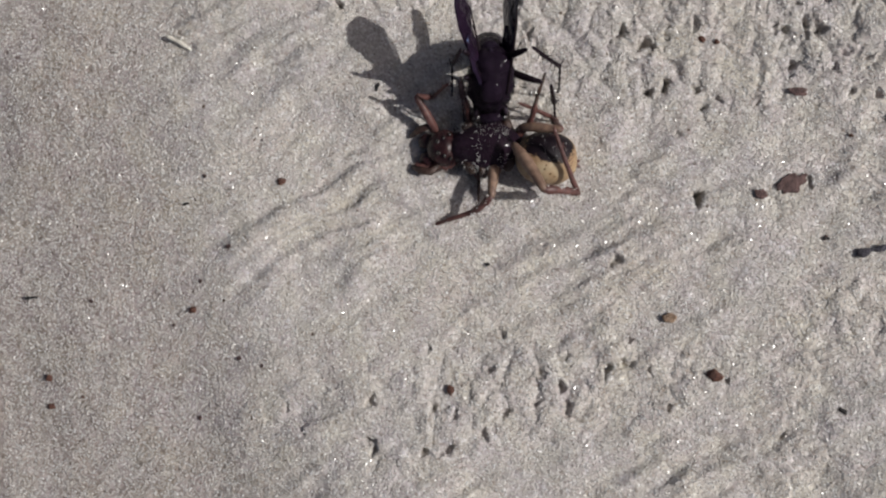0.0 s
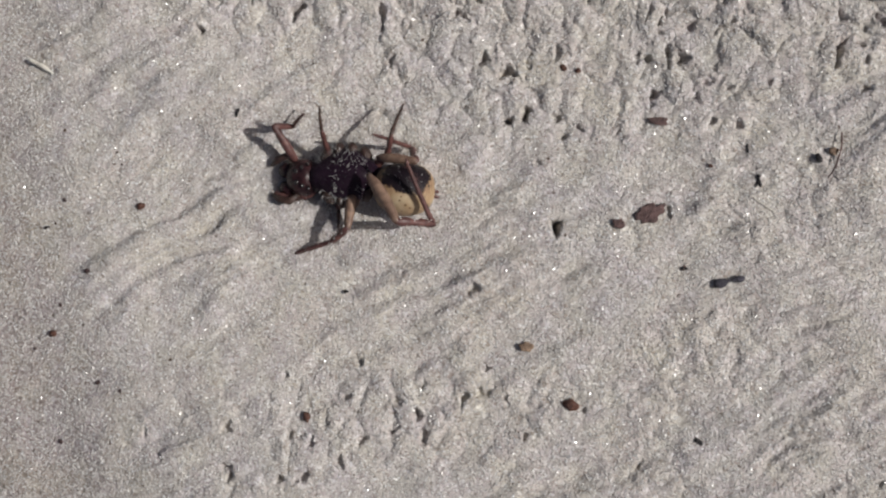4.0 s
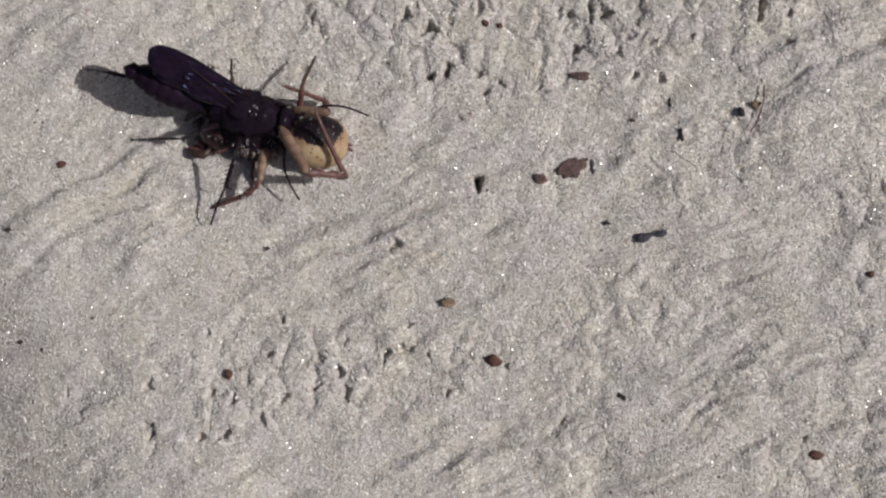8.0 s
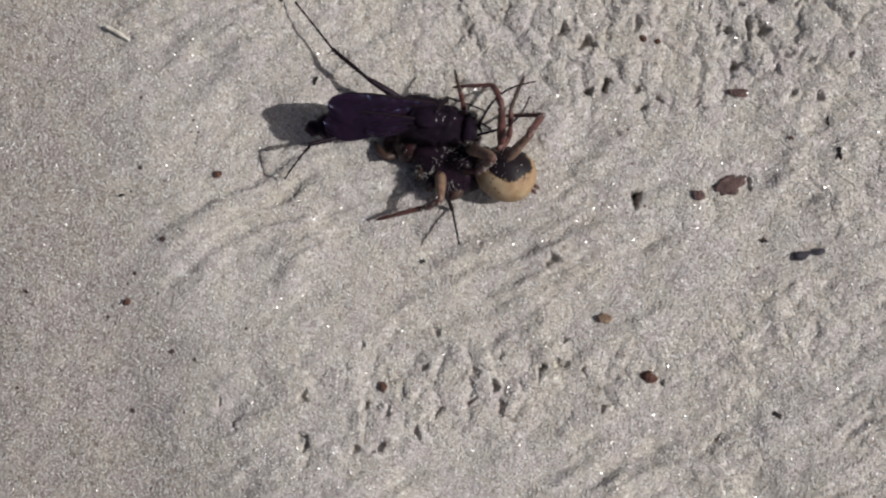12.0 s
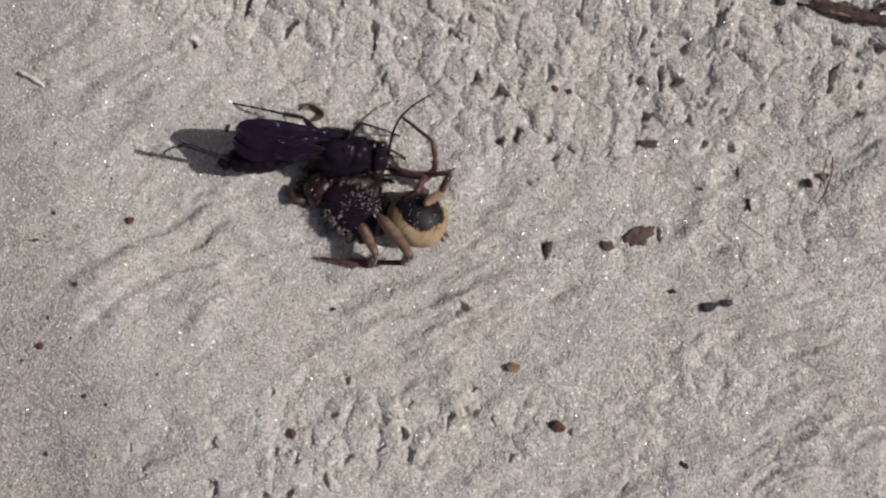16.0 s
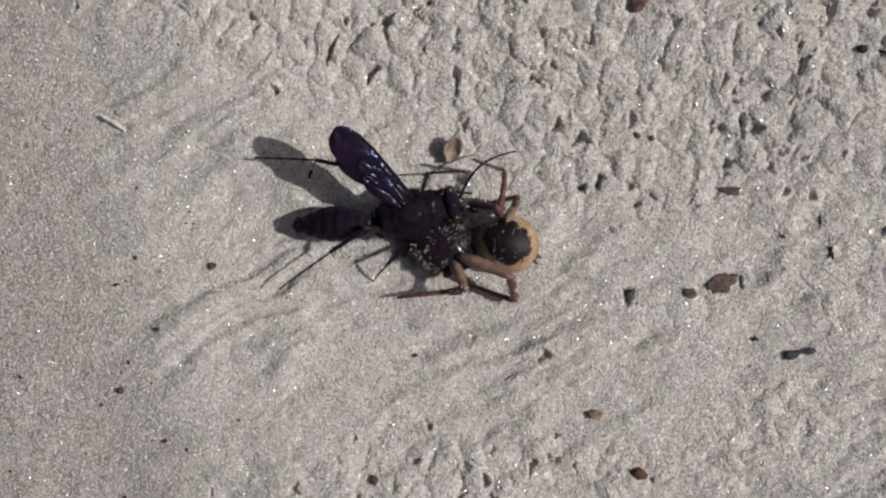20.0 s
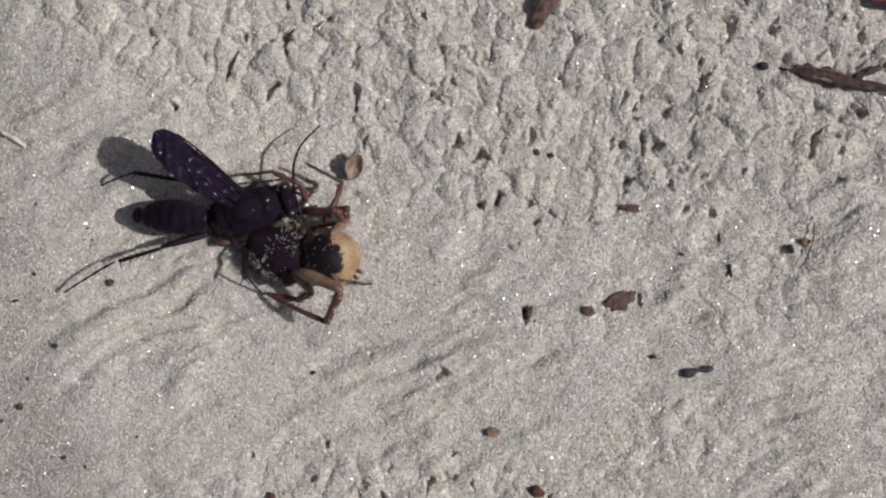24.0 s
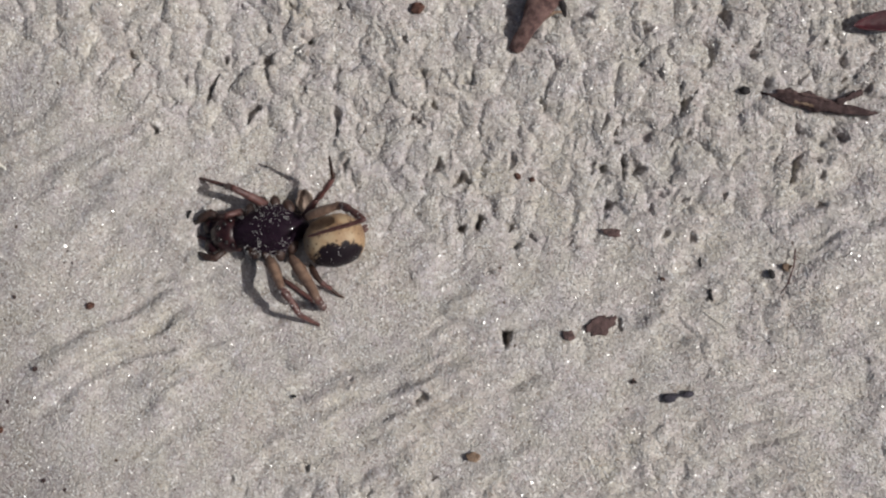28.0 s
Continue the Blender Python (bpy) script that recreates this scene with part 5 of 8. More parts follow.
    tips = [
        (0, 6, -2.2, -0.6),
        (0.034, 6, -2.2, -0.6),
        (0.1, 6, -2.2, -0.6),
        (0.2, 6, -2.2, -0.6),
        (0.3, 6, -2.2, -0.6),
        (0.45, 6, -2.2, -0.6),
        (0.7, 6, -2.2, -0.6),
        (2.5, 6, -2.2, -0.6),
        (4.3, 6, -2.2, -0.6),
        (4.5, 6, -2.2, -0.6),
        (4.9, 6, -2.2, -0.6),
        (5.2, 6, -2.2, -0.6),
        (5.5, 4.24, -2.02, -0.3),
        (6, 4.89, -2.79, -0.6),
        (6.5, 3.26, -0.51, -0.3),
        (7, 6.19, 0.31, -0.6),
        (7.5, 4.04, -1.35, -0.3),
        (8, 4.07, -2.88, -0.6),
        (8.5, 3.67, -1.86, -0.3),
        (9, 4.3, -2.03, -0.6),
        (9.5, 3.95, -1.49, -0.3),
        (10, 4.94, -0.04, -0.6),
        (10.5, 4.98, -0.7, -0.3),
        (11, 6.21, -0.39, -0.6),
        (11.5, 3.72, -2.62, -0.3),
        (12, 4.57, 1.04, -0.6),
        (12.5, 4.71, -2.18, -0.3),
        (13, 6.4, -2.58, -0.6),
        (13.5, 3.39, -1.7, -0.3),
        (15.5, 5.3, 1.21, -0.3),
        (16, 4.99, -0.1, -0.6),
        (16.5, 4.89, 0.17, -0.3),
        (17, 5.88, -0.18, -0.6),
        (17.5, 6.56, -0.7, -0.3),
        (18, 6.24, -1.86, -0.6),
        (18.5, 6.47, 0.25, -0.3),
        (19, 7.67, 0.59, -0.6),
        (19.5, 5.4, -2.17, -0.3),
        (20, 5.42, -1.99, -0.6),
        (20.5, 7.11, -0.71, -0.3),
        (21, 5.62, -1.1, -0.6),
        (21.5, 3.99, -0.68, -0.3),
        (22, 6.23, 0, -0.6),
        (22.5, 4, -1.01, -0.3),
        (24.5, 4.21, -1.92, -0.3),
        (25, 5.47, -1.76, -0.6),
        (25.5, 6.38, -0.25, -0.3),
        (26, 3.92, 0.65, -0.6),
        (26.5, 7.63, -0.69, -0.3),
        (26.7, 6, -2.2, -0.6),
        (26.8, 6, -2.2, -0.6),
        (26.9, 6, -2.2, -0.6),
        (26.922, 6, -2.2, -0.6),
        (26.945, 6, -2.2, -0.6),
        (26.967, 6, -2.2, -0.6),
        (27, 6, -2.2, -0.6),
        (27.034, 6, -2.2, -0.6),
        (27.1, 6, -2.2, -0.6),
        (27.3, 6, -2.2, -0.6),
        (27.5, 6, -2.2, -0.6),
        (28, 6, -2.2, -0.6),
    ]
    walk(wasp_parts["antenna_right"], [(t, aim((3.4, -0.25, 0.1), p)) for t, *p in tips])
    # legs: seconds, then hip, knee, ankle and foot
    joints = [
        (0, 1.3, 0.7, -0.8, 2.44, 1.04, 0.68, 2.76, 1.02, -0.99, 4.4, 0.6, -2.4),
        (0.034, 1.3, 0.7, -0.8, 2.44, 1.04, 0.68, 2.76, 1.02, -0.99, 4.4, 0.6, -2.4),
        (0.1, 1.3, 0.7, -0.8, 2.44, 1.04, 0.68, 2.76, 1.02, -0.99, 4.4, 0.6, -2.4),
        (0.2, 1.3, 0.7, -0.8, 2.44, 1.04, 0.68, 2.76, 1.02, -0.99, 4.4, 0.6, -2.4),
        (0.3, 1.3, 0.7, -0.8, 2.75, 1.77, -1.39, 1.48, 1.79, -2.51, -0.6, 1.6, -3.2),
        (0.45, 1.3, 0.7, -0.8, 2.75, 1.77, -1.39, 1.48, 1.79, -2.51, -0.6, 1.6, -3.2),
        (0.7, 1.3, 0.7, -0.8, 2.44, 1.04, 0.68, 2.76, 1.02, -0.99, 4.4, 0.6, -2.4),
        (2.5, 1.3, 0.7, -0.8, 2.44, 1.04, 0.68, 2.76, 1.02, -0.99, 4.4, 0.6, -2.4),
        (4.3, 1.3, 0.7, -0.8, 2.44, 1.04, 0.68, 2.76, 1.02, -0.99, 4.4, 0.6, -2.4),
        (4.5, 1.3, 0.7, -0.8, 2.75, 1.77, -1.39, 1.48, 1.79, -2.51, -0.6, 1.6, -3.2),
        (4.9, 1.3, 0.7, -0.8, 2.75, 1.77, -1.39, 1.48, 1.79, -2.51, -0.6, 1.6, -3.2),
        (5.2, 1.3, 0.7, -0.8, 2.44, 1.04, 0.68, 2.76, 1.02, -0.99, 4.4, 0.6, -2.4),
        (5.5, 1.3, 0.7, -0.8, 2.44, 1.04, 0.68, 2.76, 1.02, -0.99, 4.4, 0.6, -2.4),
        (6, 1.3, 0.7, -0.8, 2.44, 1.04, 0.68, 2.76, 1.02, -0.99, 4.4, 0.6, -2.4),
        (6.5, 1.3, 0.7, -0.8, 2.44, 1.04, 0.68, 2.76, 1.02, -0.99, 4.4, 0.6, -2.4),
        (7, 1.3, 0.7, -0.8, 2.44, 1.04, 0.68, 2.76, 1.02, -0.99, 4.4, 0.6, -2.4),
        (7.5, 1.3, 0.7, -0.8, 2.44, 1.04, 0.68, 2.76, 1.02, -0.99, 4.4, 0.6, -2.4),
        (8, 1.3, 0.7, -0.8, 2.44, 1.04, 0.68, 2.76, 1.02, -0.99, 4.4, 0.6, -2.4),
        (8.5, 1.3, 0.7, -0.8, 2.44, 1.04, 0.68, 2.76, 1.02, -0.99, 4.4, 0.6, -2.4),
        (9, 1.3, 0.7, -0.8, 2.44, 1.04, 0.68, 2.76, 1.02, -0.99, 4.4, 0.6, -2.4),
        (9.5, 1.3, 0.7, -0.8, 2.44, 1.04, 0.68, 2.76, 1.02, -0.99, 4.4, 0.6, -2.4),
        (10, 1.3, 0.7, -0.8, 2.44, 1.04, 0.68, 2.76, 1.02, -0.99, 4.4, 0.6, -2.4),
        (10.5, 1.3, 0.7, -0.8, 2.44, 1.04, 0.68, 2.76, 1.02, -0.99, 4.4, 0.6, -2.4),
        (11, 1.3, 0.7, -0.8, 2.44, 1.04, 0.68, 2.76, 1.02, -0.99, 4.4, 0.6, -2.4),
        (11.5, 1.3, 0.7, -0.8, 2.44, 1.04, 0.68, 2.76, 1.02, -0.99, 4.4, 0.6, -2.4),
        (12, 1.3, 0.7, -0.8, 2.44, 1.04, 0.68, 2.76, 1.02, -0.99, 4.4, 0.6, -2.4),
        (12.5, 1.3, 0.7, -0.8, 2.44, 1.04, 0.68, 2.76, 1.02, -0.99, 4.4, 0.6, -2.4),
        (13, 1.3, 0.7, -0.8, 2.44, 1.04, 0.68, 2.76, 1.02, -0.99, 4.4, 0.6, -2.4),
        (13.5, 1.3, 0.7, -0.8, 2.44, 1.04, 0.68, 2.76, 1.02, -0.99, 4.4, 0.6, -2.4),
        (15.5, 1.3, 0.7, -0.8, 2.44, 1.04, 0.68, 2.76, 1.02, -0.99, 4.4, 0.6, -2.4),
        (16, 1.3, 0.7, -0.8, 2.44, 1.04, 0.68, 2.76, 1.02, -0.99, 4.4, 0.6, -2.4),
        (16.5, 1.3, 0.7, -0.8, 2.44, 1.04, 0.68, 2.76, 1.02, -0.99, 4.4, 0.6, -2.4),
        (17, 1.3, 0.7, -0.8, 2.44, 1.04, 0.68, 2.76, 1.02, -0.99, 4.4, 0.6, -2.4),
        (17.5, 1.3, 0.7, -0.8, 2.44, 1.04, 0.68, 2.76, 1.02, -0.99, 4.4, 0.6, -2.4),
        (18, 1.3, 0.7, -0.8, 2.44, 1.04, 0.68, 2.76, 1.02, -0.99, 4.4, 0.6, -2.4),
        (18.5, 1.3, 0.7, -0.8, 2.44, 1.04, 0.68, 2.76, 1.02, -0.99, 4.4, 0.6, -2.4),
        (19, 1.3, 0.7, -0.8, 2.44, 1.04, 0.68, 2.76, 1.02, -0.99, 4.4, 0.6, -2.4),
        (19.5, 1.3, 0.7, -0.8, 2.44, 1.04, 0.68, 2.76, 1.02, -0.99, 4.4, 0.6, -2.4),
        (20, 1.3, 0.7, -0.8, 2.44, 1.04, 0.68, 2.76, 1.02, -0.99, 4.4, 0.6, -2.4),
        (20.5, 1.3, 0.7, -0.8, 2.44, 1.04, 0.68, 2.76, 1.02, -0.99, 4.4, 0.6, -2.4),
        (21, 1.3, 0.7, -0.8, 2.44, 1.04, 0.68, 2.76, 1.02, -0.99, 4.4, 0.6, -2.4),
        (21.5, 1.3, 0.7, -0.8, 2.44, 1.04, 0.68, 2.76, 1.02, -0.99, 4.4, 0.6, -2.4),
        (22, 1.3, 0.7, -0.8, 2.44, 1.04, 0.68, 2.76, 1.02, -0.99, 4.4, 0.6, -2.4),
        (22.5, 1.3, 0.7, -0.8, 2.44, 1.04, 0.68, 2.76, 1.02, -0.99, 4.4, 0.6, -2.4),
        (24.5, 1.3, 0.7, -0.8, 2.44, 1.04, 0.68, 2.76, 1.02, -0.99, 4.4, 0.6, -2.4),
        (25, 1.3, 0.7, -0.8, 2.44, 1.04, 0.68, 2.76, 1.02, -0.99, 4.4, 0.6, -2.4),
        (25.5, 1.3, 0.7, -0.8, 2.44, 1.04, 0.68, 2.76, 1.02, -0.99, 4.4, 0.6, -2.4),
        (26, 1.3, 0.7, -0.8, 2.44, 1.04, 0.68, 2.76, 1.02, -0.99, 4.4, 0.6, -2.4),
        (26.5, 1.3, 0.7, -0.8, 2.44, 1.04, 0.68, 2.76, 1.02, -0.99, 4.4, 0.6, -2.4),
        (26.7, 1.3, 0.7, -0.8, 2.75, 1.77, -1.39, 1.48, 1.79, -2.51, -0.6, 1.6, -3.2),
        (26.8, 1.3, 0.7, -0.8, 2.75, 1.77, -1.39, 1.48, 1.79, -2.51, -0.6, 1.6, -3.2),
        (26.9, 1.3, 0.7, -0.8, 2.75, 1.77, -1.39, 1.48, 1.79, -2.51, -0.6, 1.6, -3.2),
        (26.922, 1.3, 0.7, -0.8, 2.75, 1.77, -1.39, 1.48, 1.79, -2.51, -0.6, 1.6, -3.2),
        (26.945, 1.3, 0.7, -0.8, 2.75, 1.77, -1.39, 1.48, 1.79, -2.51, -0.6, 1.6, -3.2),
        (26.967, 1.3, 0.7, -0.8, 2.75, 1.77, -1.39, 1.48, 1.79, -2.51, -0.6, 1.6, -3.2),
        (27, 1.3, 0.7, -0.8, 2.75, 1.77, -1.39, 1.48, 1.79, -2.51, -0.6, 1.6, -3.2),
        (27.034, 1.3, 0.7, -0.8, 2.75, 1.77, -1.39, 1.48, 1.79, -2.51, -0.6, 1.6, -3.2),
        (27.1, 1.3, 0.7, -0.8, 2.75, 1.77, -1.39, 1.48, 1.79, -2.51, -0.6, 1.6, -3.2),
        (27.3, 1.3, 0.7, -0.8, 2.75, 1.77, -1.39, 1.48, 1.79, -2.51, -0.6, 1.6, -3.2),
        (27.5, 1.3, 0.7, -0.8, 2.44, 1.04, 0.68, 2.76, 1.02, -0.99, 4.4, 0.6, -2.4),
        (28, 1.3, 0.7, -0.8, 2.44, 1.04, 0.68, 2.76, 1.02, -0.99, 4.4, 0.6, -2.4),
    ]
    limb(wasp_parts["front_leg_left"], joints)
    joints = [
        (0, 1.3, -0.7, -0.8, 2.44, -1.04, 0.68, 2.76, -1.02, -0.99, 4.4, -0.6, -2.4),
        (0.034, 1.3, -0.7, -0.8, 2.44, -1.04, 0.68, 2.76, -1.02, -0.99, 4.4, -0.6, -2.4),
        (0.1, 1.3, -0.7, -0.8, 2.44, -1.04, 0.68, 2.76, -1.02, -0.99, 4.4, -0.6, -2.4),
        (0.2, 1.3, -0.7, -0.8, 2.44, -1.04, 0.68, 2.76, -1.02, -0.99, 4.4, -0.6, -2.4),
        (0.3, 1.3, -0.7, -0.8, 2.75, -1.77, -1.39, 1.48, -1.79, -2.51, -0.6, -1.6, -3.2),
        (0.45, 1.3, -0.7, -0.8, 2.75, -1.77, -1.39, 1.48, -1.79, -2.51, -0.6, -1.6, -3.2),
        (0.7, 1.3, -0.7, -0.8, 2.44, -1.04, 0.68, 2.76, -1.02, -0.99, 4.4, -0.6, -2.4),
        (2.5, 1.3, -0.7, -0.8, 2.44, -1.04, 0.68, 2.76, -1.02, -0.99, 4.4, -0.6, -2.4),
        (4.3, 1.3, -0.7, -0.8, 2.44, -1.04, 0.68, 2.76, -1.02, -0.99, 4.4, -0.6, -2.4),
        (4.5, 1.3, -0.7, -0.8, 2.75, -1.77, -1.39, 1.48, -1.79, -2.51, -0.6, -1.6, -3.2),
        (4.9, 1.3, -0.7, -0.8, 2.75, -1.77, -1.39, 1.48, -1.79, -2.51, -0.6, -1.6, -3.2),
        (5.2, 1.3, -0.7, -0.8, 2.44, -1.04, 0.68, 2.76, -1.02, -0.99, 4.4, -0.6, -2.4),
        (5.5, 1.3, -0.7, -0.8, 2.44, -1.04, 0.68, 2.76, -1.02, -0.99, 4.4, -0.6, -2.4),
        (6, 1.3, -0.7, -0.8, 2.44, -1.04, 0.68, 2.76, -1.02, -0.99, 4.4, -0.6, -2.4),
        (6.5, 1.3, -0.7, -0.8, 2.44, -1.04, 0.68, 2.76, -1.02, -0.99, 4.4, -0.6, -2.4),
        (7, 1.3, -0.7, -0.8, 2.44, -1.04, 0.68, 2.76, -1.02, -0.99, 4.4, -0.6, -2.4),
        (7.5, 1.3, -0.7, -0.8, 2.44, -1.04, 0.68, 2.76, -1.02, -0.99, 4.4, -0.6, -2.4),
        (8, 1.3, -0.7, -0.8, 2.44, -1.04, 0.68, 2.76, -1.02, -0.99, 4.4, -0.6, -2.4),
        (8.5, 1.3, -0.7, -0.8, 2.44, -1.04, 0.68, 2.76, -1.02, -0.99, 4.4, -0.6, -2.4),
        (9, 1.3, -0.7, -0.8, 2.44, -1.04, 0.68, 2.76, -1.02, -0.99, 4.4, -0.6, -2.4),
        (9.5, 1.3, -0.7, -0.8, 2.44, -1.04, 0.68, 2.76, -1.02, -0.99, 4.4, -0.6, -2.4),
        (10, 1.3, -0.7, -0.8, 2.44, -1.04, 0.68, 2.76, -1.02, -0.99, 4.4, -0.6, -2.4),
        (10.5, 1.3, -0.7, -0.8, 2.44, -1.04, 0.68, 2.76, -1.02, -0.99, 4.4, -0.6, -2.4),
        (11, 1.3, -0.7, -0.8, 2.44, -1.04, 0.68, 2.76, -1.02, -0.99, 4.4, -0.6, -2.4),
        (11.5, 1.3, -0.7, -0.8, 2.44, -1.04, 0.68, 2.76, -1.02, -0.99, 4.4, -0.6, -2.4),
        (12, 1.3, -0.7, -0.8, 2.44, -1.04, 0.68, 2.76, -1.02, -0.99, 4.4, -0.6, -2.4),
        (12.5, 1.3, -0.7, -0.8, 2.44, -1.04, 0.68, 2.76, -1.02, -0.99, 4.4, -0.6, -2.4),
        (13, 1.3, -0.7, -0.8, 2.44, -1.04, 0.68, 2.76, -1.02, -0.99, 4.4, -0.6, -2.4),
        (13.5, 1.3, -0.7, -0.8, 2.44, -1.04, 0.68, 2.76, -1.02, -0.99, 4.4, -0.6, -2.4),
        (15.5, 1.3, -0.7, -0.8, 2.44, -1.04, 0.68, 2.76, -1.02, -0.99, 4.4, -0.6, -2.4),
        (16, 1.3, -0.7, -0.8, 2.44, -1.04, 0.68, 2.76, -1.02, -0.99, 4.4, -0.6, -2.4),
        (16.5, 1.3, -0.7, -0.8, 2.44, -1.04, 0.68, 2.76, -1.02, -0.99, 4.4, -0.6, -2.4),
        (17, 1.3, -0.7, -0.8, 2.44, -1.04, 0.68, 2.76, -1.02, -0.99, 4.4, -0.6, -2.4),
        (17.5, 1.3, -0.7, -0.8, 2.44, -1.04, 0.68, 2.76, -1.02, -0.99, 4.4, -0.6, -2.4),
        (18, 1.3, -0.7, -0.8, 2.44, -1.04, 0.68, 2.76, -1.02, -0.99, 4.4, -0.6, -2.4),
        (18.5, 1.3, -0.7, -0.8, 2.44, -1.04, 0.68, 2.76, -1.02, -0.99, 4.4, -0.6, -2.4),
        (19, 1.3, -0.7, -0.8, 2.44, -1.04, 0.68, 2.76, -1.02, -0.99, 4.4, -0.6, -2.4),
        (19.5, 1.3, -0.7, -0.8, 2.44, -1.04, 0.68, 2.76, -1.02, -0.99, 4.4, -0.6, -2.4),
        (20, 1.3, -0.7, -0.8, 2.44, -1.04, 0.68, 2.76, -1.02, -0.99, 4.4, -0.6, -2.4),
        (20.5, 1.3, -0.7, -0.8, 2.44, -1.04, 0.68, 2.76, -1.02, -0.99, 4.4, -0.6, -2.4),
        (21, 1.3, -0.7, -0.8, 2.44, -1.04, 0.68, 2.76, -1.02, -0.99, 4.4, -0.6, -2.4),
        (21.5, 1.3, -0.7, -0.8, 2.44, -1.04, 0.68, 2.76, -1.02, -0.99, 4.4, -0.6, -2.4),
        (22, 1.3, -0.7, -0.8, 2.44, -1.04, 0.68, 2.76, -1.02, -0.99, 4.4, -0.6, -2.4),
        (22.5, 1.3, -0.7, -0.8, 2.44, -1.04, 0.68, 2.76, -1.02, -0.99, 4.4, -0.6, -2.4),
        (24.5, 1.3, -0.7, -0.8, 2.44, -1.04, 0.68, 2.76, -1.02, -0.99, 4.4, -0.6, -2.4),
        (25, 1.3, -0.7, -0.8, 2.44, -1.04, 0.68, 2.76, -1.02, -0.99, 4.4, -0.6, -2.4),
        (25.5, 1.3, -0.7, -0.8, 2.44, -1.04, 0.68, 2.76, -1.02, -0.99, 4.4, -0.6, -2.4),
        (26, 1.3, -0.7, -0.8, 2.44, -1.04, 0.68, 2.76, -1.02, -0.99, 4.4, -0.6, -2.4),
        (26.5, 1.3, -0.7, -0.8, 2.44, -1.04, 0.68, 2.76, -1.02, -0.99, 4.4, -0.6, -2.4),
        (26.7, 1.3, -0.7, -0.8, 2.75, -1.77, -1.39, 1.48, -1.79, -2.51, -0.6, -1.6, -3.2),
        (26.8, 1.3, -0.7, -0.8, 2.75, -1.77, -1.39, 1.48, -1.79, -2.51, -0.6, -1.6, -3.2),
        (26.9, 1.3, -0.7, -0.8, 2.75, -1.77, -1.39, 1.48, -1.79, -2.51, -0.6, -1.6, -3.2),
        (26.922, 1.3, -0.7, -0.8, 2.75, -1.77, -1.39, 1.48, -1.79, -2.51, -0.6, -1.6, -3.2),
        (26.945, 1.3, -0.7, -0.8, 2.75, -1.77, -1.39, 1.48, -1.79, -2.51, -0.6, -1.6, -3.2),
        (26.967, 1.3, -0.7, -0.8, 2.75, -1.77, -1.39, 1.48, -1.79, -2.51, -0.6, -1.6, -3.2),
        (27, 1.3, -0.7, -0.8, 2.75, -1.77, -1.39, 1.48, -1.79, -2.51, -0.6, -1.6, -3.2),
        (27.034, 1.3, -0.7, -0.8, 2.75, -1.77, -1.39, 1.48, -1.79, -2.51, -0.6, -1.6, -3.2),
        (27.1, 1.3, -0.7, -0.8, 2.75, -1.77, -1.39, 1.48, -1.79, -2.51, -0.6, -1.6, -3.2),
        (27.3, 1.3, -0.7, -0.8, 2.75, -1.77, -1.39, 1.48, -1.79, -2.51, -0.6, -1.6, -3.2),
        (27.5, 1.3, -0.7, -0.8, 2.44, -1.04, 0.68, 2.76, -1.02, -0.99, 4.4, -0.6, -2.4),
        (28, 1.3, -0.7, -0.8, 2.44, -1.04, 0.68, 2.76, -1.02, -0.99, 4.4, -0.6, -2.4),
    ]
    limb(wasp_parts["front_leg_right"], joints)
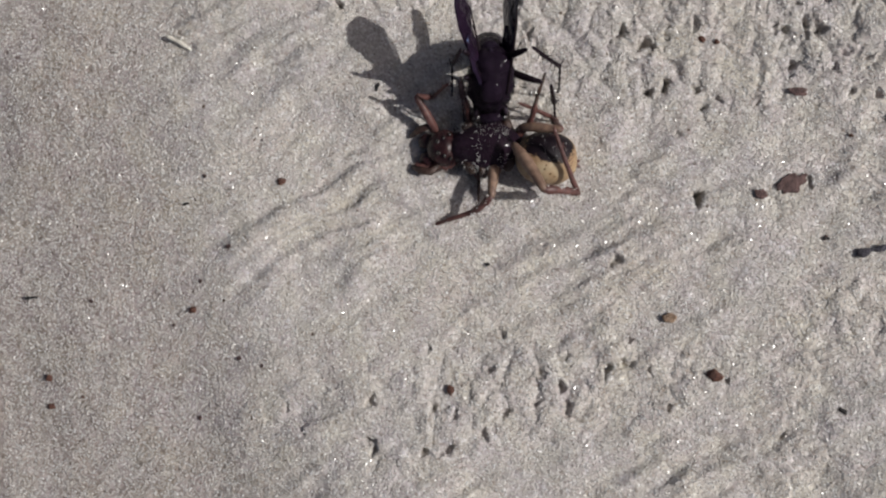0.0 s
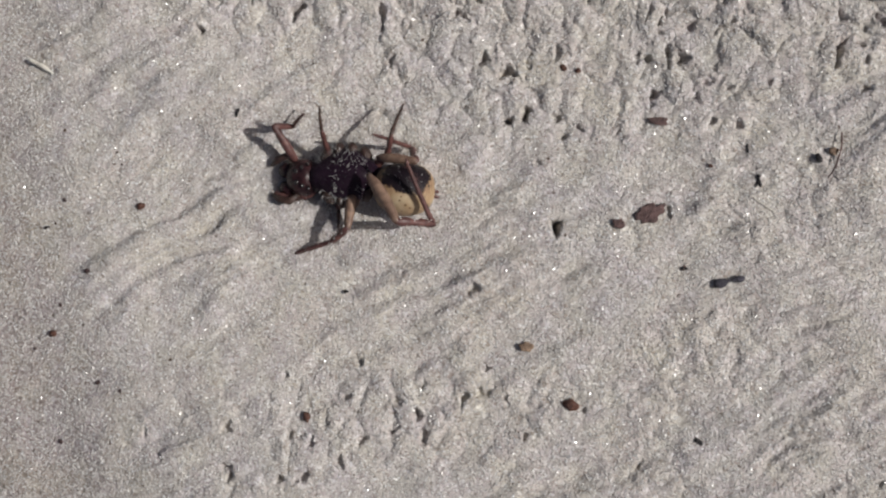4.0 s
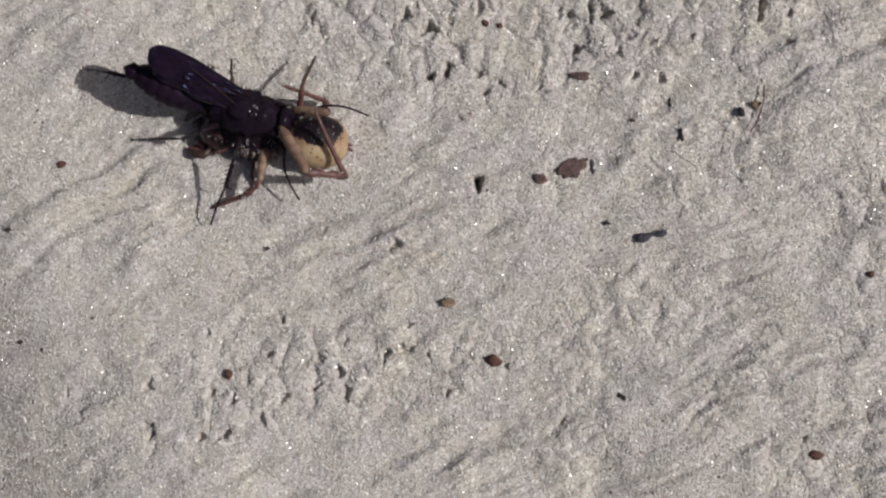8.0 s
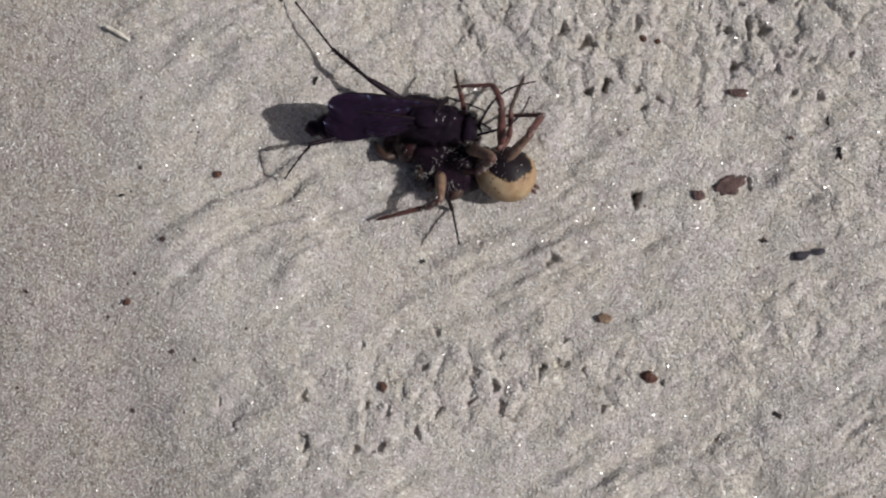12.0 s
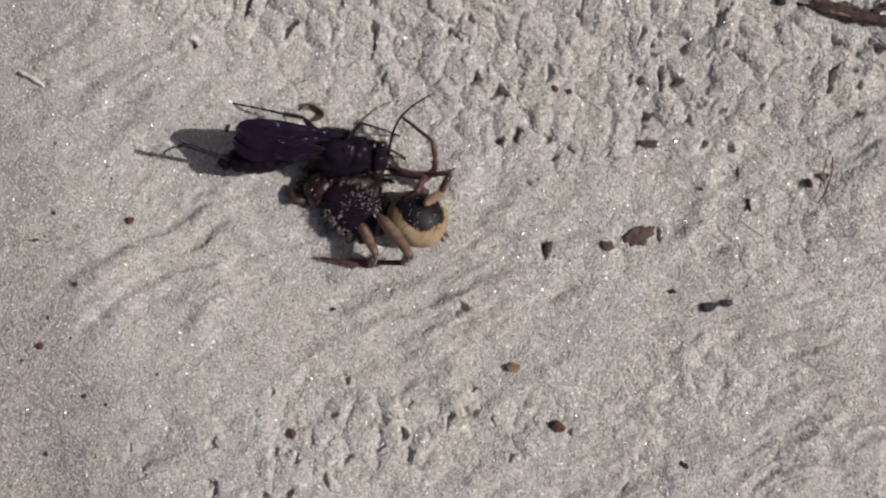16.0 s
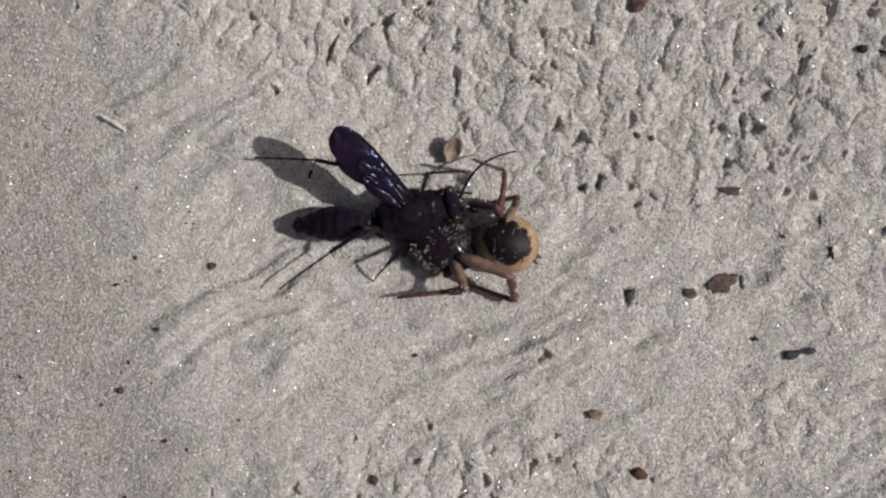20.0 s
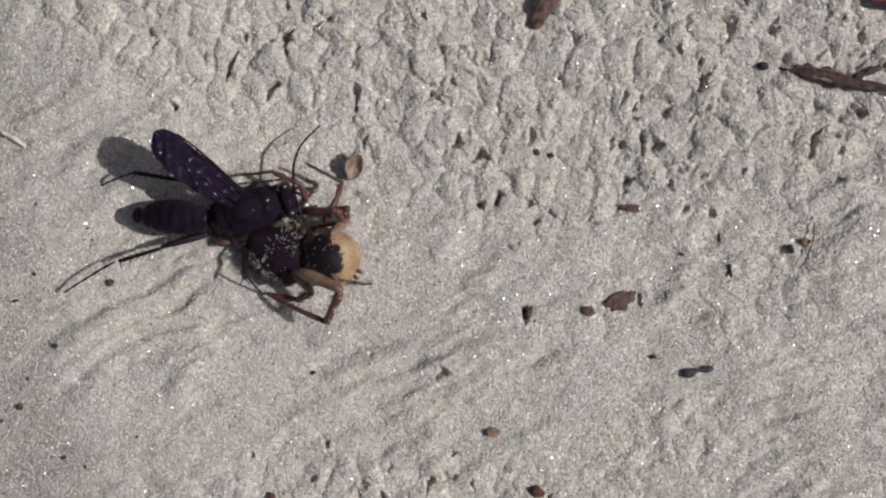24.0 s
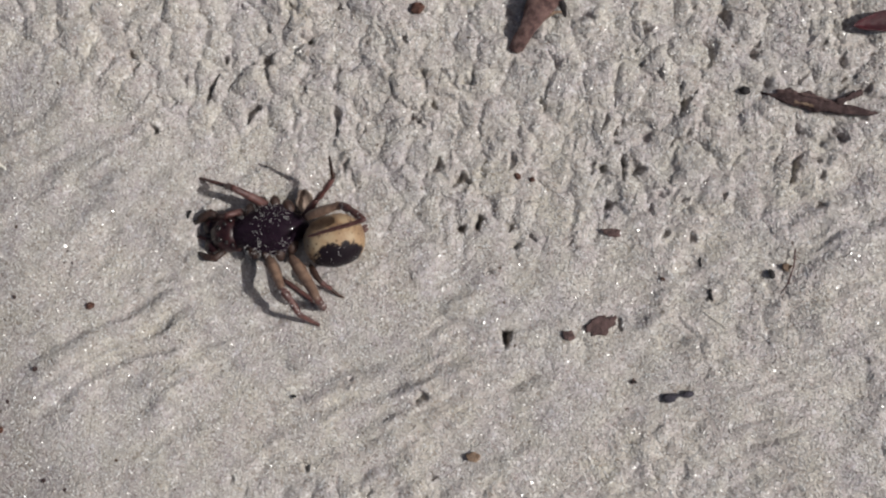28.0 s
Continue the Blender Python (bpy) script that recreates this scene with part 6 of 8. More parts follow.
    joints = [
        (0, 0.06, 1.37, -0.97, -0.18, 3.89, 1.11, 2.07, 4.26, 0.07, 4.83, 4.54, -1.51),
        (0.034, 0.06, 1.37, -0.97, -0.18, 3.89, 1.11, 2.07, 4.26, 0.07, 4.83, 4.54, -1.51),
        (0.1, 0, 0.8, -1, 0.32, 0.39, 1.45, 0.85, 1.77, -0.57, 3.4, 1.6, -2.5),
        (0.2, 0, 0.8, -1, 0.32, 0.39, 1.45, 0.85, 1.77, -0.57, 3.4, 1.6, -2.5),
        (0.3, 0, 0.8, -1, -0.94, 3.11, -0.86, -1.45, 3.06, -3.3, -4.6, 2.8, -3.8),
        (0.45, 0, 0.8, -1, -0.94, 3.11, -0.86, -1.45, 3.06, -3.3, -4.6, 2.8, -3.8),
        (0.7, 0, 0.8, -1, 0.32, 0.39, 1.45, 0.85, 1.77, -0.57, 3.4, 1.6, -2.5),
        (2.5, 0, 0.8, -1, 0.32, 0.39, 1.45, 0.85, 1.77, -0.57, 3.4, 1.6, -2.5),
        (4.3, 0, 0.8, -1, 0.32, 0.39, 1.45, 0.85, 1.77, -0.57, 3.4, 1.6, -2.5),
        (4.5, 0, 0.8, -1, -0.94, 3.11, -0.86, -1.45, 3.06, -3.3, -4.6, 2.8, -3.8),
        (4.9, 0, 0.8, -1, -0.94, 3.11, -0.86, -1.45, 3.06, -3.3, -4.6, 2.8, -3.8),
        (5.2, 0, 0.8, -1, 0.32, 0.39, 1.45, 0.85, 1.77, -0.57, 3.4, 1.6, -2.5),
        (5.5, 0, 0.8, -1, 0.32, 0.39, 1.45, 0.85, 1.77, -0.57, 3.4, 1.6, -2.5),
        (6, 0, 0.8, -1, 1.38, 0.58, 1.75, 2.05, 1.9, -0.27, 4.57, 1.47, -2.2),
        (6.5, 0, 0.8, -1, 0.32, 0.39, 1.45, 0.85, 1.77, -0.57, 3.4, 1.6, -2.5),
        (7, 0, 0.8, -1, 1.1, 0.37, 1.75, 1.56, 1.77, -0.27, 4.11, 1.73, -2.2),
        (7.5, 0, 0.8, -1, 0.32, 0.39, 1.45, 0.85, 1.77, -0.57, 3.4, 1.6, -2.5),
        (8, 0, 0.8, -1, 0.83, -0.25, 1.75, 1.25, 1.17, -0.27, 3.81, 1.21, -2.2),
        (8.5, 0, 0.8, -1, 0.32, 0.39, 1.45, 0.85, 1.77, -0.57, 3.4, 1.6, -2.5),
        (9, 0, 0.8, -1, 1.35, 0.54, 1.75, 1.9, 1.91, -0.27, 4.45, 1.69, -2.2),
        (9.5, 0, 0.8, -1, 0.32, 0.39, 1.45, 0.85, 1.77, -0.57, 3.4, 1.6, -2.5),
        (10, 0, 0.8, -1, 2.07, 1.59, 1.31, 2.78, 2.52, -0.9, 3.29, 3.45, 2.12),
        (10.5, 0, 0.8, -1, 0.32, 0.39, 1.45, 0.85, 1.77, -0.57, 3.4, 1.6, -2.5),
        (11, 0, 0.8, -1, 1.06, 1.68, 1.7, 1.76, 2.7, -0.48, 2.54, 2.94, -3.2),
        (11.5, 0, 0.8, -1, 0.32, 0.39, 1.45, 0.85, 1.77, -0.57, 3.4, 1.6, -2.5),
        (12, 0, 0.8, -1, 0.53, 0.44, 1.75, 0.98, 1.85, -0.27, 3.54, 1.81, -2.2),
        (12.5, 0, 0.8, -1, 0.32, 0.39, 1.45, 0.85, 1.77, -0.57, 3.4, 1.6, -2.5),
        (13, 0, 0.8, -1, 0.97, 1.82, 1.6, 1.6, 2.37, -0.76, 2.75, 2.8, 2.2),
        (13.5, 0, 0.8, -1, 0.32, 0.39, 1.45, 0.85, 1.77, -0.57, 3.4, 1.6, -2.5),
        (15.5, 0, 0.8, -1, 0.32, 0.39, 1.45, 0.85, 1.77, -0.57, 3.4, 1.6, -2.5),
        (16, 0, 0.8, -1, 0.67, 0.86, 1.75, 1.22, 2.24, -0.27, 3.76, 2.03, -2.2),
        (16.5, 0, 0.8, -1, 0.32, 0.39, 1.45, 0.85, 1.77, -0.57, 3.4, 1.6, -2.5),
        (17, 0, 0.8, -1, 0.73, 0.82, 1.75, 1.36, 2.16, -0.27, 3.89, 1.8, -2.2),
        (17.5, 0, 0.8, -1, 0.32, 0.39, 1.45, 0.85, 1.77, -0.57, 3.4, 1.6, -2.5),
        (18, 0, 0.8, -1, -0.98, 2.24, 1.42, -2.45, 3.1, -0.41, -4.08, 3.72, -3.09),
        (18.5, 0, 0.8, -1, 0.32, 0.39, 1.45, 0.85, 1.77, -0.57, 3.4, 1.6, -2.5),
        (19, 0, 0.8, -1, 0.43, 0.79, 1.75, 0.93, 2.18, -0.27, 3.48, 2.05, -2.2),
        (19.5, 0, 0.8, -1, 0.32, 0.39, 1.45, 0.85, 1.77, -0.57, 3.4, 1.6, -2.5),
        (20, 0, 0.8, -1, 1.12, 1.13, 1.75, 1.73, 2.47, -0.27, 4.27, 2.15, -2.2),
        (20.5, 0, 0.8, -1, 0.32, 0.39, 1.45, 0.85, 1.77, -0.57, 3.4, 1.6, -2.5),
        (21, 0, 0.8, -1, 3.04, 0.09, 1.75, 3.83, 1.34, -0.27, 6.3, 0.67, -2.2),
        (21.5, 0, 0.8, -1, 0.32, 0.39, 1.45, 0.85, 1.77, -0.57, 3.4, 1.6, -2.5),
        (22, 0, 0.8, -1, 0.96, 0.64, 1.75, 1.29, 2.09, -0.27, 3.84, 2.28, -2.2),
        (22.5, 0, 0.8, -1, 0.32, 0.39, 1.45, 0.85, 1.77, -0.57, 3.4, 1.6, -2.5),
        (24.5, 0, 0.8, -1, 0.32, 0.39, 1.45, 0.85, 1.77, -0.57, 3.4, 1.6, -2.5),
        (25, 0, 0.8, -1, 0.5, 0.6, 1.75, 1.06, 1.97, -0.27, 3.6, 1.76, -2.2),
        (25.5, 0, 0.8, -1, 0.32, 0.39, 1.45, 0.85, 1.77, -0.57, 3.4, 1.6, -2.5),
        (26, 0, 0.8, -1, 0.47, 0.47, 1.75, 0.96, 1.87, -0.27, 3.51, 1.77, -2.2),
        (26.5, 0, 0.8, -1, 0.32, 0.39, 1.45, 0.85, 1.77, -0.57, 3.4, 1.6, -2.5),
        (26.7, 0, 0.8, -1, -0.94, 3.11, -0.86, -1.45, 3.06, -3.3, -4.6, 2.8, -3.8),
        (26.8, 0, 0.8, -1, -0.94, 3.11, -0.86, -1.45, 3.06, -3.3, -4.6, 2.8, -3.8),
        (26.9, 0, 0.8, -1, -0.94, 3.11, -0.86, -1.45, 3.06, -3.3, -4.6, 2.8, -3.8),
        (26.922, 0, 0.8, -1, -0.94, 3.11, -0.86, -1.45, 3.06, -3.3, -4.6, 2.8, -3.8),
        (26.945, 0, 0.8, -1, -0.94, 3.11, -0.86, -1.45, 3.06, -3.3, -4.6, 2.8, -3.8),
        (26.967, 0, 0.8, -1, -0.94, 3.11, -0.86, -1.45, 3.06, -3.3, -4.6, 2.8, -3.8),
        (27, 0, 0.8, -1, -0.94, 3.11, -0.86, -1.45, 3.06, -3.3, -4.6, 2.8, -3.8),
        (27.034, 0, 0.8, -1, -0.94, 3.11, -0.86, -1.45, 3.06, -3.3, -4.6, 2.8, -3.8),
        (27.1, 0, 0.8, -1, -0.94, 3.11, -0.86, -1.45, 3.06, -3.3, -4.6, 2.8, -3.8),
        (27.3, 0, 0.8, -1, -0.94, 3.11, -0.86, -1.45, 3.06, -3.3, -4.6, 2.8, -3.8),
        (27.5, 0, 0.8, -1, 0.32, 0.39, 1.45, 0.85, 1.77, -0.57, 3.4, 1.6, -2.5),
        (28, 0, 0.8, -1, 0.32, 0.39, 1.45, 0.85, 1.77, -0.57, 3.4, 1.6, -2.5),
    ]
    limb(wasp_parts["mid_leg_left"], joints)
    joints = [
        (0, 0, -0.8, -1, -1.44, -2.09, 1.99, 0.8, -1.89, 0.9, 3.69, -1.76, -0.46),
        (0.034, 0, -0.8, -1, -1.44, -2.09, 1.99, 0.8, -1.89, 0.9, 3.69, -1.76, -0.46),
        (0.1, 0, -0.8, -1, 0.32, -0.39, 1.45, 0.85, -1.77, -0.57, 3.4, -1.6, -2.5),
        (0.2, 0, -0.8, -1, 0.32, -0.39, 1.45, 0.85, -1.77, -0.57, 3.4, -1.6, -2.5),
        (0.3, 0, -0.8, -1, -0.94, -3.11, -0.86, -1.45, -3.06, -3.3, -4.6, -2.8, -3.8),
        (0.45, 0, -0.8, -1, -0.94, -3.11, -0.86, -1.45, -3.06, -3.3, -4.6, -2.8, -3.8),
        (0.7, 0, -0.8, -1, 0.32, -0.39, 1.45, 0.85, -1.77, -0.57, 3.4, -1.6, -2.5),
        (2.5, 0, -0.8, -1, 0.32, -0.39, 1.45, 0.85, -1.77, -0.57, 3.4, -1.6, -2.5),
        (4.3, 0, -0.8, -1, 0.32, -0.39, 1.45, 0.85, -1.77, -0.57, 3.4, -1.6, -2.5),
        (4.5, 0, -0.8, -1, -0.94, -3.11, -0.86, -1.45, -3.06, -3.3, -4.6, -2.8, -3.8),
        (4.9, 0, -0.8, -1, -0.94, -3.11, -0.86, -1.45, -3.06, -3.3, -4.6, -2.8, -3.8),
        (5.2, 0, -0.8, -1, 0.32, -0.39, 1.45, 0.85, -1.77, -0.57, 3.4, -1.6, -2.5),
        (5.5, 0, -0.8, -1, 0.32, -0.39, 1.45, 0.85, -1.77, -0.57, 3.4, -1.6, -2.5),
        (6, 0, -0.8, -1, 1.3, -0.19, 1.75, 1.69, -1.62, -0.27, 4.24, -1.71, -2.2),
        (6.5, 0, -0.8, -1, 0.32, -0.39, 1.45, 0.85, -1.77, -0.57, 3.4, -1.6, -2.5),
        (7, 0, -0.8, -1, 1.14, -0.41, 1.75, 1.74, -1.76, -0.27, 4.28, -1.46, -2.2),
        (7.5, 0, -0.8, -1, -0.43, -2.53, 0.75, -1.6, -3.82, 2.55, -2.31, -5.28, -0.22),
        (8, 0, -0.8, -1, 0.28, -3.14, 1.11, -0.16, -5.14, -0.32, -0.91, -7.74, -2.04),
        (8.5, 0, -0.8, -1, -0.45, -2.93, -2.23, -0.43, -4.29, -0.13, -0.33, -5.62, -3.04),
        (9, -0.08, -1.19, -1, 0.39, -3.43, -1.2, 0.46, -4.37, 1.12, 0.62, -5.4, -1.91),
        (9.5, 0.08, -1.31, -1, 0.46, -3.73, -1.5, 0.73, -5.03, 0.62, 1.34, -6.36, -2.23),
        (10, 0.31, -1.42, -1, 1.48, -3.23, -1.2, 2.23, -4.88, 0.52, 3.25, -6.72, -1.89),
        (10.5, 0, -0.8, -1, 1.3, -2.76, -1.85, 2.44, -4.59, -0.59, 3.72, -6.16, -3.07),
        (11, 0.14, -1.19, -1, 1.15, -3.02, -1.2, 2.27, -4.84, 0.1, 3.59, -6.37, -2.37),
        (11.5, 0, -0.8, -1, 0.03, -3.39, -1.5, 0.69, -4.83, 0.43, 1.28, -6.72, -2.08),
        (12, 0.55, -2, -1, 2.01, -4.11, -0.2, 2.85, -5.28, -2.24, 3.82, -7.56, -0.2),
        (12.5, 0.2, -2.05, -1, 0.58, -4.47, -1.5, 1.22, -5.95, 0.41, 1.95, -7.44, -2.33),
        (13, 0.17, -1.17, -1, 1.69, -3.45, -1.2, 2.53, -4.6, 0.85, 3.92, -5.95, -1.69),
        (13.5, 0, -0.8, -1, -1.3, -2.67, 0.03, -2.76, -4.64, -0.47, -4.35, -6.31, -2.69),
        (15.5, 0, -0.8, -1, 0.32, -0.39, 1.45, 0.85, -1.77, -0.57, 3.4, -1.6, -2.5),
        (16, 0, -0.8, -1, 0.66, 0.08, 1.75, 1.17, -1.3, -0.27, 3.72, -1.16, -2.2),
        (16.5, 0, -0.8, -1, 0.32, -0.39, 1.45, 0.85, -1.77, -0.57, 3.4, -1.6, -2.5),
        (17, 0, -0.8, -1, 0.67, 0.04, 1.75, 1.1, -1.37, -0.27, 3.66, -1.39, -2.2),
        (17.5, 0, -0.8, -1, 0.32, -0.39, 1.45, 0.85, -1.77, -0.57, 3.4, -1.6, -2.5),
        (18, 0, -0.8, -1, -1.59, -1.71, -2.24, -3.75, -2.86, -1.74, -6.58, -4.22, -2.38),
        (18.5, 0, -0.8, -1, 0.32, -0.39, 1.45, 0.85, -1.77, -0.57, 3.4, -1.6, -2.5),
        (19, 0, -0.8, -1, 0.44, 0.01, 1.75, 0.99, -1.36, -0.27, 3.54, -1.15, -2.2),
        (19.5, 0, -0.8, -1, 0.32, -0.39, 1.45, 0.85, -1.77, -0.57, 3.4, -1.6, -2.5),
        (20, 0, -0.8, -1, -0.68, -1.81, -1.75, -2.1, -2.75, 0.07, -3.65, -3.68, -2.57),
        (20.5, 0, -0.8, -1, 0.32, -0.39, 1.45, 0.85, -1.77, -0.57, 3.4, -1.6, -2.5),
        (21, -0.29, -1.27, -1, 0.42, -3.19, -0.2, 0.54, -5.08, -1.84, 0.52, -8.21, -2.47),
        (21.5, 0, -0.8, -1, 0.2, -3.33, -1.5, -0.02, -5.77, -1.99, 0.08, -8.9, -2.63),
        (22, -0.15, -1.85, -1, 0.83, -4.09, -1.2, 1.68, -6.38, -1.69, 2.75, -9.33, -2.33),
        (22.5, 0, -0.8, -1, 0.32, -0.39, 1.45, 0.85, -1.77, -0.57, 3.4, -1.6, -2.5),
        (24.5, 0, -0.8, -1, -1, -3.02, -1.59, -1.49, -4.68, 0.21, -1.35, -6.55, -2.38),
        (25, 0.29, -1.57, -1, 1.27, -3.66, -1.2, 1.51, -5.19, 0.77, 2.1, -6.54, -2.06),
        (25.5, 0, -0.8, -1, -1.7, -2.27, -2.08, -2.85, -4.44, -1.59, -4.03, -7.29, -2.45),
        (26, 0, -0.8, -1, 0.5, -0.31, 1.75, 1.07, -1.67, -0.27, 3.61, -1.42, -2.2),
        (26.5, 0, -0.8, -1, 0.32, -0.39, 1.45, 0.85, -1.77, -0.57, 3.4, -1.6, -2.5),
        (26.7, 0, -0.8, -1, -0.94, -3.11, -0.86, -1.45, -3.06, -3.3, -4.6, -2.8, -3.8),
        (26.8, 0, -0.8, -1, -0.94, -3.11, -0.86, -1.45, -3.06, -3.3, -4.6, -2.8, -3.8),
        (26.9, 0, -0.8, -1, -0.94, -3.11, -0.86, -1.45, -3.06, -3.3, -4.6, -2.8, -3.8),
        (26.922, 0, -0.8, -1, -0.94, -3.11, -0.86, -1.45, -3.06, -3.3, -4.6, -2.8, -3.8),
        (26.945, 0, -0.8, -1, -0.94, -3.11, -0.86, -1.45, -3.06, -3.3, -4.6, -2.8, -3.8),
        (26.967, 0, -0.8, -1, -0.94, -3.11, -0.86, -1.45, -3.06, -3.3, -4.6, -2.8, -3.8),
        (27, 0, -0.8, -1, -0.94, -3.11, -0.86, -1.45, -3.06, -3.3, -4.6, -2.8, -3.8),
        (27.034, 0, -0.8, -1, -0.94, -3.11, -0.86, -1.45, -3.06, -3.3, -4.6, -2.8, -3.8),
        (27.1, 0, -0.8, -1, -0.94, -3.11, -0.86, -1.45, -3.06, -3.3, -4.6, -2.8, -3.8),
        (27.3, 0, -0.8, -1, -0.94, -3.11, -0.86, -1.45, -3.06, -3.3, -4.6, -2.8, -3.8),
        (27.5, 0, -0.8, -1, 0.32, -0.39, 1.45, 0.85, -1.77, -0.57, 3.4, -1.6, -2.5),
        (28, 0, -0.8, -1, 0.32, -0.39, 1.45, 0.85, -1.77, -0.57, 3.4, -1.6, -2.5),
    ]
    limb(wasp_parts["mid_leg_right"], joints)
    joints = [
        (0, -1.2, 0.8, -0.9, -3.53, 2.61, 1.69, -1.22, 4.47, 0.51, 2.5, 4.72, -1.81),
        (0.034, -1.2, 0.8, -0.9, -3.53, 2.61, 1.69, -1.22, 4.47, 0.51, 2.5, 4.72, -1.81),
        (0.1, -1.2, 0.8, -0.9, -2.74, 1.19, 1.76, -4.44, 1.53, -0.93, -8.4, 1.9, -2.8),
        (0.2, -1.2, 0.8, -0.9, -2.74, 1.19, 1.76, -4.44, 1.53, -0.93, -8.4, 1.9, -2.8),
        (0.3, -1.2, 0.8, -0.9, -3.7, 2.18, 0.32, -3.67, 2.51, -2.87, -8, 2.2, -3.6),
        (0.45, -1.2, 0.8, -0.9, -3.7, 2.18, 0.32, -3.67, 2.51, -2.87, -8, 2.2, -3.6),
        (0.7, -1.2, 0.8, -0.9, -2.74, 1.19, 1.76, -4.44, 1.53, -0.93, -8.4, 1.9, -2.8),
        (2.5, -1.2, 0.8, -0.9, -2.74, 1.19, 1.76, -4.44, 1.53, -0.93, -8.4, 1.9, -2.8),
        (4.3, -1.2, 0.8, -0.9, -2.74, 1.19, 1.76, -4.44, 1.53, -0.93, -8.4, 1.9, -2.8),
        (4.5, -1.2, 0.8, -0.9, -3.7, 2.18, 0.32, -3.67, 2.51, -2.87, -8, 2.2, -3.6),
        (4.9, -1.2, 0.8, -0.9, -3.7, 2.18, 0.32, -3.67, 2.51, -2.87, -8, 2.2, -3.6),
        (5.2, -1.2, 0.8, -0.9, -2.74, 1.19, 1.76, -4.44, 1.53, -0.93, -8.4, 1.9, -2.8),
        (5.5, -1.2, 0.8, -0.9, -2.74, 1.19, 1.76, -4.44, 1.53, -0.93, -8.4, 1.9, -2.8),
        (6, -1.2, 0.8, -0.9, -1.24, 1.83, 2.19, -2.32, 2.66, 5.09, -3.86, 2.56, 0.97),
        (6.5, -1.2, 0.8, -0.9, -2.74, 1.19, 1.76, -4.44, 1.53, -0.93, -8.4, 1.9, -2.8),
        (7, -1.95, 1.04, -0.9, -4.14, 1.69, 0.02, -7.25, 2.04, -0.62, -11.55, 2.41, -1.5),
        (7.5, -1.2, 0.8, -0.9, -2.74, 1.19, 1.76, -4.44, 1.53, -0.93, -8.4, 1.9, -2.8),
        (8, -3.47, 1.26, -0.9, -6.03, 0.66, 0.02, -9.17, 0.6, 0.65, -11.92, 0.86, -2.77),
        (8.5, -1.2, 0.8, -0.9, -2.74, 1.19, 1.76, -4.44, 1.53, -0.93, -8.4, 1.9, -2.8),
        (9, -1.2, 0.8, -0.9, -2.55, 2.99, -1.22, -5.15, 3.68, 0.53, -9.02, 3.45, -1.56),
        (9.5, -1.2, 0.8, -0.9, -1.33, 1.24, 2.17, -3.07, 2.5, 4.54, -4.71, 2.88, 0.47),
        (10, -1.2, 0.8, -0.9, -2.07, 2.03, 2.06, -3.72, 2.56, -0.63, -7.61, 3.39, -2.5),
        (10.5, -2.56, 0.94, -0.9, -5.58, 1.26, -0.28, -8.46, 2.52, -0.92, -12.15, 4.75, -1.8),
        (11, -1.2, 0.8, -0.9, -3.35, 2.5, 0.67, -6.12, 3.8, -0.28, -9.59, 6.34, -1.2),
        (11.5, -1.2, 0.8, -0.9, -2.74, 1.19, 1.76, -4.44, 1.53, -0.93, -8.4, 1.9, -2.8),
        (12, -1.8, 1.04, -0.9, -4.51, 1.94, 0.02, -7.25, 3.45, -0.62, -10.57, 6.22, -1.5),
        (12.5, -1.56, 0.91, -0.9, -4.46, 1.8, -0.28, -7.37, 2.98, -0.92, -10.94, 5.4, -1.8),
        (13, -3.87, 1.17, -0.9, -5.92, 2.23, 0.02, -8.63, 3.81, -0.62, -12.23, 6.18, -1.5),
        (13.5, -1.2, 0.8, -0.9, -2.74, 1.19, 1.76, -4.44, 1.53, -0.93, -8.4, 1.9, -2.8),
        (15.5, -1.2, 0.8, -0.9, -2.74, 1.19, 1.76, -4.44, 1.53, -0.93, -8.4, 1.9, -2.8),
        (16, -1.2, 0.8, -0.9, -2.38, 1.7, 2.06, -4.08, 2.07, -0.63, -8.03, 2.49, -2.5),
        (16.5, -1.2, 0.8, -0.9, -2.74, 1.19, 1.76, -4.44, 1.53, -0.93, -8.4, 1.9, -2.8),
        (17, -1.2, 0.8, -0.9, -2.83, 2.69, 1.27, -4.3, 2.44, 4.09, -5.55, 1.99, -0.1),
        (17.5, -1.2, 0.8, -0.9, -3.45, 2.59, -2.07, -5.69, 4.78, -1.43, -8.14, 8.33, -2.31),
        (18, -1.2, 0.8, -0.9, -1.98, 3.32, 1.51, -4.6, 4.55, 2.87, -6.94, 4.35, -0.85),
        (18.5, -4.69, 0.22, -0.9, -7.69, -0.28, -1.52, -9.98, -0.15, 0.71, -13.51, 0.44, -1.85),
        (19, -1.2, 0.8, -0.9, -3.38, 1.38, 1.5, -5.05, 1.4, 4.23, -7.07, 2.15, 0.39),
        (19.5, -3.99, 0.93, -0.9, -7.03, 1.08, -1.52, -9.29, 1.24, 0.74, -12.85, 1.99, -1.73),
        (20, -1.2, 0.8, -0.9, -2.53, 3.7, 0.22, -5.33, 5.11, -0.42, -9.45, 6.38, -1.3),
        (20.5, -1.2, 0.8, -0.9, -2.74, 1.19, 1.76, -4.44, 1.53, -0.93, -8.4, 1.9, -2.8),
        (21, -4.93, 1.17, -0.9, -4.86, 2.78, 0.02, -7.84, 3.75, -0.62, -11.73, 5.63, -1.5),
        (21.5, -1.2, 0.8, -0.9, -2.74, 1.19, 1.76, -4.44, 1.53, -0.93, -8.4, 1.9, -2.8),
        (22, -1.57, 1.03, -0.9, -3.79, 2.24, -1.22, -6.27, 3.38, 0.45, -9.21, 4.08, -2.75),
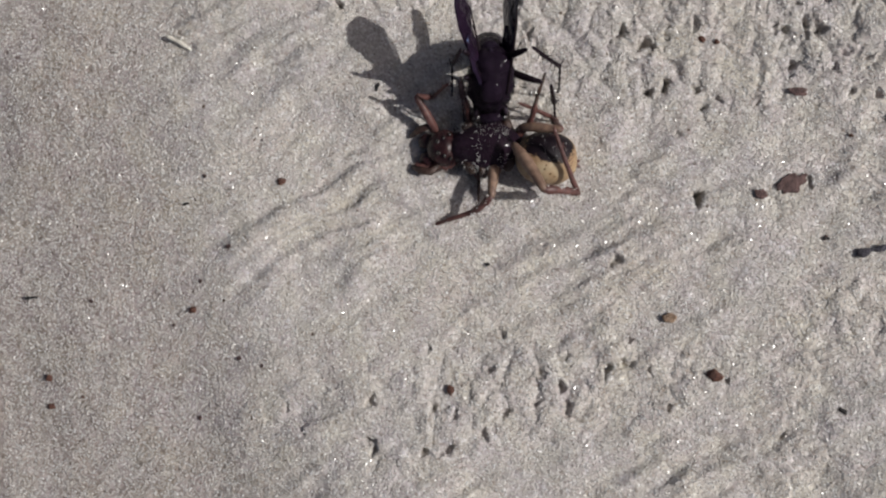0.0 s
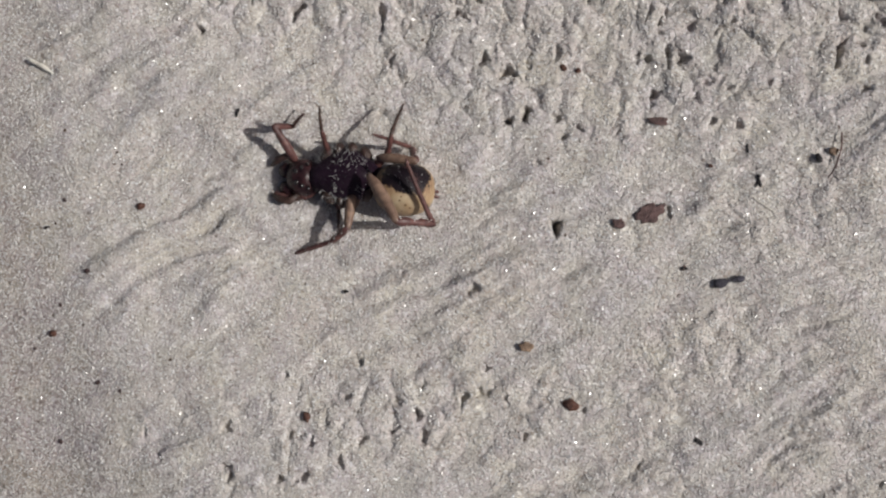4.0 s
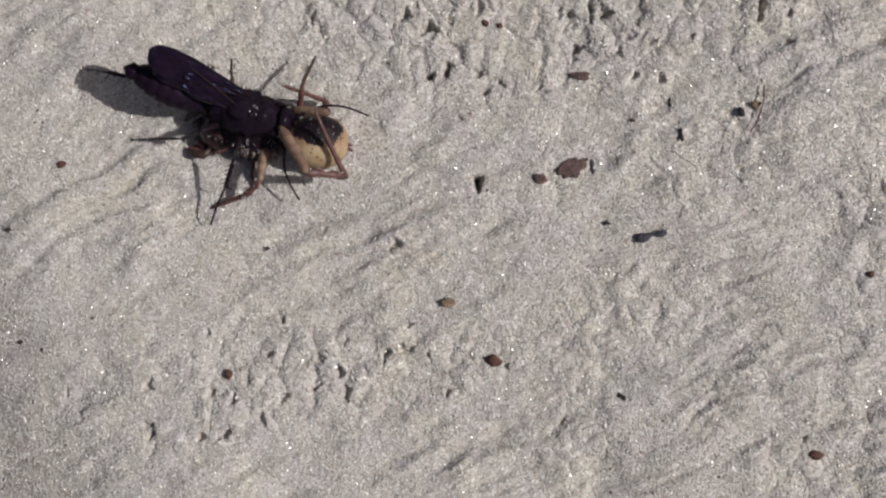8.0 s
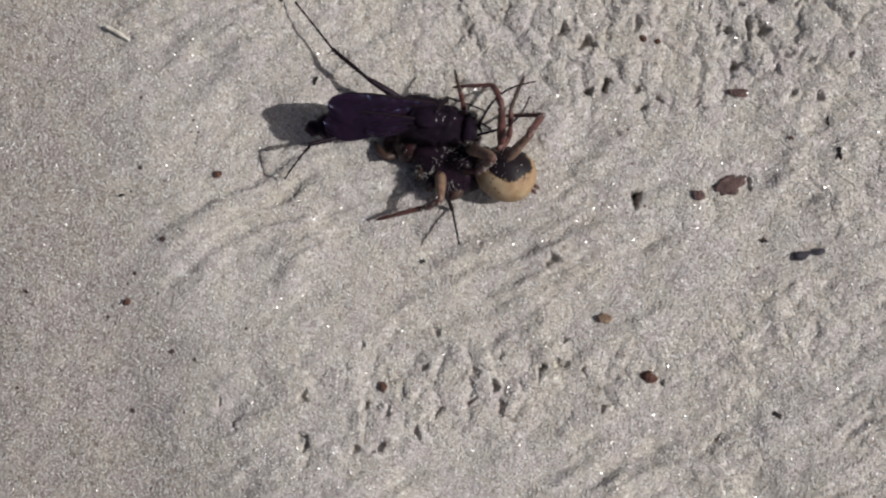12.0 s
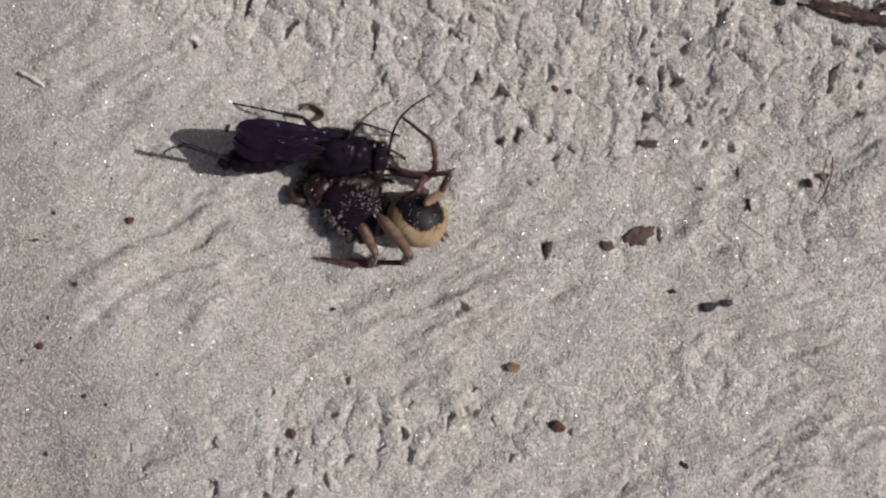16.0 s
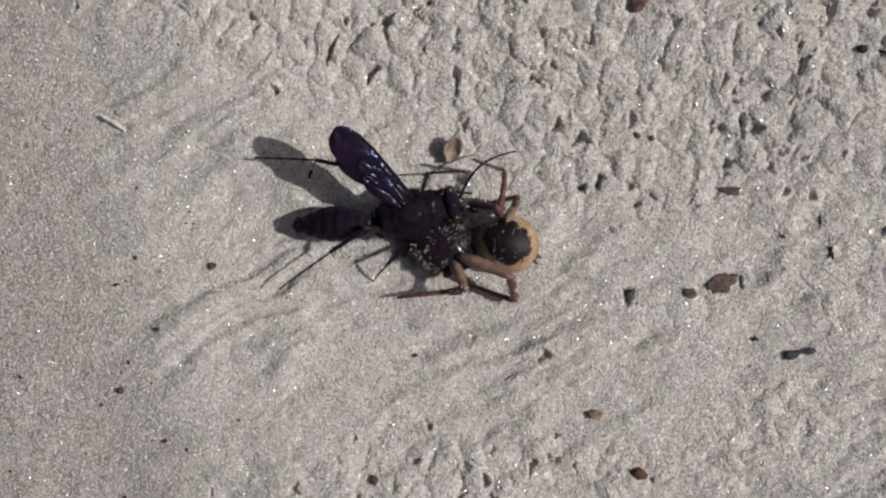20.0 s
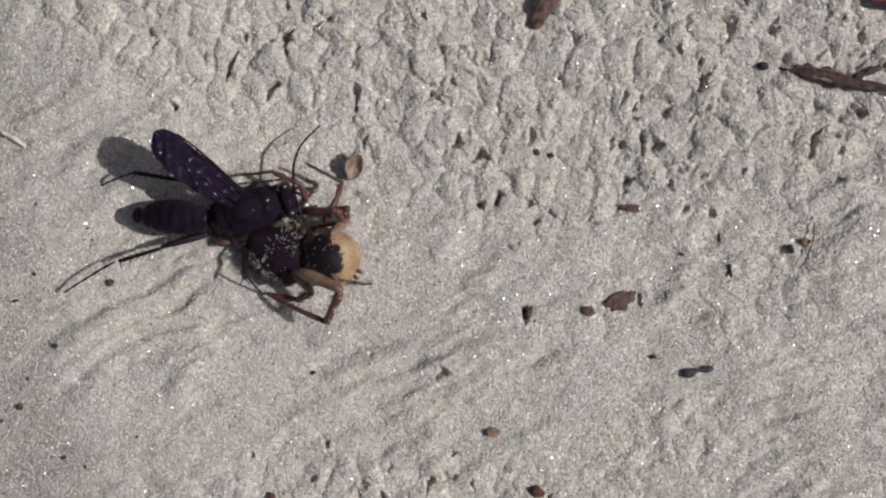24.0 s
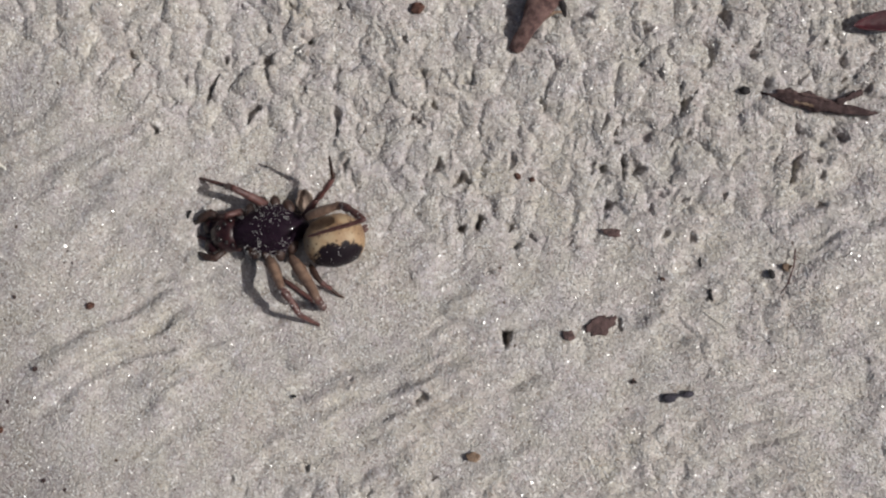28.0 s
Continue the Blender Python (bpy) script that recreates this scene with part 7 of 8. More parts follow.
        (22.5, -2.63, 1.57, -0.9, -5.3, 3.01, -1.52, -7.37, 4.03, 0.71, -9.58, 5.64, -2.74),
        (24.5, -1.2, 0.8, -0.9, -3.3, 3.18, -0.28, -6.14, 4.5, -0.92, -9.96, 4.34, -3.1),
        (25, -1.2, 0.8, -0.9, -2.97, 2.54, -2.48, -5.67, 4.12, -1.84, -9.92, 4.86, -2.72),
        (25.5, -1.2, 0.8, -0.9, -2.74, 1.19, 1.76, -4.44, 1.53, -0.93, -8.4, 1.9, -2.8),
        (26, -1.2, 0.8, -0.9, -2.61, 1.18, 2.06, -4.32, 1.46, -0.63, -8.29, 1.71, -2.5),
        (26.5, -2.02, 0.94, -0.9, -5.02, 1.43, -0.28, -8.14, 1.19, -0.92, -12.4, 0.5, -1.8),
        (26.7, -1.2, 0.8, -0.9, -3.7, 2.18, 0.32, -3.67, 2.51, -2.87, -8, 2.2, -3.6),
        (26.8, -1.2, 0.8, -0.9, -3.7, 2.18, 0.32, -3.67, 2.51, -2.87, -8, 2.2, -3.6),
        (26.9, -1.2, 0.8, -0.9, -3.7, 2.18, 0.32, -3.67, 2.51, -2.87, -8, 2.2, -3.6),
        (26.922, -1.2, 0.8, -0.9, -3.7, 2.18, 0.32, -3.67, 2.51, -2.87, -8, 2.2, -3.6),
        (26.945, -1.2, 0.8, -0.9, -3.7, 2.18, 0.32, -3.67, 2.51, -2.87, -8, 2.2, -3.6),
        (26.967, -1.2, 0.8, -0.9, -3.7, 2.18, 0.32, -3.67, 2.51, -2.87, -8, 2.2, -3.6),
        (27, -1.2, 0.8, -0.9, -3.7, 2.18, 0.32, -3.67, 2.51, -2.87, -8, 2.2, -3.6),
        (27.034, -1.2, 0.8, -0.9, -3.7, 2.18, 0.32, -3.67, 2.51, -2.87, -8, 2.2, -3.6),
        (27.1, -1.2, 0.8, -0.9, -3.7, 2.18, 0.32, -3.67, 2.51, -2.87, -8, 2.2, -3.6),
        (27.3, -1.2, 0.8, -0.9, -3.7, 2.18, 0.32, -3.67, 2.51, -2.87, -8, 2.2, -3.6),
        (27.5, -1.2, 0.8, -0.9, -2.74, 1.19, 1.76, -4.44, 1.53, -0.93, -8.4, 1.9, -2.8),
        (28, -1.2, 0.8, -0.9, -2.74, 1.19, 1.76, -4.44, 1.53, -0.93, -8.4, 1.9, -2.8),
    ]
    limb(wasp_parts["hind_leg_left"], joints)
    joints = [
        (0, -1.2, -0.8, -0.9, -3.64, -1.95, 1.84, -1.17, -2.5, -0.12, 2.74, -2.54, -2.12),
        (0.034, -1.2, -0.8, -0.9, -3.64, -1.95, 1.84, -1.17, -2.5, -0.12, 2.74, -2.54, -2.12),
        (0.1, -1.2, -0.8, -0.9, -2.74, -1.19, 1.76, -4.44, -1.53, -0.93, -8.4, -1.9, -2.8),
        (0.2, -1.2, -0.8, -0.9, -2.74, -1.19, 1.76, -4.44, -1.53, -0.93, -8.4, -1.9, -2.8),
        (0.3, -1.2, -0.8, -0.9, -3.7, -2.18, 0.32, -3.67, -2.51, -2.87, -8, -2.2, -3.6),
        (0.45, -1.2, -0.8, -0.9, -3.7, -2.18, 0.32, -3.67, -2.51, -2.87, -8, -2.2, -3.6),
        (0.7, -1.2, -0.8, -0.9, -2.74, -1.19, 1.76, -4.44, -1.53, -0.93, -8.4, -1.9, -2.8),
        (2.5, -1.2, -0.8, -0.9, -2.74, -1.19, 1.76, -4.44, -1.53, -0.93, -8.4, -1.9, -2.8),
        (4.3, -1.2, -0.8, -0.9, -2.74, -1.19, 1.76, -4.44, -1.53, -0.93, -8.4, -1.9, -2.8),
        (4.5, -1.2, -0.8, -0.9, -3.7, -2.18, 0.32, -3.67, -2.51, -2.87, -8, -2.2, -3.6),
        (4.9, -1.2, -0.8, -0.9, -3.7, -2.18, 0.32, -3.67, -2.51, -2.87, -8, -2.2, -3.6),
        (5.2, -1.2, -0.8, -0.9, -2.74, -1.19, 1.76, -4.44, -1.53, -0.93, -8.4, -1.9, -2.8),
        (5.5, -1.2, -0.8, -0.9, -1.18, -3.11, 1.17, -1.46, -5.77, 2.92, -1.1, -8.22, -0.72),
        (6, -3.12, -1.98, -0.9, -5.01, -2.74, 0.02, -7.76, -4.25, -0.62, -11.41, -6.56, -1.5),
        (6.5, -2.05, -1.67, -0.9, -4.18, -3.84, -1.52, -5.75, -5.72, 0.54, -6.45, -8.83, -2.49),
        (7, -1.2, -0.8, -0.9, -3, -1.01, 1.02, -4.79, -2.44, 3.26, -5.55, -3.69, -0.89),
        (7.5, -1.2, -0.8, -0.9, -2.82, -1.35, 1.69, -5.41, -1.02, -0.16, -7.82, -0.46, -3.5),
        (8, -1.2, -0.8, -0.9, -2.09, -2.07, 2.06, -3.75, -2.55, -0.63, -7.67, -3.23, -2.5),
        (8.5, -2.41, -1.19, -0.9, -5.3, -2.11, -0.28, -8.02, -3.67, -0.92, -10.31, -7.02, -2.61),
        (9, -3.08, -1.42, -0.9, -4.99, -2.1, 0.02, -8.02, -2.92, -0.62, -12.12, -4.23, -1.5),
        (9.5, -2.62, -1.6, -0.9, -5.26, -3.1, -0.28, -8.11, -4.41, -0.92, -11.91, -6.38, -1.93),
        (10, -1.64, -1.17, -0.9, -3.79, -2.12, -1.22, -5.59, -2.47, 1.41, -6.78, -1.87, -2.79),
        (10.5, -1.95, -1.18, -0.9, -4.66, -2.56, -0.28, -6.91, -3.43, -2.39, -10.72, -4.4, -0.43),
        (11, -1.69, -1.12, -0.9, -4, -2, 0.02, -6.4, -3.41, -1.57, -10.34, -5.15, -2.45),
        (11.5, -1.2, -0.8, -0.9, -4, -2.19, -1.52, -5.78, -3.42, 0.84, -7.9, -5.39, -2.47),
        (12, -1.95, -0.98, -0.9, -4.59, -1.9, 0.02, -7.01, -3.3, 1.55, -8.68, -5.67, -1.76),
        (12.5, -1.53, -0.93, -0.9, -4.35, -2.06, -0.28, -6.75, -3.42, -1.91, -9.54, -6.69, -2.83),
        (13, -2.07, -1.36, -0.9, -4.06, -2.57, 0.02, -6.54, -4.25, -1.1, -10, -6.83, -1.98),
        (13.5, -1.64, -1.06, -0.9, -4.26, -2.6, -0.28, -6.7, -4.57, -0.92, -9.26, -7.81, -2.43),
        (15.5, -2.2, -1.64, -0.9, -4.52, -3.6, -0.28, -6.13, -6.3, -0.92, -8.96, -9.54, -1.8),
        (16, -4.55, -1.53, -0.9, -7.21, -1.59, 0.02, -9.85, -1.24, 1.79, -12.03, -1.69, -2.01),
        (16.5, -1.96, -1.74, -0.9, -3.87, -4.1, -0.28, -4.61, -6.34, -2.45, -5.49, -10.56, -1.57),
        (17, -2.36, -1.29, -0.9, -4.95, -1.64, 0.02, -7.2, -1.69, 2.29, -8.39, -2.06, -1.93),
        (17.5, -1.49, -1.09, -0.9, -3.66, -3.22, -0.28, -5.54, -5.73, -0.92, -8.03, -9.25, -1.8),
        (18, -1.2, -0.8, -0.9, -4.51, -1.28, 0.02, -5.97, -4.05, 0.65, -7.42, -5.92, -3.06),
        (18.5, -1.2, -0.8, -0.9, -3.34, -1.51, 1.23, -5.2, -3.55, -0.39, -8.22, -5.92, -2.54),
        (19, -1.2, -0.8, -0.9, -2.65, -1.04, 2, -5.76, -1.43, 1.36, -10.08, -1.55, 0.49),
        (19.5, -1.2, -0.8, -0.9, -3.76, -1.26, 0.79, -6.4, -2.84, -0.08, -9.32, -4.46, -2.96),
        (20, -1.2, -0.8, -0.9, -3.02, -0.28, 1.14, -5.8, -1.16, -0.17, -9.82, -2.73, -1.04),
        (20.5, -2.76, 0.36, -0.9, -5.19, 2.17, -1.52, -7.6, 2.36, 0.58, -10.69, 0.67, -2.06),
        (21, -2.86, -0.85, -0.9, -3.32, 0, 0.02, -6.03, -1.14, -1.24, -9.47, -3.75, -2.12),
        (21.5, -1.96, -1.16, -0.9, -4.71, -2.47, -1.52, -6.22, -4.08, 0.8, -7.87, -5.74, -2.93),
        (22, -2.13, -1.12, -0.9, -3.97, -2.57, 0.02, -5.86, -4, -2.13, -7.34, -8.05, -1.25),
        (22.5, -1.2, -0.8, -0.9, -3.96, -2.53, -0.28, -7.01, -3.27, -0.92, -10.45, -4.98, -3.07),
        (24.5, -3.52, -0.73, -0.9, -6.56, -0.65, -0.28, -9.69, -0.69, -0.92, -13.87, -1.75, -1.8),
        (25, -1.2, -0.8, -0.9, -3.37, -2.28, 0.51, -5.66, -4.42, 1.15, -7.69, -6.48, -2.17),
        (25.5, -1.2, -0.8, -0.9, -2.74, -1.19, 1.76, -4.44, -1.53, -0.93, -8.4, -1.9, -2.8),
        (26, -1.2, -0.8, -0.9, -3.37, -3.12, 0.02, -5.75, -5.15, -0.62, -8.86, -7.55, -2.62),
        (26.5, -1.2, -0.8, -0.9, -2.86, -2.07, 1.39, -5.67, -3.28, 0.48, -9.67, -4.18, -1.14),
        (26.7, -1.2, -0.8, -0.9, -3.7, -2.18, 0.32, -3.67, -2.51, -2.87, -8, -2.2, -3.6),
        (26.8, -1.2, -0.8, -0.9, -3.7, -2.18, 0.32, -3.67, -2.51, -2.87, -8, -2.2, -3.6),
        (26.9, -1.2, -0.8, -0.9, -3.7, -2.18, 0.32, -3.67, -2.51, -2.87, -8, -2.2, -3.6),
        (26.922, -1.2, -0.8, -0.9, -3.7, -2.18, 0.32, -3.67, -2.51, -2.87, -8, -2.2, -3.6),
        (26.945, -1.2, -0.8, -0.9, -3.7, -2.18, 0.32, -3.67, -2.51, -2.87, -8, -2.2, -3.6),
        (26.967, -1.2, -0.8, -0.9, -3.7, -2.18, 0.32, -3.67, -2.51, -2.87, -8, -2.2, -3.6),
        (27, -1.2, -0.8, -0.9, -3.7, -2.18, 0.32, -3.67, -2.51, -2.87, -8, -2.2, -3.6),
        (27.034, -1.2, -0.8, -0.9, -3.7, -2.18, 0.32, -3.67, -2.51, -2.87, -8, -2.2, -3.6),
        (27.1, -1.2, -0.8, -0.9, -3.7, -2.18, 0.32, -3.67, -2.51, -2.87, -8, -2.2, -3.6),
        (27.3, -1.2, -0.8, -0.9, -3.7, -2.18, 0.32, -3.67, -2.51, -2.87, -8, -2.2, -3.6),
        (27.5, -1.2, -0.8, -0.9, -2.74, -1.19, 1.76, -4.44, -1.53, -0.93, -8.4, -1.9, -2.8),
        (28, -1.2, -0.8, -0.9, -2.74, -1.19, 1.76, -4.44, -1.53, -0.93, -8.4, -1.9, -2.8),
    ]
    limb(wasp_parts["hind_leg_right"], joints)
    # spider
    path = [
        (0, 2.88, 6.99, 1.15, 183.1, 0, 0),
        (7, 3.01, 6.75, 1.15, 183.1, 0, 0),
        (8, 2.52, 6.97, 1.15, 183.1, 0, 0),
        (8.5, 5.88, 5.81, 1.15, 166.45, 0, 0),
        (9, 5.02, 4.9, 1.15, 149.8, 0, 0),
        (9.5, 4.7, 4.72, 1.15, 149.9, 0, 0),
        (10, 4.53, 5.21, 1.15, 150, 0, 0),
        (10.5, 4.67, 5.49, 1.15, 150.2, 0, 0),
        (11, 4.65, 5.6, 1.15, 150.4, 0, 0),
        (11.5, 4.46, 5.47, 1.15, 150.45, 0, 0),
        (12, 4.56, 5.54, 1.15, 150.5, 0, 0),
        (12.5, 4.46, 5.25, 1.15, 150.55, 0, 0),
        (13, 4.76, 5.3, 1.15, 150.6, 0, 0),
        (16, 4.53, 5.87, 1.15, 151.1, 0, 0),
        (16.5, 3.97, 6.04, 1.15, 151.05, 0, 0),
        (17, 4.02, 6.47, 1.15, 151, 0, 0),
        (17.5, 5.08, 7.44, 1.15, 151, 0, 0),
        (18, 4.69, 7.21, 1.15, 151, 0, 0),
        (18.5, 6.86, 7.8, 1.15, 150.95, 0, 0),
        (19, 5.21, 7.26, 1.15, 150.9, 0, 0),
        (19.5, 5.96, 7.46, 1.15, 151.05, 0, 0),
        (20, 4.6, 6.76, 1.15, 151.2, 0, 0),
        (20.5, 4.75, 6.94, 1.15, 151.25, 0, 0),
        (21, 4.46, 6.85, 1.15, 151.3, 0, 0),
        (21.5, 1.44, 5.71, 1.15, 151.3, 0, 0),
        (22, 2.29, 7.63, 1.15, 151.3, 0, 0),
        (25, -0.77, 6.67, 1.15, 151.4, 0, 0),
        (25.5, -1.3, 6.42, 1.15, 169.65, 0, 0),
        (26, 0.85, 10.12, 1.15, 187.9, 0, 0),
        (26.6, 1.11, 10.25, 1.15, 187.9, 0, 0),
        (28, 1.11, 10.25, 1.15, 187.9, 0, 0),
    ]
    walk(spider, [(t, pose(x * MM, y * MM, z * MM, r, p, h)) for t, x, y, z, h, p, r in path])
    # abdomen: seconds, place, then the way its dark patch faces
    faces = [
        (0, -4.26, 1.16, 0.6, -0.14, -0.58, 0.8),
        (7, -4.26, 1.16, 0.6, -0.14, -0.58, 0.8),
        (8, -4.26, 1.16, 0.6, -0.14, -0.58, 0.8),
        (9, -4, -1.6, 0.6, 0.28, -0.46, 0.84),
        (10, -4.11, -1.47, 0.6, 0.3, -0.78, 0.54),
        (11, -3.98, -1.39, 0.6, 0.15, -0.67, 0.72),
        (12, -3.98, -1.47, 0.6, 0.25, -0.49, 0.84),
        (13, -3.95, -1.59, 0.6, 0.15, -0.73, 0.66),
        (16, -4.17, -1.51, 0.6, 0.05, -0.48, 0.88),
        (17, -4.73, -2.19, 0.6, 0.08, -0.35, 0.93),
        (18, -4.33, -1.48, 0.6, 0.29, -0.06, 0.96),
        (19, -3.81, -1.4, 0.6, 0.36, 0.05, 0.93),
        (20, -4.17, -2.33, 0.6, 0.13, 0.06, 0.99),
        (21, -3.84, -1.81, 0.6, -0.02, -0.02, 1),
        (22, -3.16, -1.15, 0.6, 0.41, 0.2, 0.89),
        (25, -3.87, -1.5, 0.6, 0.15, 0.32, 0.93),
        (26, -4.64, 1.25, 0.6, -0.16, 0.85, 0.5),
        (26.6, -4.64, 1.25, 0.6, -0.16, 0.85, 0.5),
        (28, -4.64, 1.25, 0.6, -0.16, 0.85, 0.5),
    ]
    walk(spider_parts["abdomen"], [(t, faced(place[:3], place[3:])) for t, *place in faces])
    joints = [
        (0, 3.02, -1.04, -0.25, 4.28, -3.4, 1.31, 3.16, -3.51, 0.04, 2.12, -3.92, 2.72),
        (7, 3.02, -1.04, -0.25, 4.28, -3.4, 1.31, 3.16, -3.51, 0.04, 2.12, -3.92, 2.72),
        (8, 3.02, -1.04, -0.25, 4.28, -3.4, 1.31, 3.16, -3.51, 0.04, 2.12, -3.92, 2.72),
        (9, -0.43, -1.98, 0.35, -1.85, -3.72, 2.49, -0.71, -3.2, 1.34, 1.29, -3.26, -0.75),
        (10, -1.12, -2.63, 0.25, -3.67, -4.34, 0.71, -2.62, -4.59, 2.03, -0.01, -4.15, 0.85),
        (11, -0.13, -2.41, 0.15, -1.94, -4.57, 1.43, -0.62, -4, 2.34, 1.16, -3.2, 0.18),
        (12, -2.77, -2.78, 2, -1.56, -4.76, 4.06, -0.4, -5.76, 3.31, 1.91, -4.48, 2.12),
        (13, -0.44, -3.04, 0.15, -1.37, -4.88, 2.47, -2.26, -4.83, 1.02, -4.5, -5.24, 2.83),
        (16, -0.87, -3.49, 0.45, -3.35, -4.08, 2.22, -3.43, -2.94, 3.47, -2.47, -1.99, 0.91),
        (17, -1.03, -3.58, 0.45, -3.19, -4.9, 2.25, -3.79, -4.16, 0.84, -2.83, -2.84, 3.24),
        (18, -0.49, -2.92, 0.45, -3.51, -3.17, 1.09, -3.2, -1.96, 2.25, -1.76, -0.71, 0.06),
        (19, -0.09, -2.86, 0.45, -2.43, -4.1, 2.05, -2.68, -3.27, 0.59, -0.84, -1.82, -1.11),
        (20, -0.51, -3.3, 0.45, -2.28, -3.81, 2.94, -3.09, -3.46, 1.48, -1.34, -1.55, 0.17),
        (21, 0.3, -3.04, 0.45, -1.67, -4.61, 2.26, -2.76, -4.02, 1.1, -0.95, -2.23, -0.29),
        (22, -0.07, -2.99, 0.45, -2.12, -4.14, 2.47, -2.79, -3.86, 0.93, -0.44, -2.41, 0.05),
        (25, -0.06, -3.04, 0.45, -2.35, -4.35, 2.09, -2.87, -3.68, 0.61, -1.04, -2.05, -0.95),
        (26, -0.54, -1.45, 0.05, 1.51, -2.81, 1.94, 2.32, -3.2, 0.5, 4.47, -4.14, -1.2),
        (26.6, -0.54, -1.45, 0.05, 1.51, -2.81, 1.94, 2.32, -3.2, 0.5, 4.47, -4.14, -1.2),
        (28, -0.54, -1.45, 0.05, 1.51, -2.81, 1.94, 2.32, -3.2, 0.5, 4.47, -4.14, -1.2),
    ]
    limb(spider_parts["leg"][0], joints)
    joints = [
        (0, 0.65, -0.2, -0.15, 0.82, -1.77, 0.5, 0.99, -2.84, 2.18, 1.21, -4.66, 0.97),
        (7, 0.65, -0.2, -0.15, 0.82, -1.77, 0.5, 0.99, -2.84, 2.18, 1.21, -4.66, 0.97),
        (8, 0.65, -0.2, -0.15, 0.82, -1.77, 0.5, 0.99, -2.84, 2.18, 1.21, -4.66, 0.97),
        (9, 0.61, -0.66, 0.05, 2.12, -1.1, 0.69, 3.21, -2.18, 1.98, 3.02, -4.03, 0.8),
        (10, -0.74, -1.76, 0.05, -0.23, -3.17, 0.86, 0.6, -4.29, 2.29, 1.85, -5.73, 1.2),
        (11, -0.71, -2.19, 0.05, -0.1, -3.45, 1.02, 0.67, -4, 2.78, 1.88, -5.22, 1.4),
        (12, -0.03, -2.59, 0.05, 0.56, -3.72, 1.18, 1.3, -4.38, 2.92, 2.43, -5.62, 1.49),
        (13, -0.4, -2.72, 0.05, 0.49, -4.13, 0.39, 1.07, -4.57, 2.25, 2.24, -6.04, 1.12),
        (16, 0.16, -1.39, -0.15, 0.2, -2.66, 0.99, -0.73, -2.71, -0.78, -1.68, -2.86, 1.2),
        (17, -0.34, -1.69, -0.15, -0.22, -2.68, 1.22, -1.09, -2.73, -0.58, -2.16, -2.89, 1.34),
        (18, -0.11, -1.96, -0.15, -0.15, -2.6, 1.42, -0.84, -2.55, -0.45, -1.82, -2.61, 1.51),
        (19, 0.49, -1.6, -0.15, 0.44, -2.25, 1.42, -0.25, -2.2, -0.46, -1.14, -2.46, 1.54),
        (20, 0.54, -2.06, -0.15, 0.38, -2.56, 1.47, -0.37, -2.77, -0.37, -1.3, -3.04, 1.61),
        (21, 0.45, -1.89, -0.15, 0.27, -2.4, 1.46, -0.32, -2.51, -0.44, -1.22, -2.77, 1.55),
        (22, -0.05, -3.89, 0.25, 0.62, -4.67, 1.6, 2.59, -4.5, 1.34, 4.33, -3.22, 0.91),
        (25, 0.32, -3.63, 0.25, 1.07, -4.47, 1.52, 3.04, -4.21, 1.29, 4.8, -2.99, 0.78),
        (26, 1.08, -1.38, -0.35, 2.32, -1.22, 0.81, 3.47, -1.14, -0.83, 5.62, -1.25, -1.28),
        (26.6, 1.08, -1.38, -0.35, 2.32, -1.22, 0.81, 3.47, -1.14, -0.83, 5.62, -1.25, -1.28),
        (28, 1.08, -1.38, -0.35, 2.32, -1.22, 0.81, 3.47, -1.14, -0.83, 5.62, -1.25, -1.28),
    ]
    limb(spider_parts["leg"][1], joints)
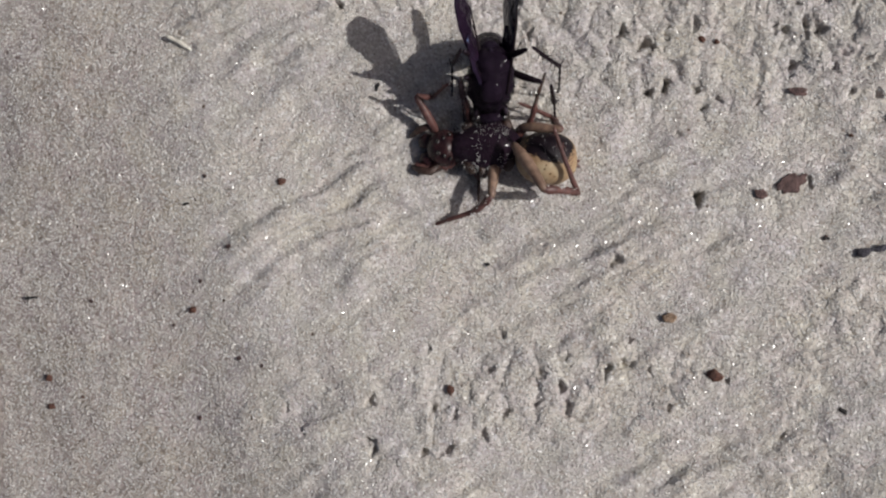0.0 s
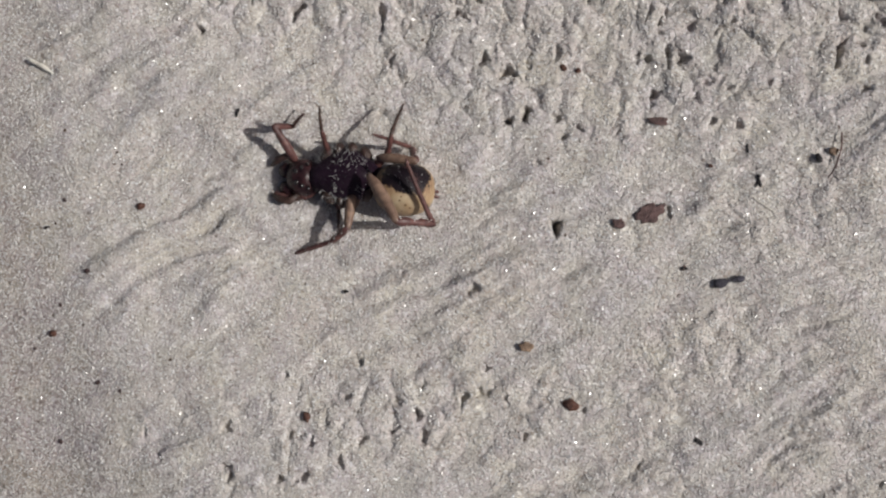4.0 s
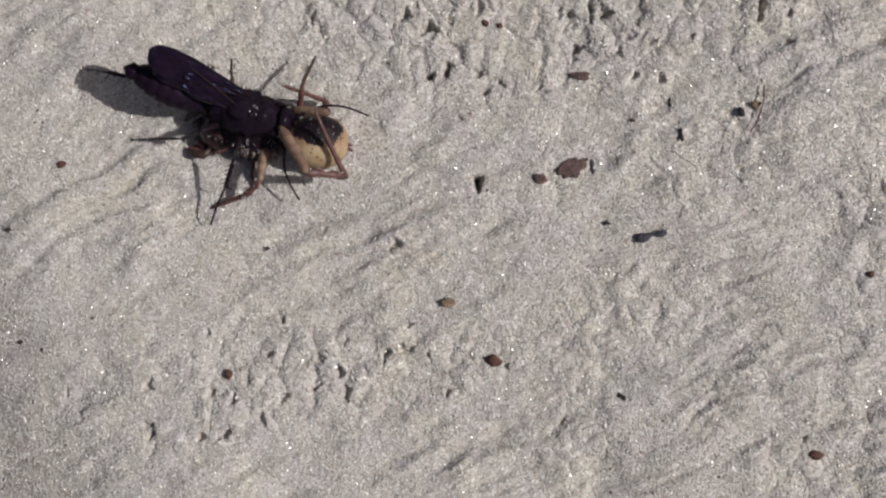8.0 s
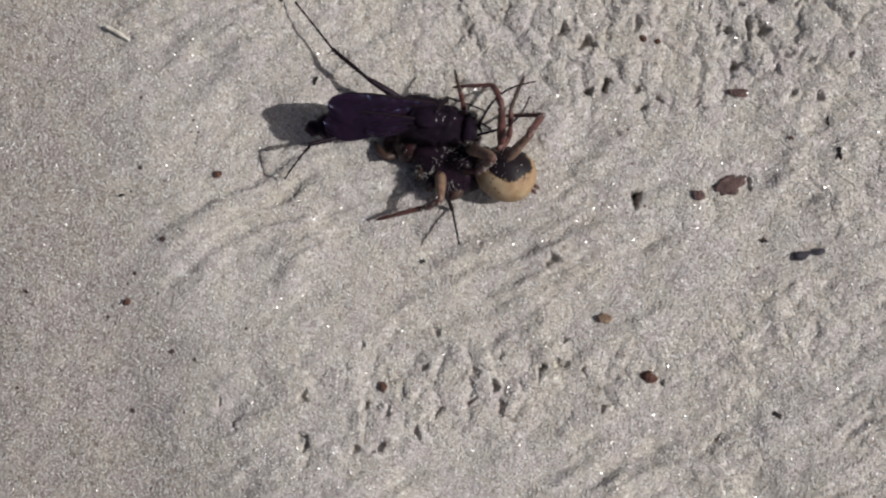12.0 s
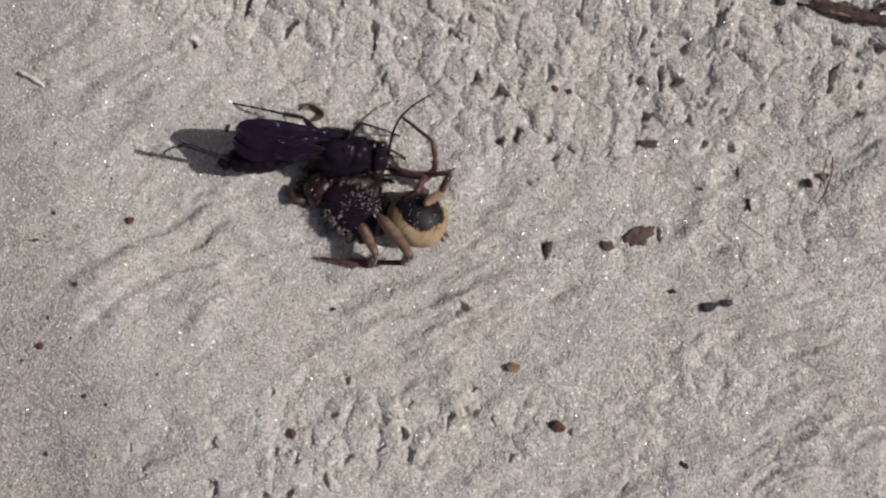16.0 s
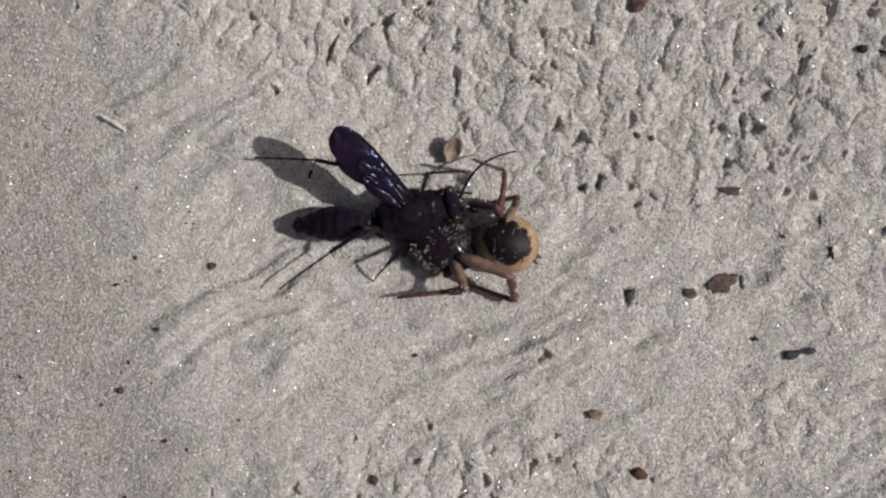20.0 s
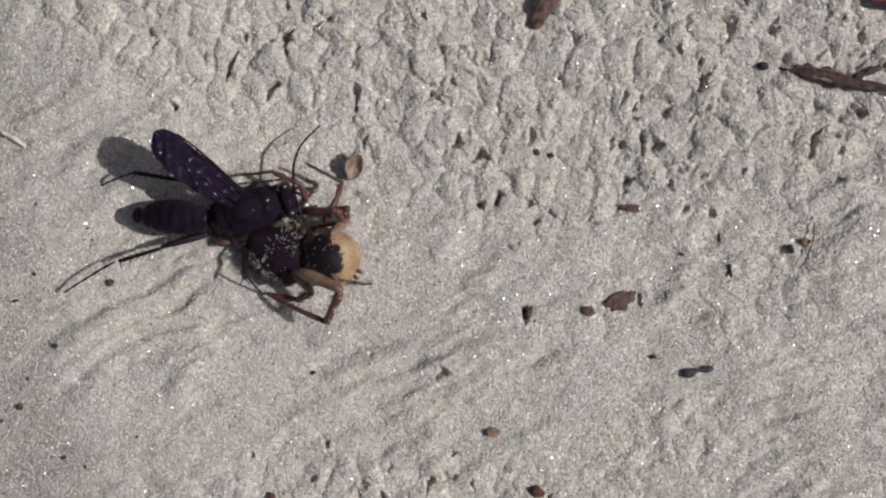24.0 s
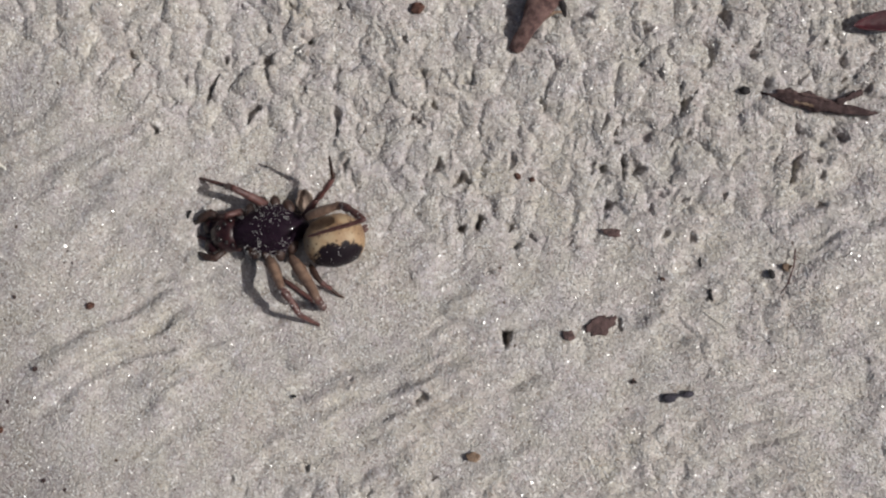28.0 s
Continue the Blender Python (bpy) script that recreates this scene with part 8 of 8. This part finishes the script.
    joints = [
        (0, -2.14, -0.37, -0.15, -3.16, -1.15, 0.8, -3.61, -2.36, 2.45, -4.48, -4.55, 1.12),
        (7, -2.14, -0.37, -0.15, -3.16, -1.15, 0.8, -3.61, -2.36, 2.45, -4.48, -4.55, 1.12),
        (8, -2.14, -0.37, -0.15, -3.16, -1.15, 0.8, -3.61, -2.36, 2.45, -4.48, -4.55, 1.12),
        (9, -2.17, -2.78, 0.35, -2.25, -4.26, 0.95, -2.05, -5.18, 2.83, -1.59, -7.5, 1.52),
        (10, -3.02, -3.17, 1.64, -2.78, -3.95, 3.01, -2.13, -5.21, 1.46, -1.53, -6.71, 3.63),
        (11, -2.99, -2.7, 2.2, -2.79, -3.49, 0.83, -2.04, -4.68, 2.39, -1.24, -6.82, 0.97),
        (12, -2.72, -2.49, 2.26, -2.94, -3.58, 1.1, -2.11, -5.15, 2.22, -1.76, -7.66, 1.29),
        (13, -3.29, -3.09, 2.18, -3, -4.17, 1.03, -2.44, -5.28, 2.72, -1.98, -7.63, 1.47),
        (16, -3.11, -3.83, 0.45, -3.55, -4.99, 1.46, -2.55, -6.4, 2.66, 0.09, -6.79, 2.3),
        (17, -3.63, -3.69, 1.9, -3.14, -4.53, 0.63, -2.44, -6.32, 1.47, 0.09, -6.93, 2.17),
        (18, -2.65, -2.85, 0.45, -2.51, -4.13, 1.41, -1.61, -5.81, 2.28, 0.89, -5.36, 1.36),
        (19, -1.3, -2.69, 0.45, -0.89, -4.07, 1.14, 0.02, -5.57, 2.29, 2.47, -6.25, 1.38),
        (20, -2.52, -3.5, 1.61, -2.14, -4.86, 2.36, -1.41, -6.35, 1.07, 0.75, -5.75, 2.58),
        (21, -1.75, -3.48, 0.45, -1.07, -4.88, 0.84, 0.34, -6.17, 1.7, 2.75, -5.1, 2.24),
        (22, -1.72, -3.2, 0.45, -2.01, -4.29, 1.59, -1.34, -6.25, 1.93, 1.13, -6.16, 0.86),
        (25, -2.14, -3.28, 0.45, -1.86, -4.27, 1.67, -1.64, -5.98, 0.47, 0.62, -5.8, 1.94),
        (26, -2.7, -0.68, 0.05, -3.76, -1.65, 0.76, -5.09, -2.87, 1.82, -5.2, -3.96, 4.29),
        (26.6, -2.7, -0.68, 0.05, -3.76, -1.65, 0.76, -5.09, -2.87, 1.82, -5.2, -3.96, 4.29),
        (28, -2.7, -0.68, 0.05, -3.76, -1.65, 0.76, -5.09, -2.87, 1.82, -5.2, -3.96, 4.29),
    ]
    limb(spider_parts["leg"][2], joints)
    joints = [
        (0, -2.64, -1.04, 0.89, -5.19, -0.54, 2.16, -4.94, -1.68, -0.16, -2.46, -2.31, 3.17),
        (7, -2.64, -1.04, 0.89, -5.19, -0.54, 2.16, -4.94, -1.68, -0.16, -2.46, -2.31, 3.17),
        (8, -2.64, -1.04, 0.89, -5.19, -0.54, 2.16, -4.94, -1.68, -0.16, -2.46, -2.31, 3.17),
        (9, -2.54, -2.91, 1.97, -4.79, -4.53, 1.12, -2.7, -5.12, 2.56, 0.94, -5.08, 0.47),
        (10, -2.7, -2.21, 2.57, -5, -2.61, 4.3, -4.74, -5.1, 3.56, -0.85, -5.95, 2.23),
        (11, -2.54, -2.03, 2.64, -4.97, -2.43, 4.16, -4.77, -4.44, 2.52, -1.03, -5.56, 0.97),
        (12, -3.63, -2.09, 2.9, -4.07, -3.68, 5.28, -4.18, -5.68, 3.63, -1.77, -4.75, 0.32),
        (13, -3.49, -2.37, 2.84, -5.68, -1.83, 4.67, -5.17, -3.59, 2.83, -1.27, -5.01, 2.14),
        (16, -4.27, -2.6, 2.7, -4.67, -3.88, 0.13, -4.67, -5.13, 2.41, -1.73, -3.78, -0.26),
        (17, -4.41, -3.12, 2.77, -4.32, -4.58, 0.26, -4.77, -5.67, 2.58, -1.98, -4.05, -0.11),
        (18, -3.86, -2.68, 2.57, -4.07, -3.82, 5.23, -3.81, -4.87, 2.87, -0.81, -2.91, 0.69),
        (19, -2.75, -2.47, 2.4, -3.1, -3.79, -0.16, -2.56, -4.44, 2.3, 0.07, -2.36, -0.23),
        (20, -3.27, -3.5, 2.42, -3.33, -4.66, -0.23, -3.14, -5.18, 2.31, -0.63, -3.02, -0.27),
        (21, -3.15, -2.97, 2.53, -3.23, -4.16, -0.11, -3.26, -4.9, 2.38, -0.52, -2.91, -0.11),
        (22, -2.21, -2.37, 2.36, -2.8, -3.69, -0.16, -2.73, -4.23, 2.39, 0.2, -2.48, -0.06),
        (25, -3.03, -2.91, 2.18, -3.16, -4.4, -0.3, -3.2, -5.07, 2.21, -0.33, -2.94, 0.01),
        (26, -3.02, -0.49, 1.4, -5.51, -0.92, 2.82, -7.01, 0.35, 4.51, -3.17, 0.93, 2.93),
        (26.6, -3.02, -0.49, 1.4, -5.51, -0.92, 2.82, -7.01, 0.35, 4.51, -3.17, 0.93, 2.93),
        (28, -3.02, -0.49, 1.4, -5.51, -0.92, 2.82, -7.01, 0.35, 4.51, -3.17, 0.93, 2.93),
    ]
    limb(spider_parts["leg"][3], joints)
    joints = [
        (0, 1.59, 0.39, -0.35, 2.38, 1.27, -0.52, 3.58, 1.23, -0.62, 4.72, 0.9, -0.81),
        (7, 1.59, 0.39, -0.35, 2.38, 1.27, -0.52, 3.58, 1.23, -0.62, 4.72, 0.9, -0.81),
        (8, 1.59, 0.39, -0.35, 2.38, 1.27, -0.52, 3.58, 1.23, -0.62, 4.72, 0.9, -0.81),
        (9, 0.72, 0.38, -0.35, 1.66, 0.27, 0.39, 1.29, -0.55, -0.4, 0.7, -1.13, -1.27),
        (10, 0.69, 0.37, -0.35, 1.64, 0.27, 0.38, 1.25, -0.56, -0.39, 0.65, -1.13, -1.26),
        (11, 0.66, 0.35, -0.35, 1.62, 0.25, 0.38, 1.21, -0.59, -0.38, 0.61, -1.17, -1.24),
        (12, 0.68, 0.36, -0.35, 1.63, 0.26, 0.38, 1.24, -0.58, -0.38, 0.63, -1.16, -1.25),
        (13, 0.7, 0.37, -0.35, 1.64, 0.27, 0.38, 1.26, -0.57, -0.39, 0.65, -1.14, -1.26),
        (16, 0.7, 0.38, -0.35, 1.65, 0.28, 0.38, 1.27, -0.55, -0.4, 0.66, -1.13, -1.26),
        (17, 0.7, 0.38, -0.35, 1.65, 0.27, 0.38, 1.26, -0.56, -0.4, 0.65, -1.13, -1.26),
        (18, 0.67, 0.36, -0.35, 1.62, 0.26, 0.37, 1.22, -0.58, -0.39, 0.6, -1.15, -1.24),
        (19, 0.67, 0.37, -0.35, 1.63, 0.27, 0.37, 1.22, -0.57, -0.39, 0.61, -1.14, -1.25),
        (20, 0.68, 0.38, -0.35, 1.63, 0.27, 0.37, 1.23, -0.56, -0.4, 0.61, -1.13, -1.25),
        (21, 0.69, 0.38, -0.35, 1.64, 0.28, 0.38, 1.25, -0.55, -0.4, 0.64, -1.12, -1.26),
        (22, 0.71, 0.39, -0.35, 1.66, 0.28, 0.38, 1.27, -0.54, -0.41, 0.66, -1.11, -1.27),
        (25, 0.72, 0.41, -0.35, 1.66, 0.3, 0.38, 1.28, -0.51, -0.42, 0.67, -1.08, -1.28),
        (26, 1.71, 1.08, -0.35, 2.82, 0.66, -0.54, 3.83, 0.3, -1.09, 4.94, -0.12, -1.23),
        (26.6, 1.71, 1.08, -0.35, 2.82, 0.66, -0.54, 3.83, 0.3, -1.09, 4.94, -0.12, -1.23),
        (28, 1.71, 1.08, -0.35, 2.82, 0.66, -0.54, 3.83, 0.3, -1.09, 4.94, -0.12, -1.23),
    ]
    limb(spider_parts["leg"][4], joints)
    joints = [
        (0, -0.73, 0.94, 0.15, -0.38, 3.59, 1.27, 0.92, 4.48, 0.04, 3.88, 5.19, -1.69),
        (7, -0.73, 0.94, 0.15, -0.38, 3.59, 1.27, 0.92, 4.48, 0.04, 3.88, 5.19, -1.69),
        (8, -0.73, 0.94, 0.15, -0.38, 3.59, 1.27, 0.92, 4.48, 0.04, 3.88, 5.19, -1.69),
        (9, 0.16, -0.16, 0.45, -0.62, 2.27, 1.83, 0.23, 3.22, 0.29, 2.97, 5.23, -0.57),
        (10, -0.01, -0.81, 0.75, -1.5, 1.48, 1.72, -2.39, 2.8, 0.51, -4.12, 5.56, -0.77),
        (11, -0.83, -0.1, 0.65, -2.41, 1.61, 2.38, -3.46, 2.83, 1.19, -5.17, 4.45, -1.4),
        (12, 0.01, 0.5, 0.45, -1.16, 2.34, 2.37, -0.38, 3.32, 0.81, 1.99, 5.55, -0.49),
        (13, 0.18, 0.02, 0.45, -0.52, 2.79, 0.96, 0.55, 4, -0.23, 2.67, 6.59, -1.25),
        (16, -0.84, 0.52, 0.45, -2.98, 1.9, 1.84, -2.99, 2.87, 0.09, 0.22, 4.06, -0.62),
        (17, -1.46, 0.16, 0.45, -3.44, 1.62, 1.98, -2.5, 2.56, 0.48, 0.38, 4.21, -0.62),
        (18, -1.18, 0.68, 0.45, -2.75, 2.39, 2.19, -3, 3.71, 0.7, -0.22, 5.34, -0.66),
        (19, -1.6, 1.22, 0.45, -3.3, 2.51, 2.42, -2.6, 3.64, 0.93, -0.02, 4.65, -1.22),
        (20, -1.46, 0.59, 0.45, -3.21, 1.88, 2.37, -2.33, 2.58, 0.71, 0.42, 4.66, 0.14),
        (21, -1.63, 0.84, 0.35, -4.34, 1.65, -0.26, -4.73, 3.08, -1.61, -2.37, 4.49, 0.56),
        (22, -0.95, 0.79, 0.25, -3.05, 1.8, 1.97, -2.32, 2.55, 0.27, 0.66, 3.12, -1.47),
        (25, -1.14, 0.4, 0.05, -3.69, 1.05, 1.27, -3.38, 2.13, -0.39, -0.78, 4.29, -1.28),
        (26, -0.04, 1.87, 0.25, -0.95, 4.14, 1.8, -1.84, 5.91, 1.51, -2.96, 6.92, -1.65),
        (26.6, -0.04, 1.87, 0.25, -0.95, 4.14, 1.8, -1.84, 5.91, 1.51, -2.96, 6.92, -1.65),
        (28, -0.04, 1.87, 0.25, -0.95, 4.14, 1.8, -1.84, 5.91, 1.51, -2.96, 6.92, -1.65),
    ]
    limb(spider_parts["leg"][5], joints)
    joints = [
        (0, -2.06, 0.34, 2.17, -3.76, 3.48, 3.46, -6.16, 3.68, 1.67, -4.6, -0.42, 4.06),
        (7, -2.06, 0.34, 2.17, -3.76, 3.48, 3.46, -6.16, 3.68, 1.67, -4.6, -0.42, 4.06),
        (8, -2.06, 0.34, 2.17, -3.76, 3.48, 3.46, -6.16, 3.68, 1.67, -4.6, -0.42, 4.06),
        (9, -1.13, -1.49, 1.36, -4.1, -0.52, 3.52, -4.9, -3.15, 2.31, -0.29, -4.39, 0.82),
        (10, -0.53, -2.19, 1.45, -4.01, -1.49, 2.81, -5.37, -3.14, 0.71, -3.58, -6.94, 3.41),
        (11, -1.16, -1.65, 1.79, -4.34, -0.87, 3.71, -5.08, -2.64, 1.4, -3.63, -6.93, -0.71),
        (12, -0.97, -1.58, 1, -2.8, -1.55, 4.33, -2.3, -0.57, 1.54, 1.35, 0.75, -1.61),
        (13, -1.38, -1.49, 1.88, -4.25, -0.86, 4.3, -5.32, -2.47, 2, -4.21, -6.46, -0.8),
        (16, -1.96, -0.33, 1.65, -5.1, 0.87, 3.42, -4.91, 1.48, 0.49, -0.81, 3.52, -1.51),
        (17, -1.78, -1.3, 1.82, -5.43, -0.47, 2.46, -6.92, 0.25, -0.04, -2.2, 1.36, -1.26),
        (18, -1.95, 0.17, 1.71, -5.55, 0.45, 2.89, -6.67, 1.24, 0.22, -2.1, 2.6, -1.28),
        (19, -2.38, 0.35, 2.14, -5.9, 0.18, 3.56, -6.15, 2.09, 1.26, -1.87, 2.37, -1.31),
        (20, -1.86, 0.15, 1.22, -5.38, -0.35, 2.55, -6.5, 0.81, 0.03, -1.76, 1.73, -1.27),
        (21, -2.23, -0.05, 2.15, -5.81, -0.25, 3.42, -6.88, 0.72, 0.8, -2.5, 2.07, -1.21),
        (22, -2.14, 0.83, 2.22, -5.53, 0.11, 3.78, -5.79, 2.31, 1.75, -1.31, 3.14, -0.3),
        (25, -1.91, 0.4, 1.43, -5.21, 0.37, 3.31, -5.22, 2.51, 1.21, -0.37, 2.77, 0.01),
        (26, -1.59, 2.04, 0.45, -3.23, 5.04, 2.1, -3.32, 5.68, -0.83, 0.39, 2.35, -1.2),
        (26.6, -1.59, 2.04, 0.45, -3.23, 5.04, 2.1, -3.32, 5.68, -0.83, 0.39, 2.35, -1.2),
        (28, -1.59, 2.04, 0.45, -3.23, 5.04, 2.1, -3.32, 5.68, -0.83, 0.39, 2.35, -1.2),
    ]
    limb(spider_parts["leg"][6], joints)
    joints = [
        (0, -0.17, -0.12, -0.55, 0.88, 1.08, -0.69, 0.33, 2.25, -0.79, 0.43, 3.74, -0.93),
        (7, -0.17, -0.12, -0.55, 0.88, 1.08, -0.69, 0.33, 2.25, -0.79, 0.43, 3.74, -0.93),
        (8, -0.17, -0.12, -0.55, 0.88, 1.08, -0.69, 0.33, 2.25, -0.79, 0.43, 3.74, -0.93),
        (9, -1, -0.43, -0.55, -0.49, 0.5, 0.64, -1.14, 0.31, -0.46, -2.01, -0.22, -1.56),
        (10, -1.05, -0.44, -0.55, -0.53, 0.49, 0.64, -1.2, 0.3, -0.45, -2.07, -0.22, -1.56),
        (11, -1.09, -0.48, -0.55, -0.57, 0.45, 0.64, -1.26, 0.24, -0.44, -2.12, -0.28, -1.55),
        (12, -1.06, -0.47, -0.55, -0.55, 0.47, 0.64, -1.23, 0.26, -0.45, -2.09, -0.26, -1.56),
        (13, -1.04, -0.45, -0.55, -0.53, 0.48, 0.64, -1.2, 0.29, -0.45, -2.07, -0.24, -1.56),
        (16, -1.04, -0.43, -0.55, -0.52, 0.5, 0.64, -1.2, 0.32, -0.46, -2.07, -0.21, -1.56),
        (17, -1.05, -0.44, -0.55, -0.53, 0.5, 0.64, -1.21, 0.31, -0.45, -2.08, -0.22, -1.56),
        (18, -1.09, -0.46, -0.55, -0.58, 0.47, 0.64, -1.27, 0.28, -0.44, -2.13, -0.24, -1.55),
        (19, -1.09, -0.45, -0.55, -0.57, 0.48, 0.64, -1.26, 0.29, -0.44, -2.13, -0.23, -1.55),
        (20, -1.08, -0.44, -0.55, -0.56, 0.5, 0.64, -1.25, 0.31, -0.45, -2.12, -0.21, -1.55),
        (21, -1.06, -0.43, -0.55, -0.54, 0.5, 0.64, -1.22, 0.32, -0.45, -2.09, -0.2, -1.56),
        (22, -1.03, -0.41, -0.55, -0.52, 0.52, 0.64, -1.19, 0.34, -0.46, -1.71, 0.03, 0.91),
        (25, -4.78, -0.93, 2.85, -6.17, -0.85, 2.05, -6.94, -1.02, 1.02, -7.9, -1.27, -0.1),
        (26, -2.79, 2.72, -0.15, -3.46, 3.96, 0.62, -3.95, 4.47, -0.47, -4.86, 5.24, -1.38),
        (26.6, -2.79, 2.72, -0.15, -3.46, 3.96, 0.62, -3.95, 4.47, -0.47, -4.86, 5.24, -1.38),
        (28, -2.79, 2.72, -0.15, -3.46, 3.96, 0.62, -3.95, 4.47, -0.47, -4.86, 5.24, -1.38),
    ]
    limb(spider_parts["leg"][7], joints)
    path = [
        (0, 1.91, 12.77, -1.2, 0),
        (13.5, 1.91, 12.77, -1.2, 0),
        (15.5, 1.45, 12.47, 0.1, 0),
        (17, 1.47, 12.44, 0.3, 10),
        (18.4, 1.55, 12.44, 0.3, 10),
        (19, 5.53, 13.8, 0.6, 40),
        (19.7, 5.38, 13.15, 0.5, 80),
        (22, 5.62, 13.15, 0.5, 80),
        (25, 5.62, 13.15, 0.5, 80),
        (26, 5.17, 13.32, 0.5, 85),
        (26.6, 2.91, 12.43, 0.5, 110),
        (27, 3.52, 12.47, 0.5, 115),
        (28, 3.65, 12.19, 0.5, 115),
    ]
    walk(husk, [(t, pose(x * MM, y * MM, z * MM, 20, -15, a)) for t, x, y, z, a in path])


motions()
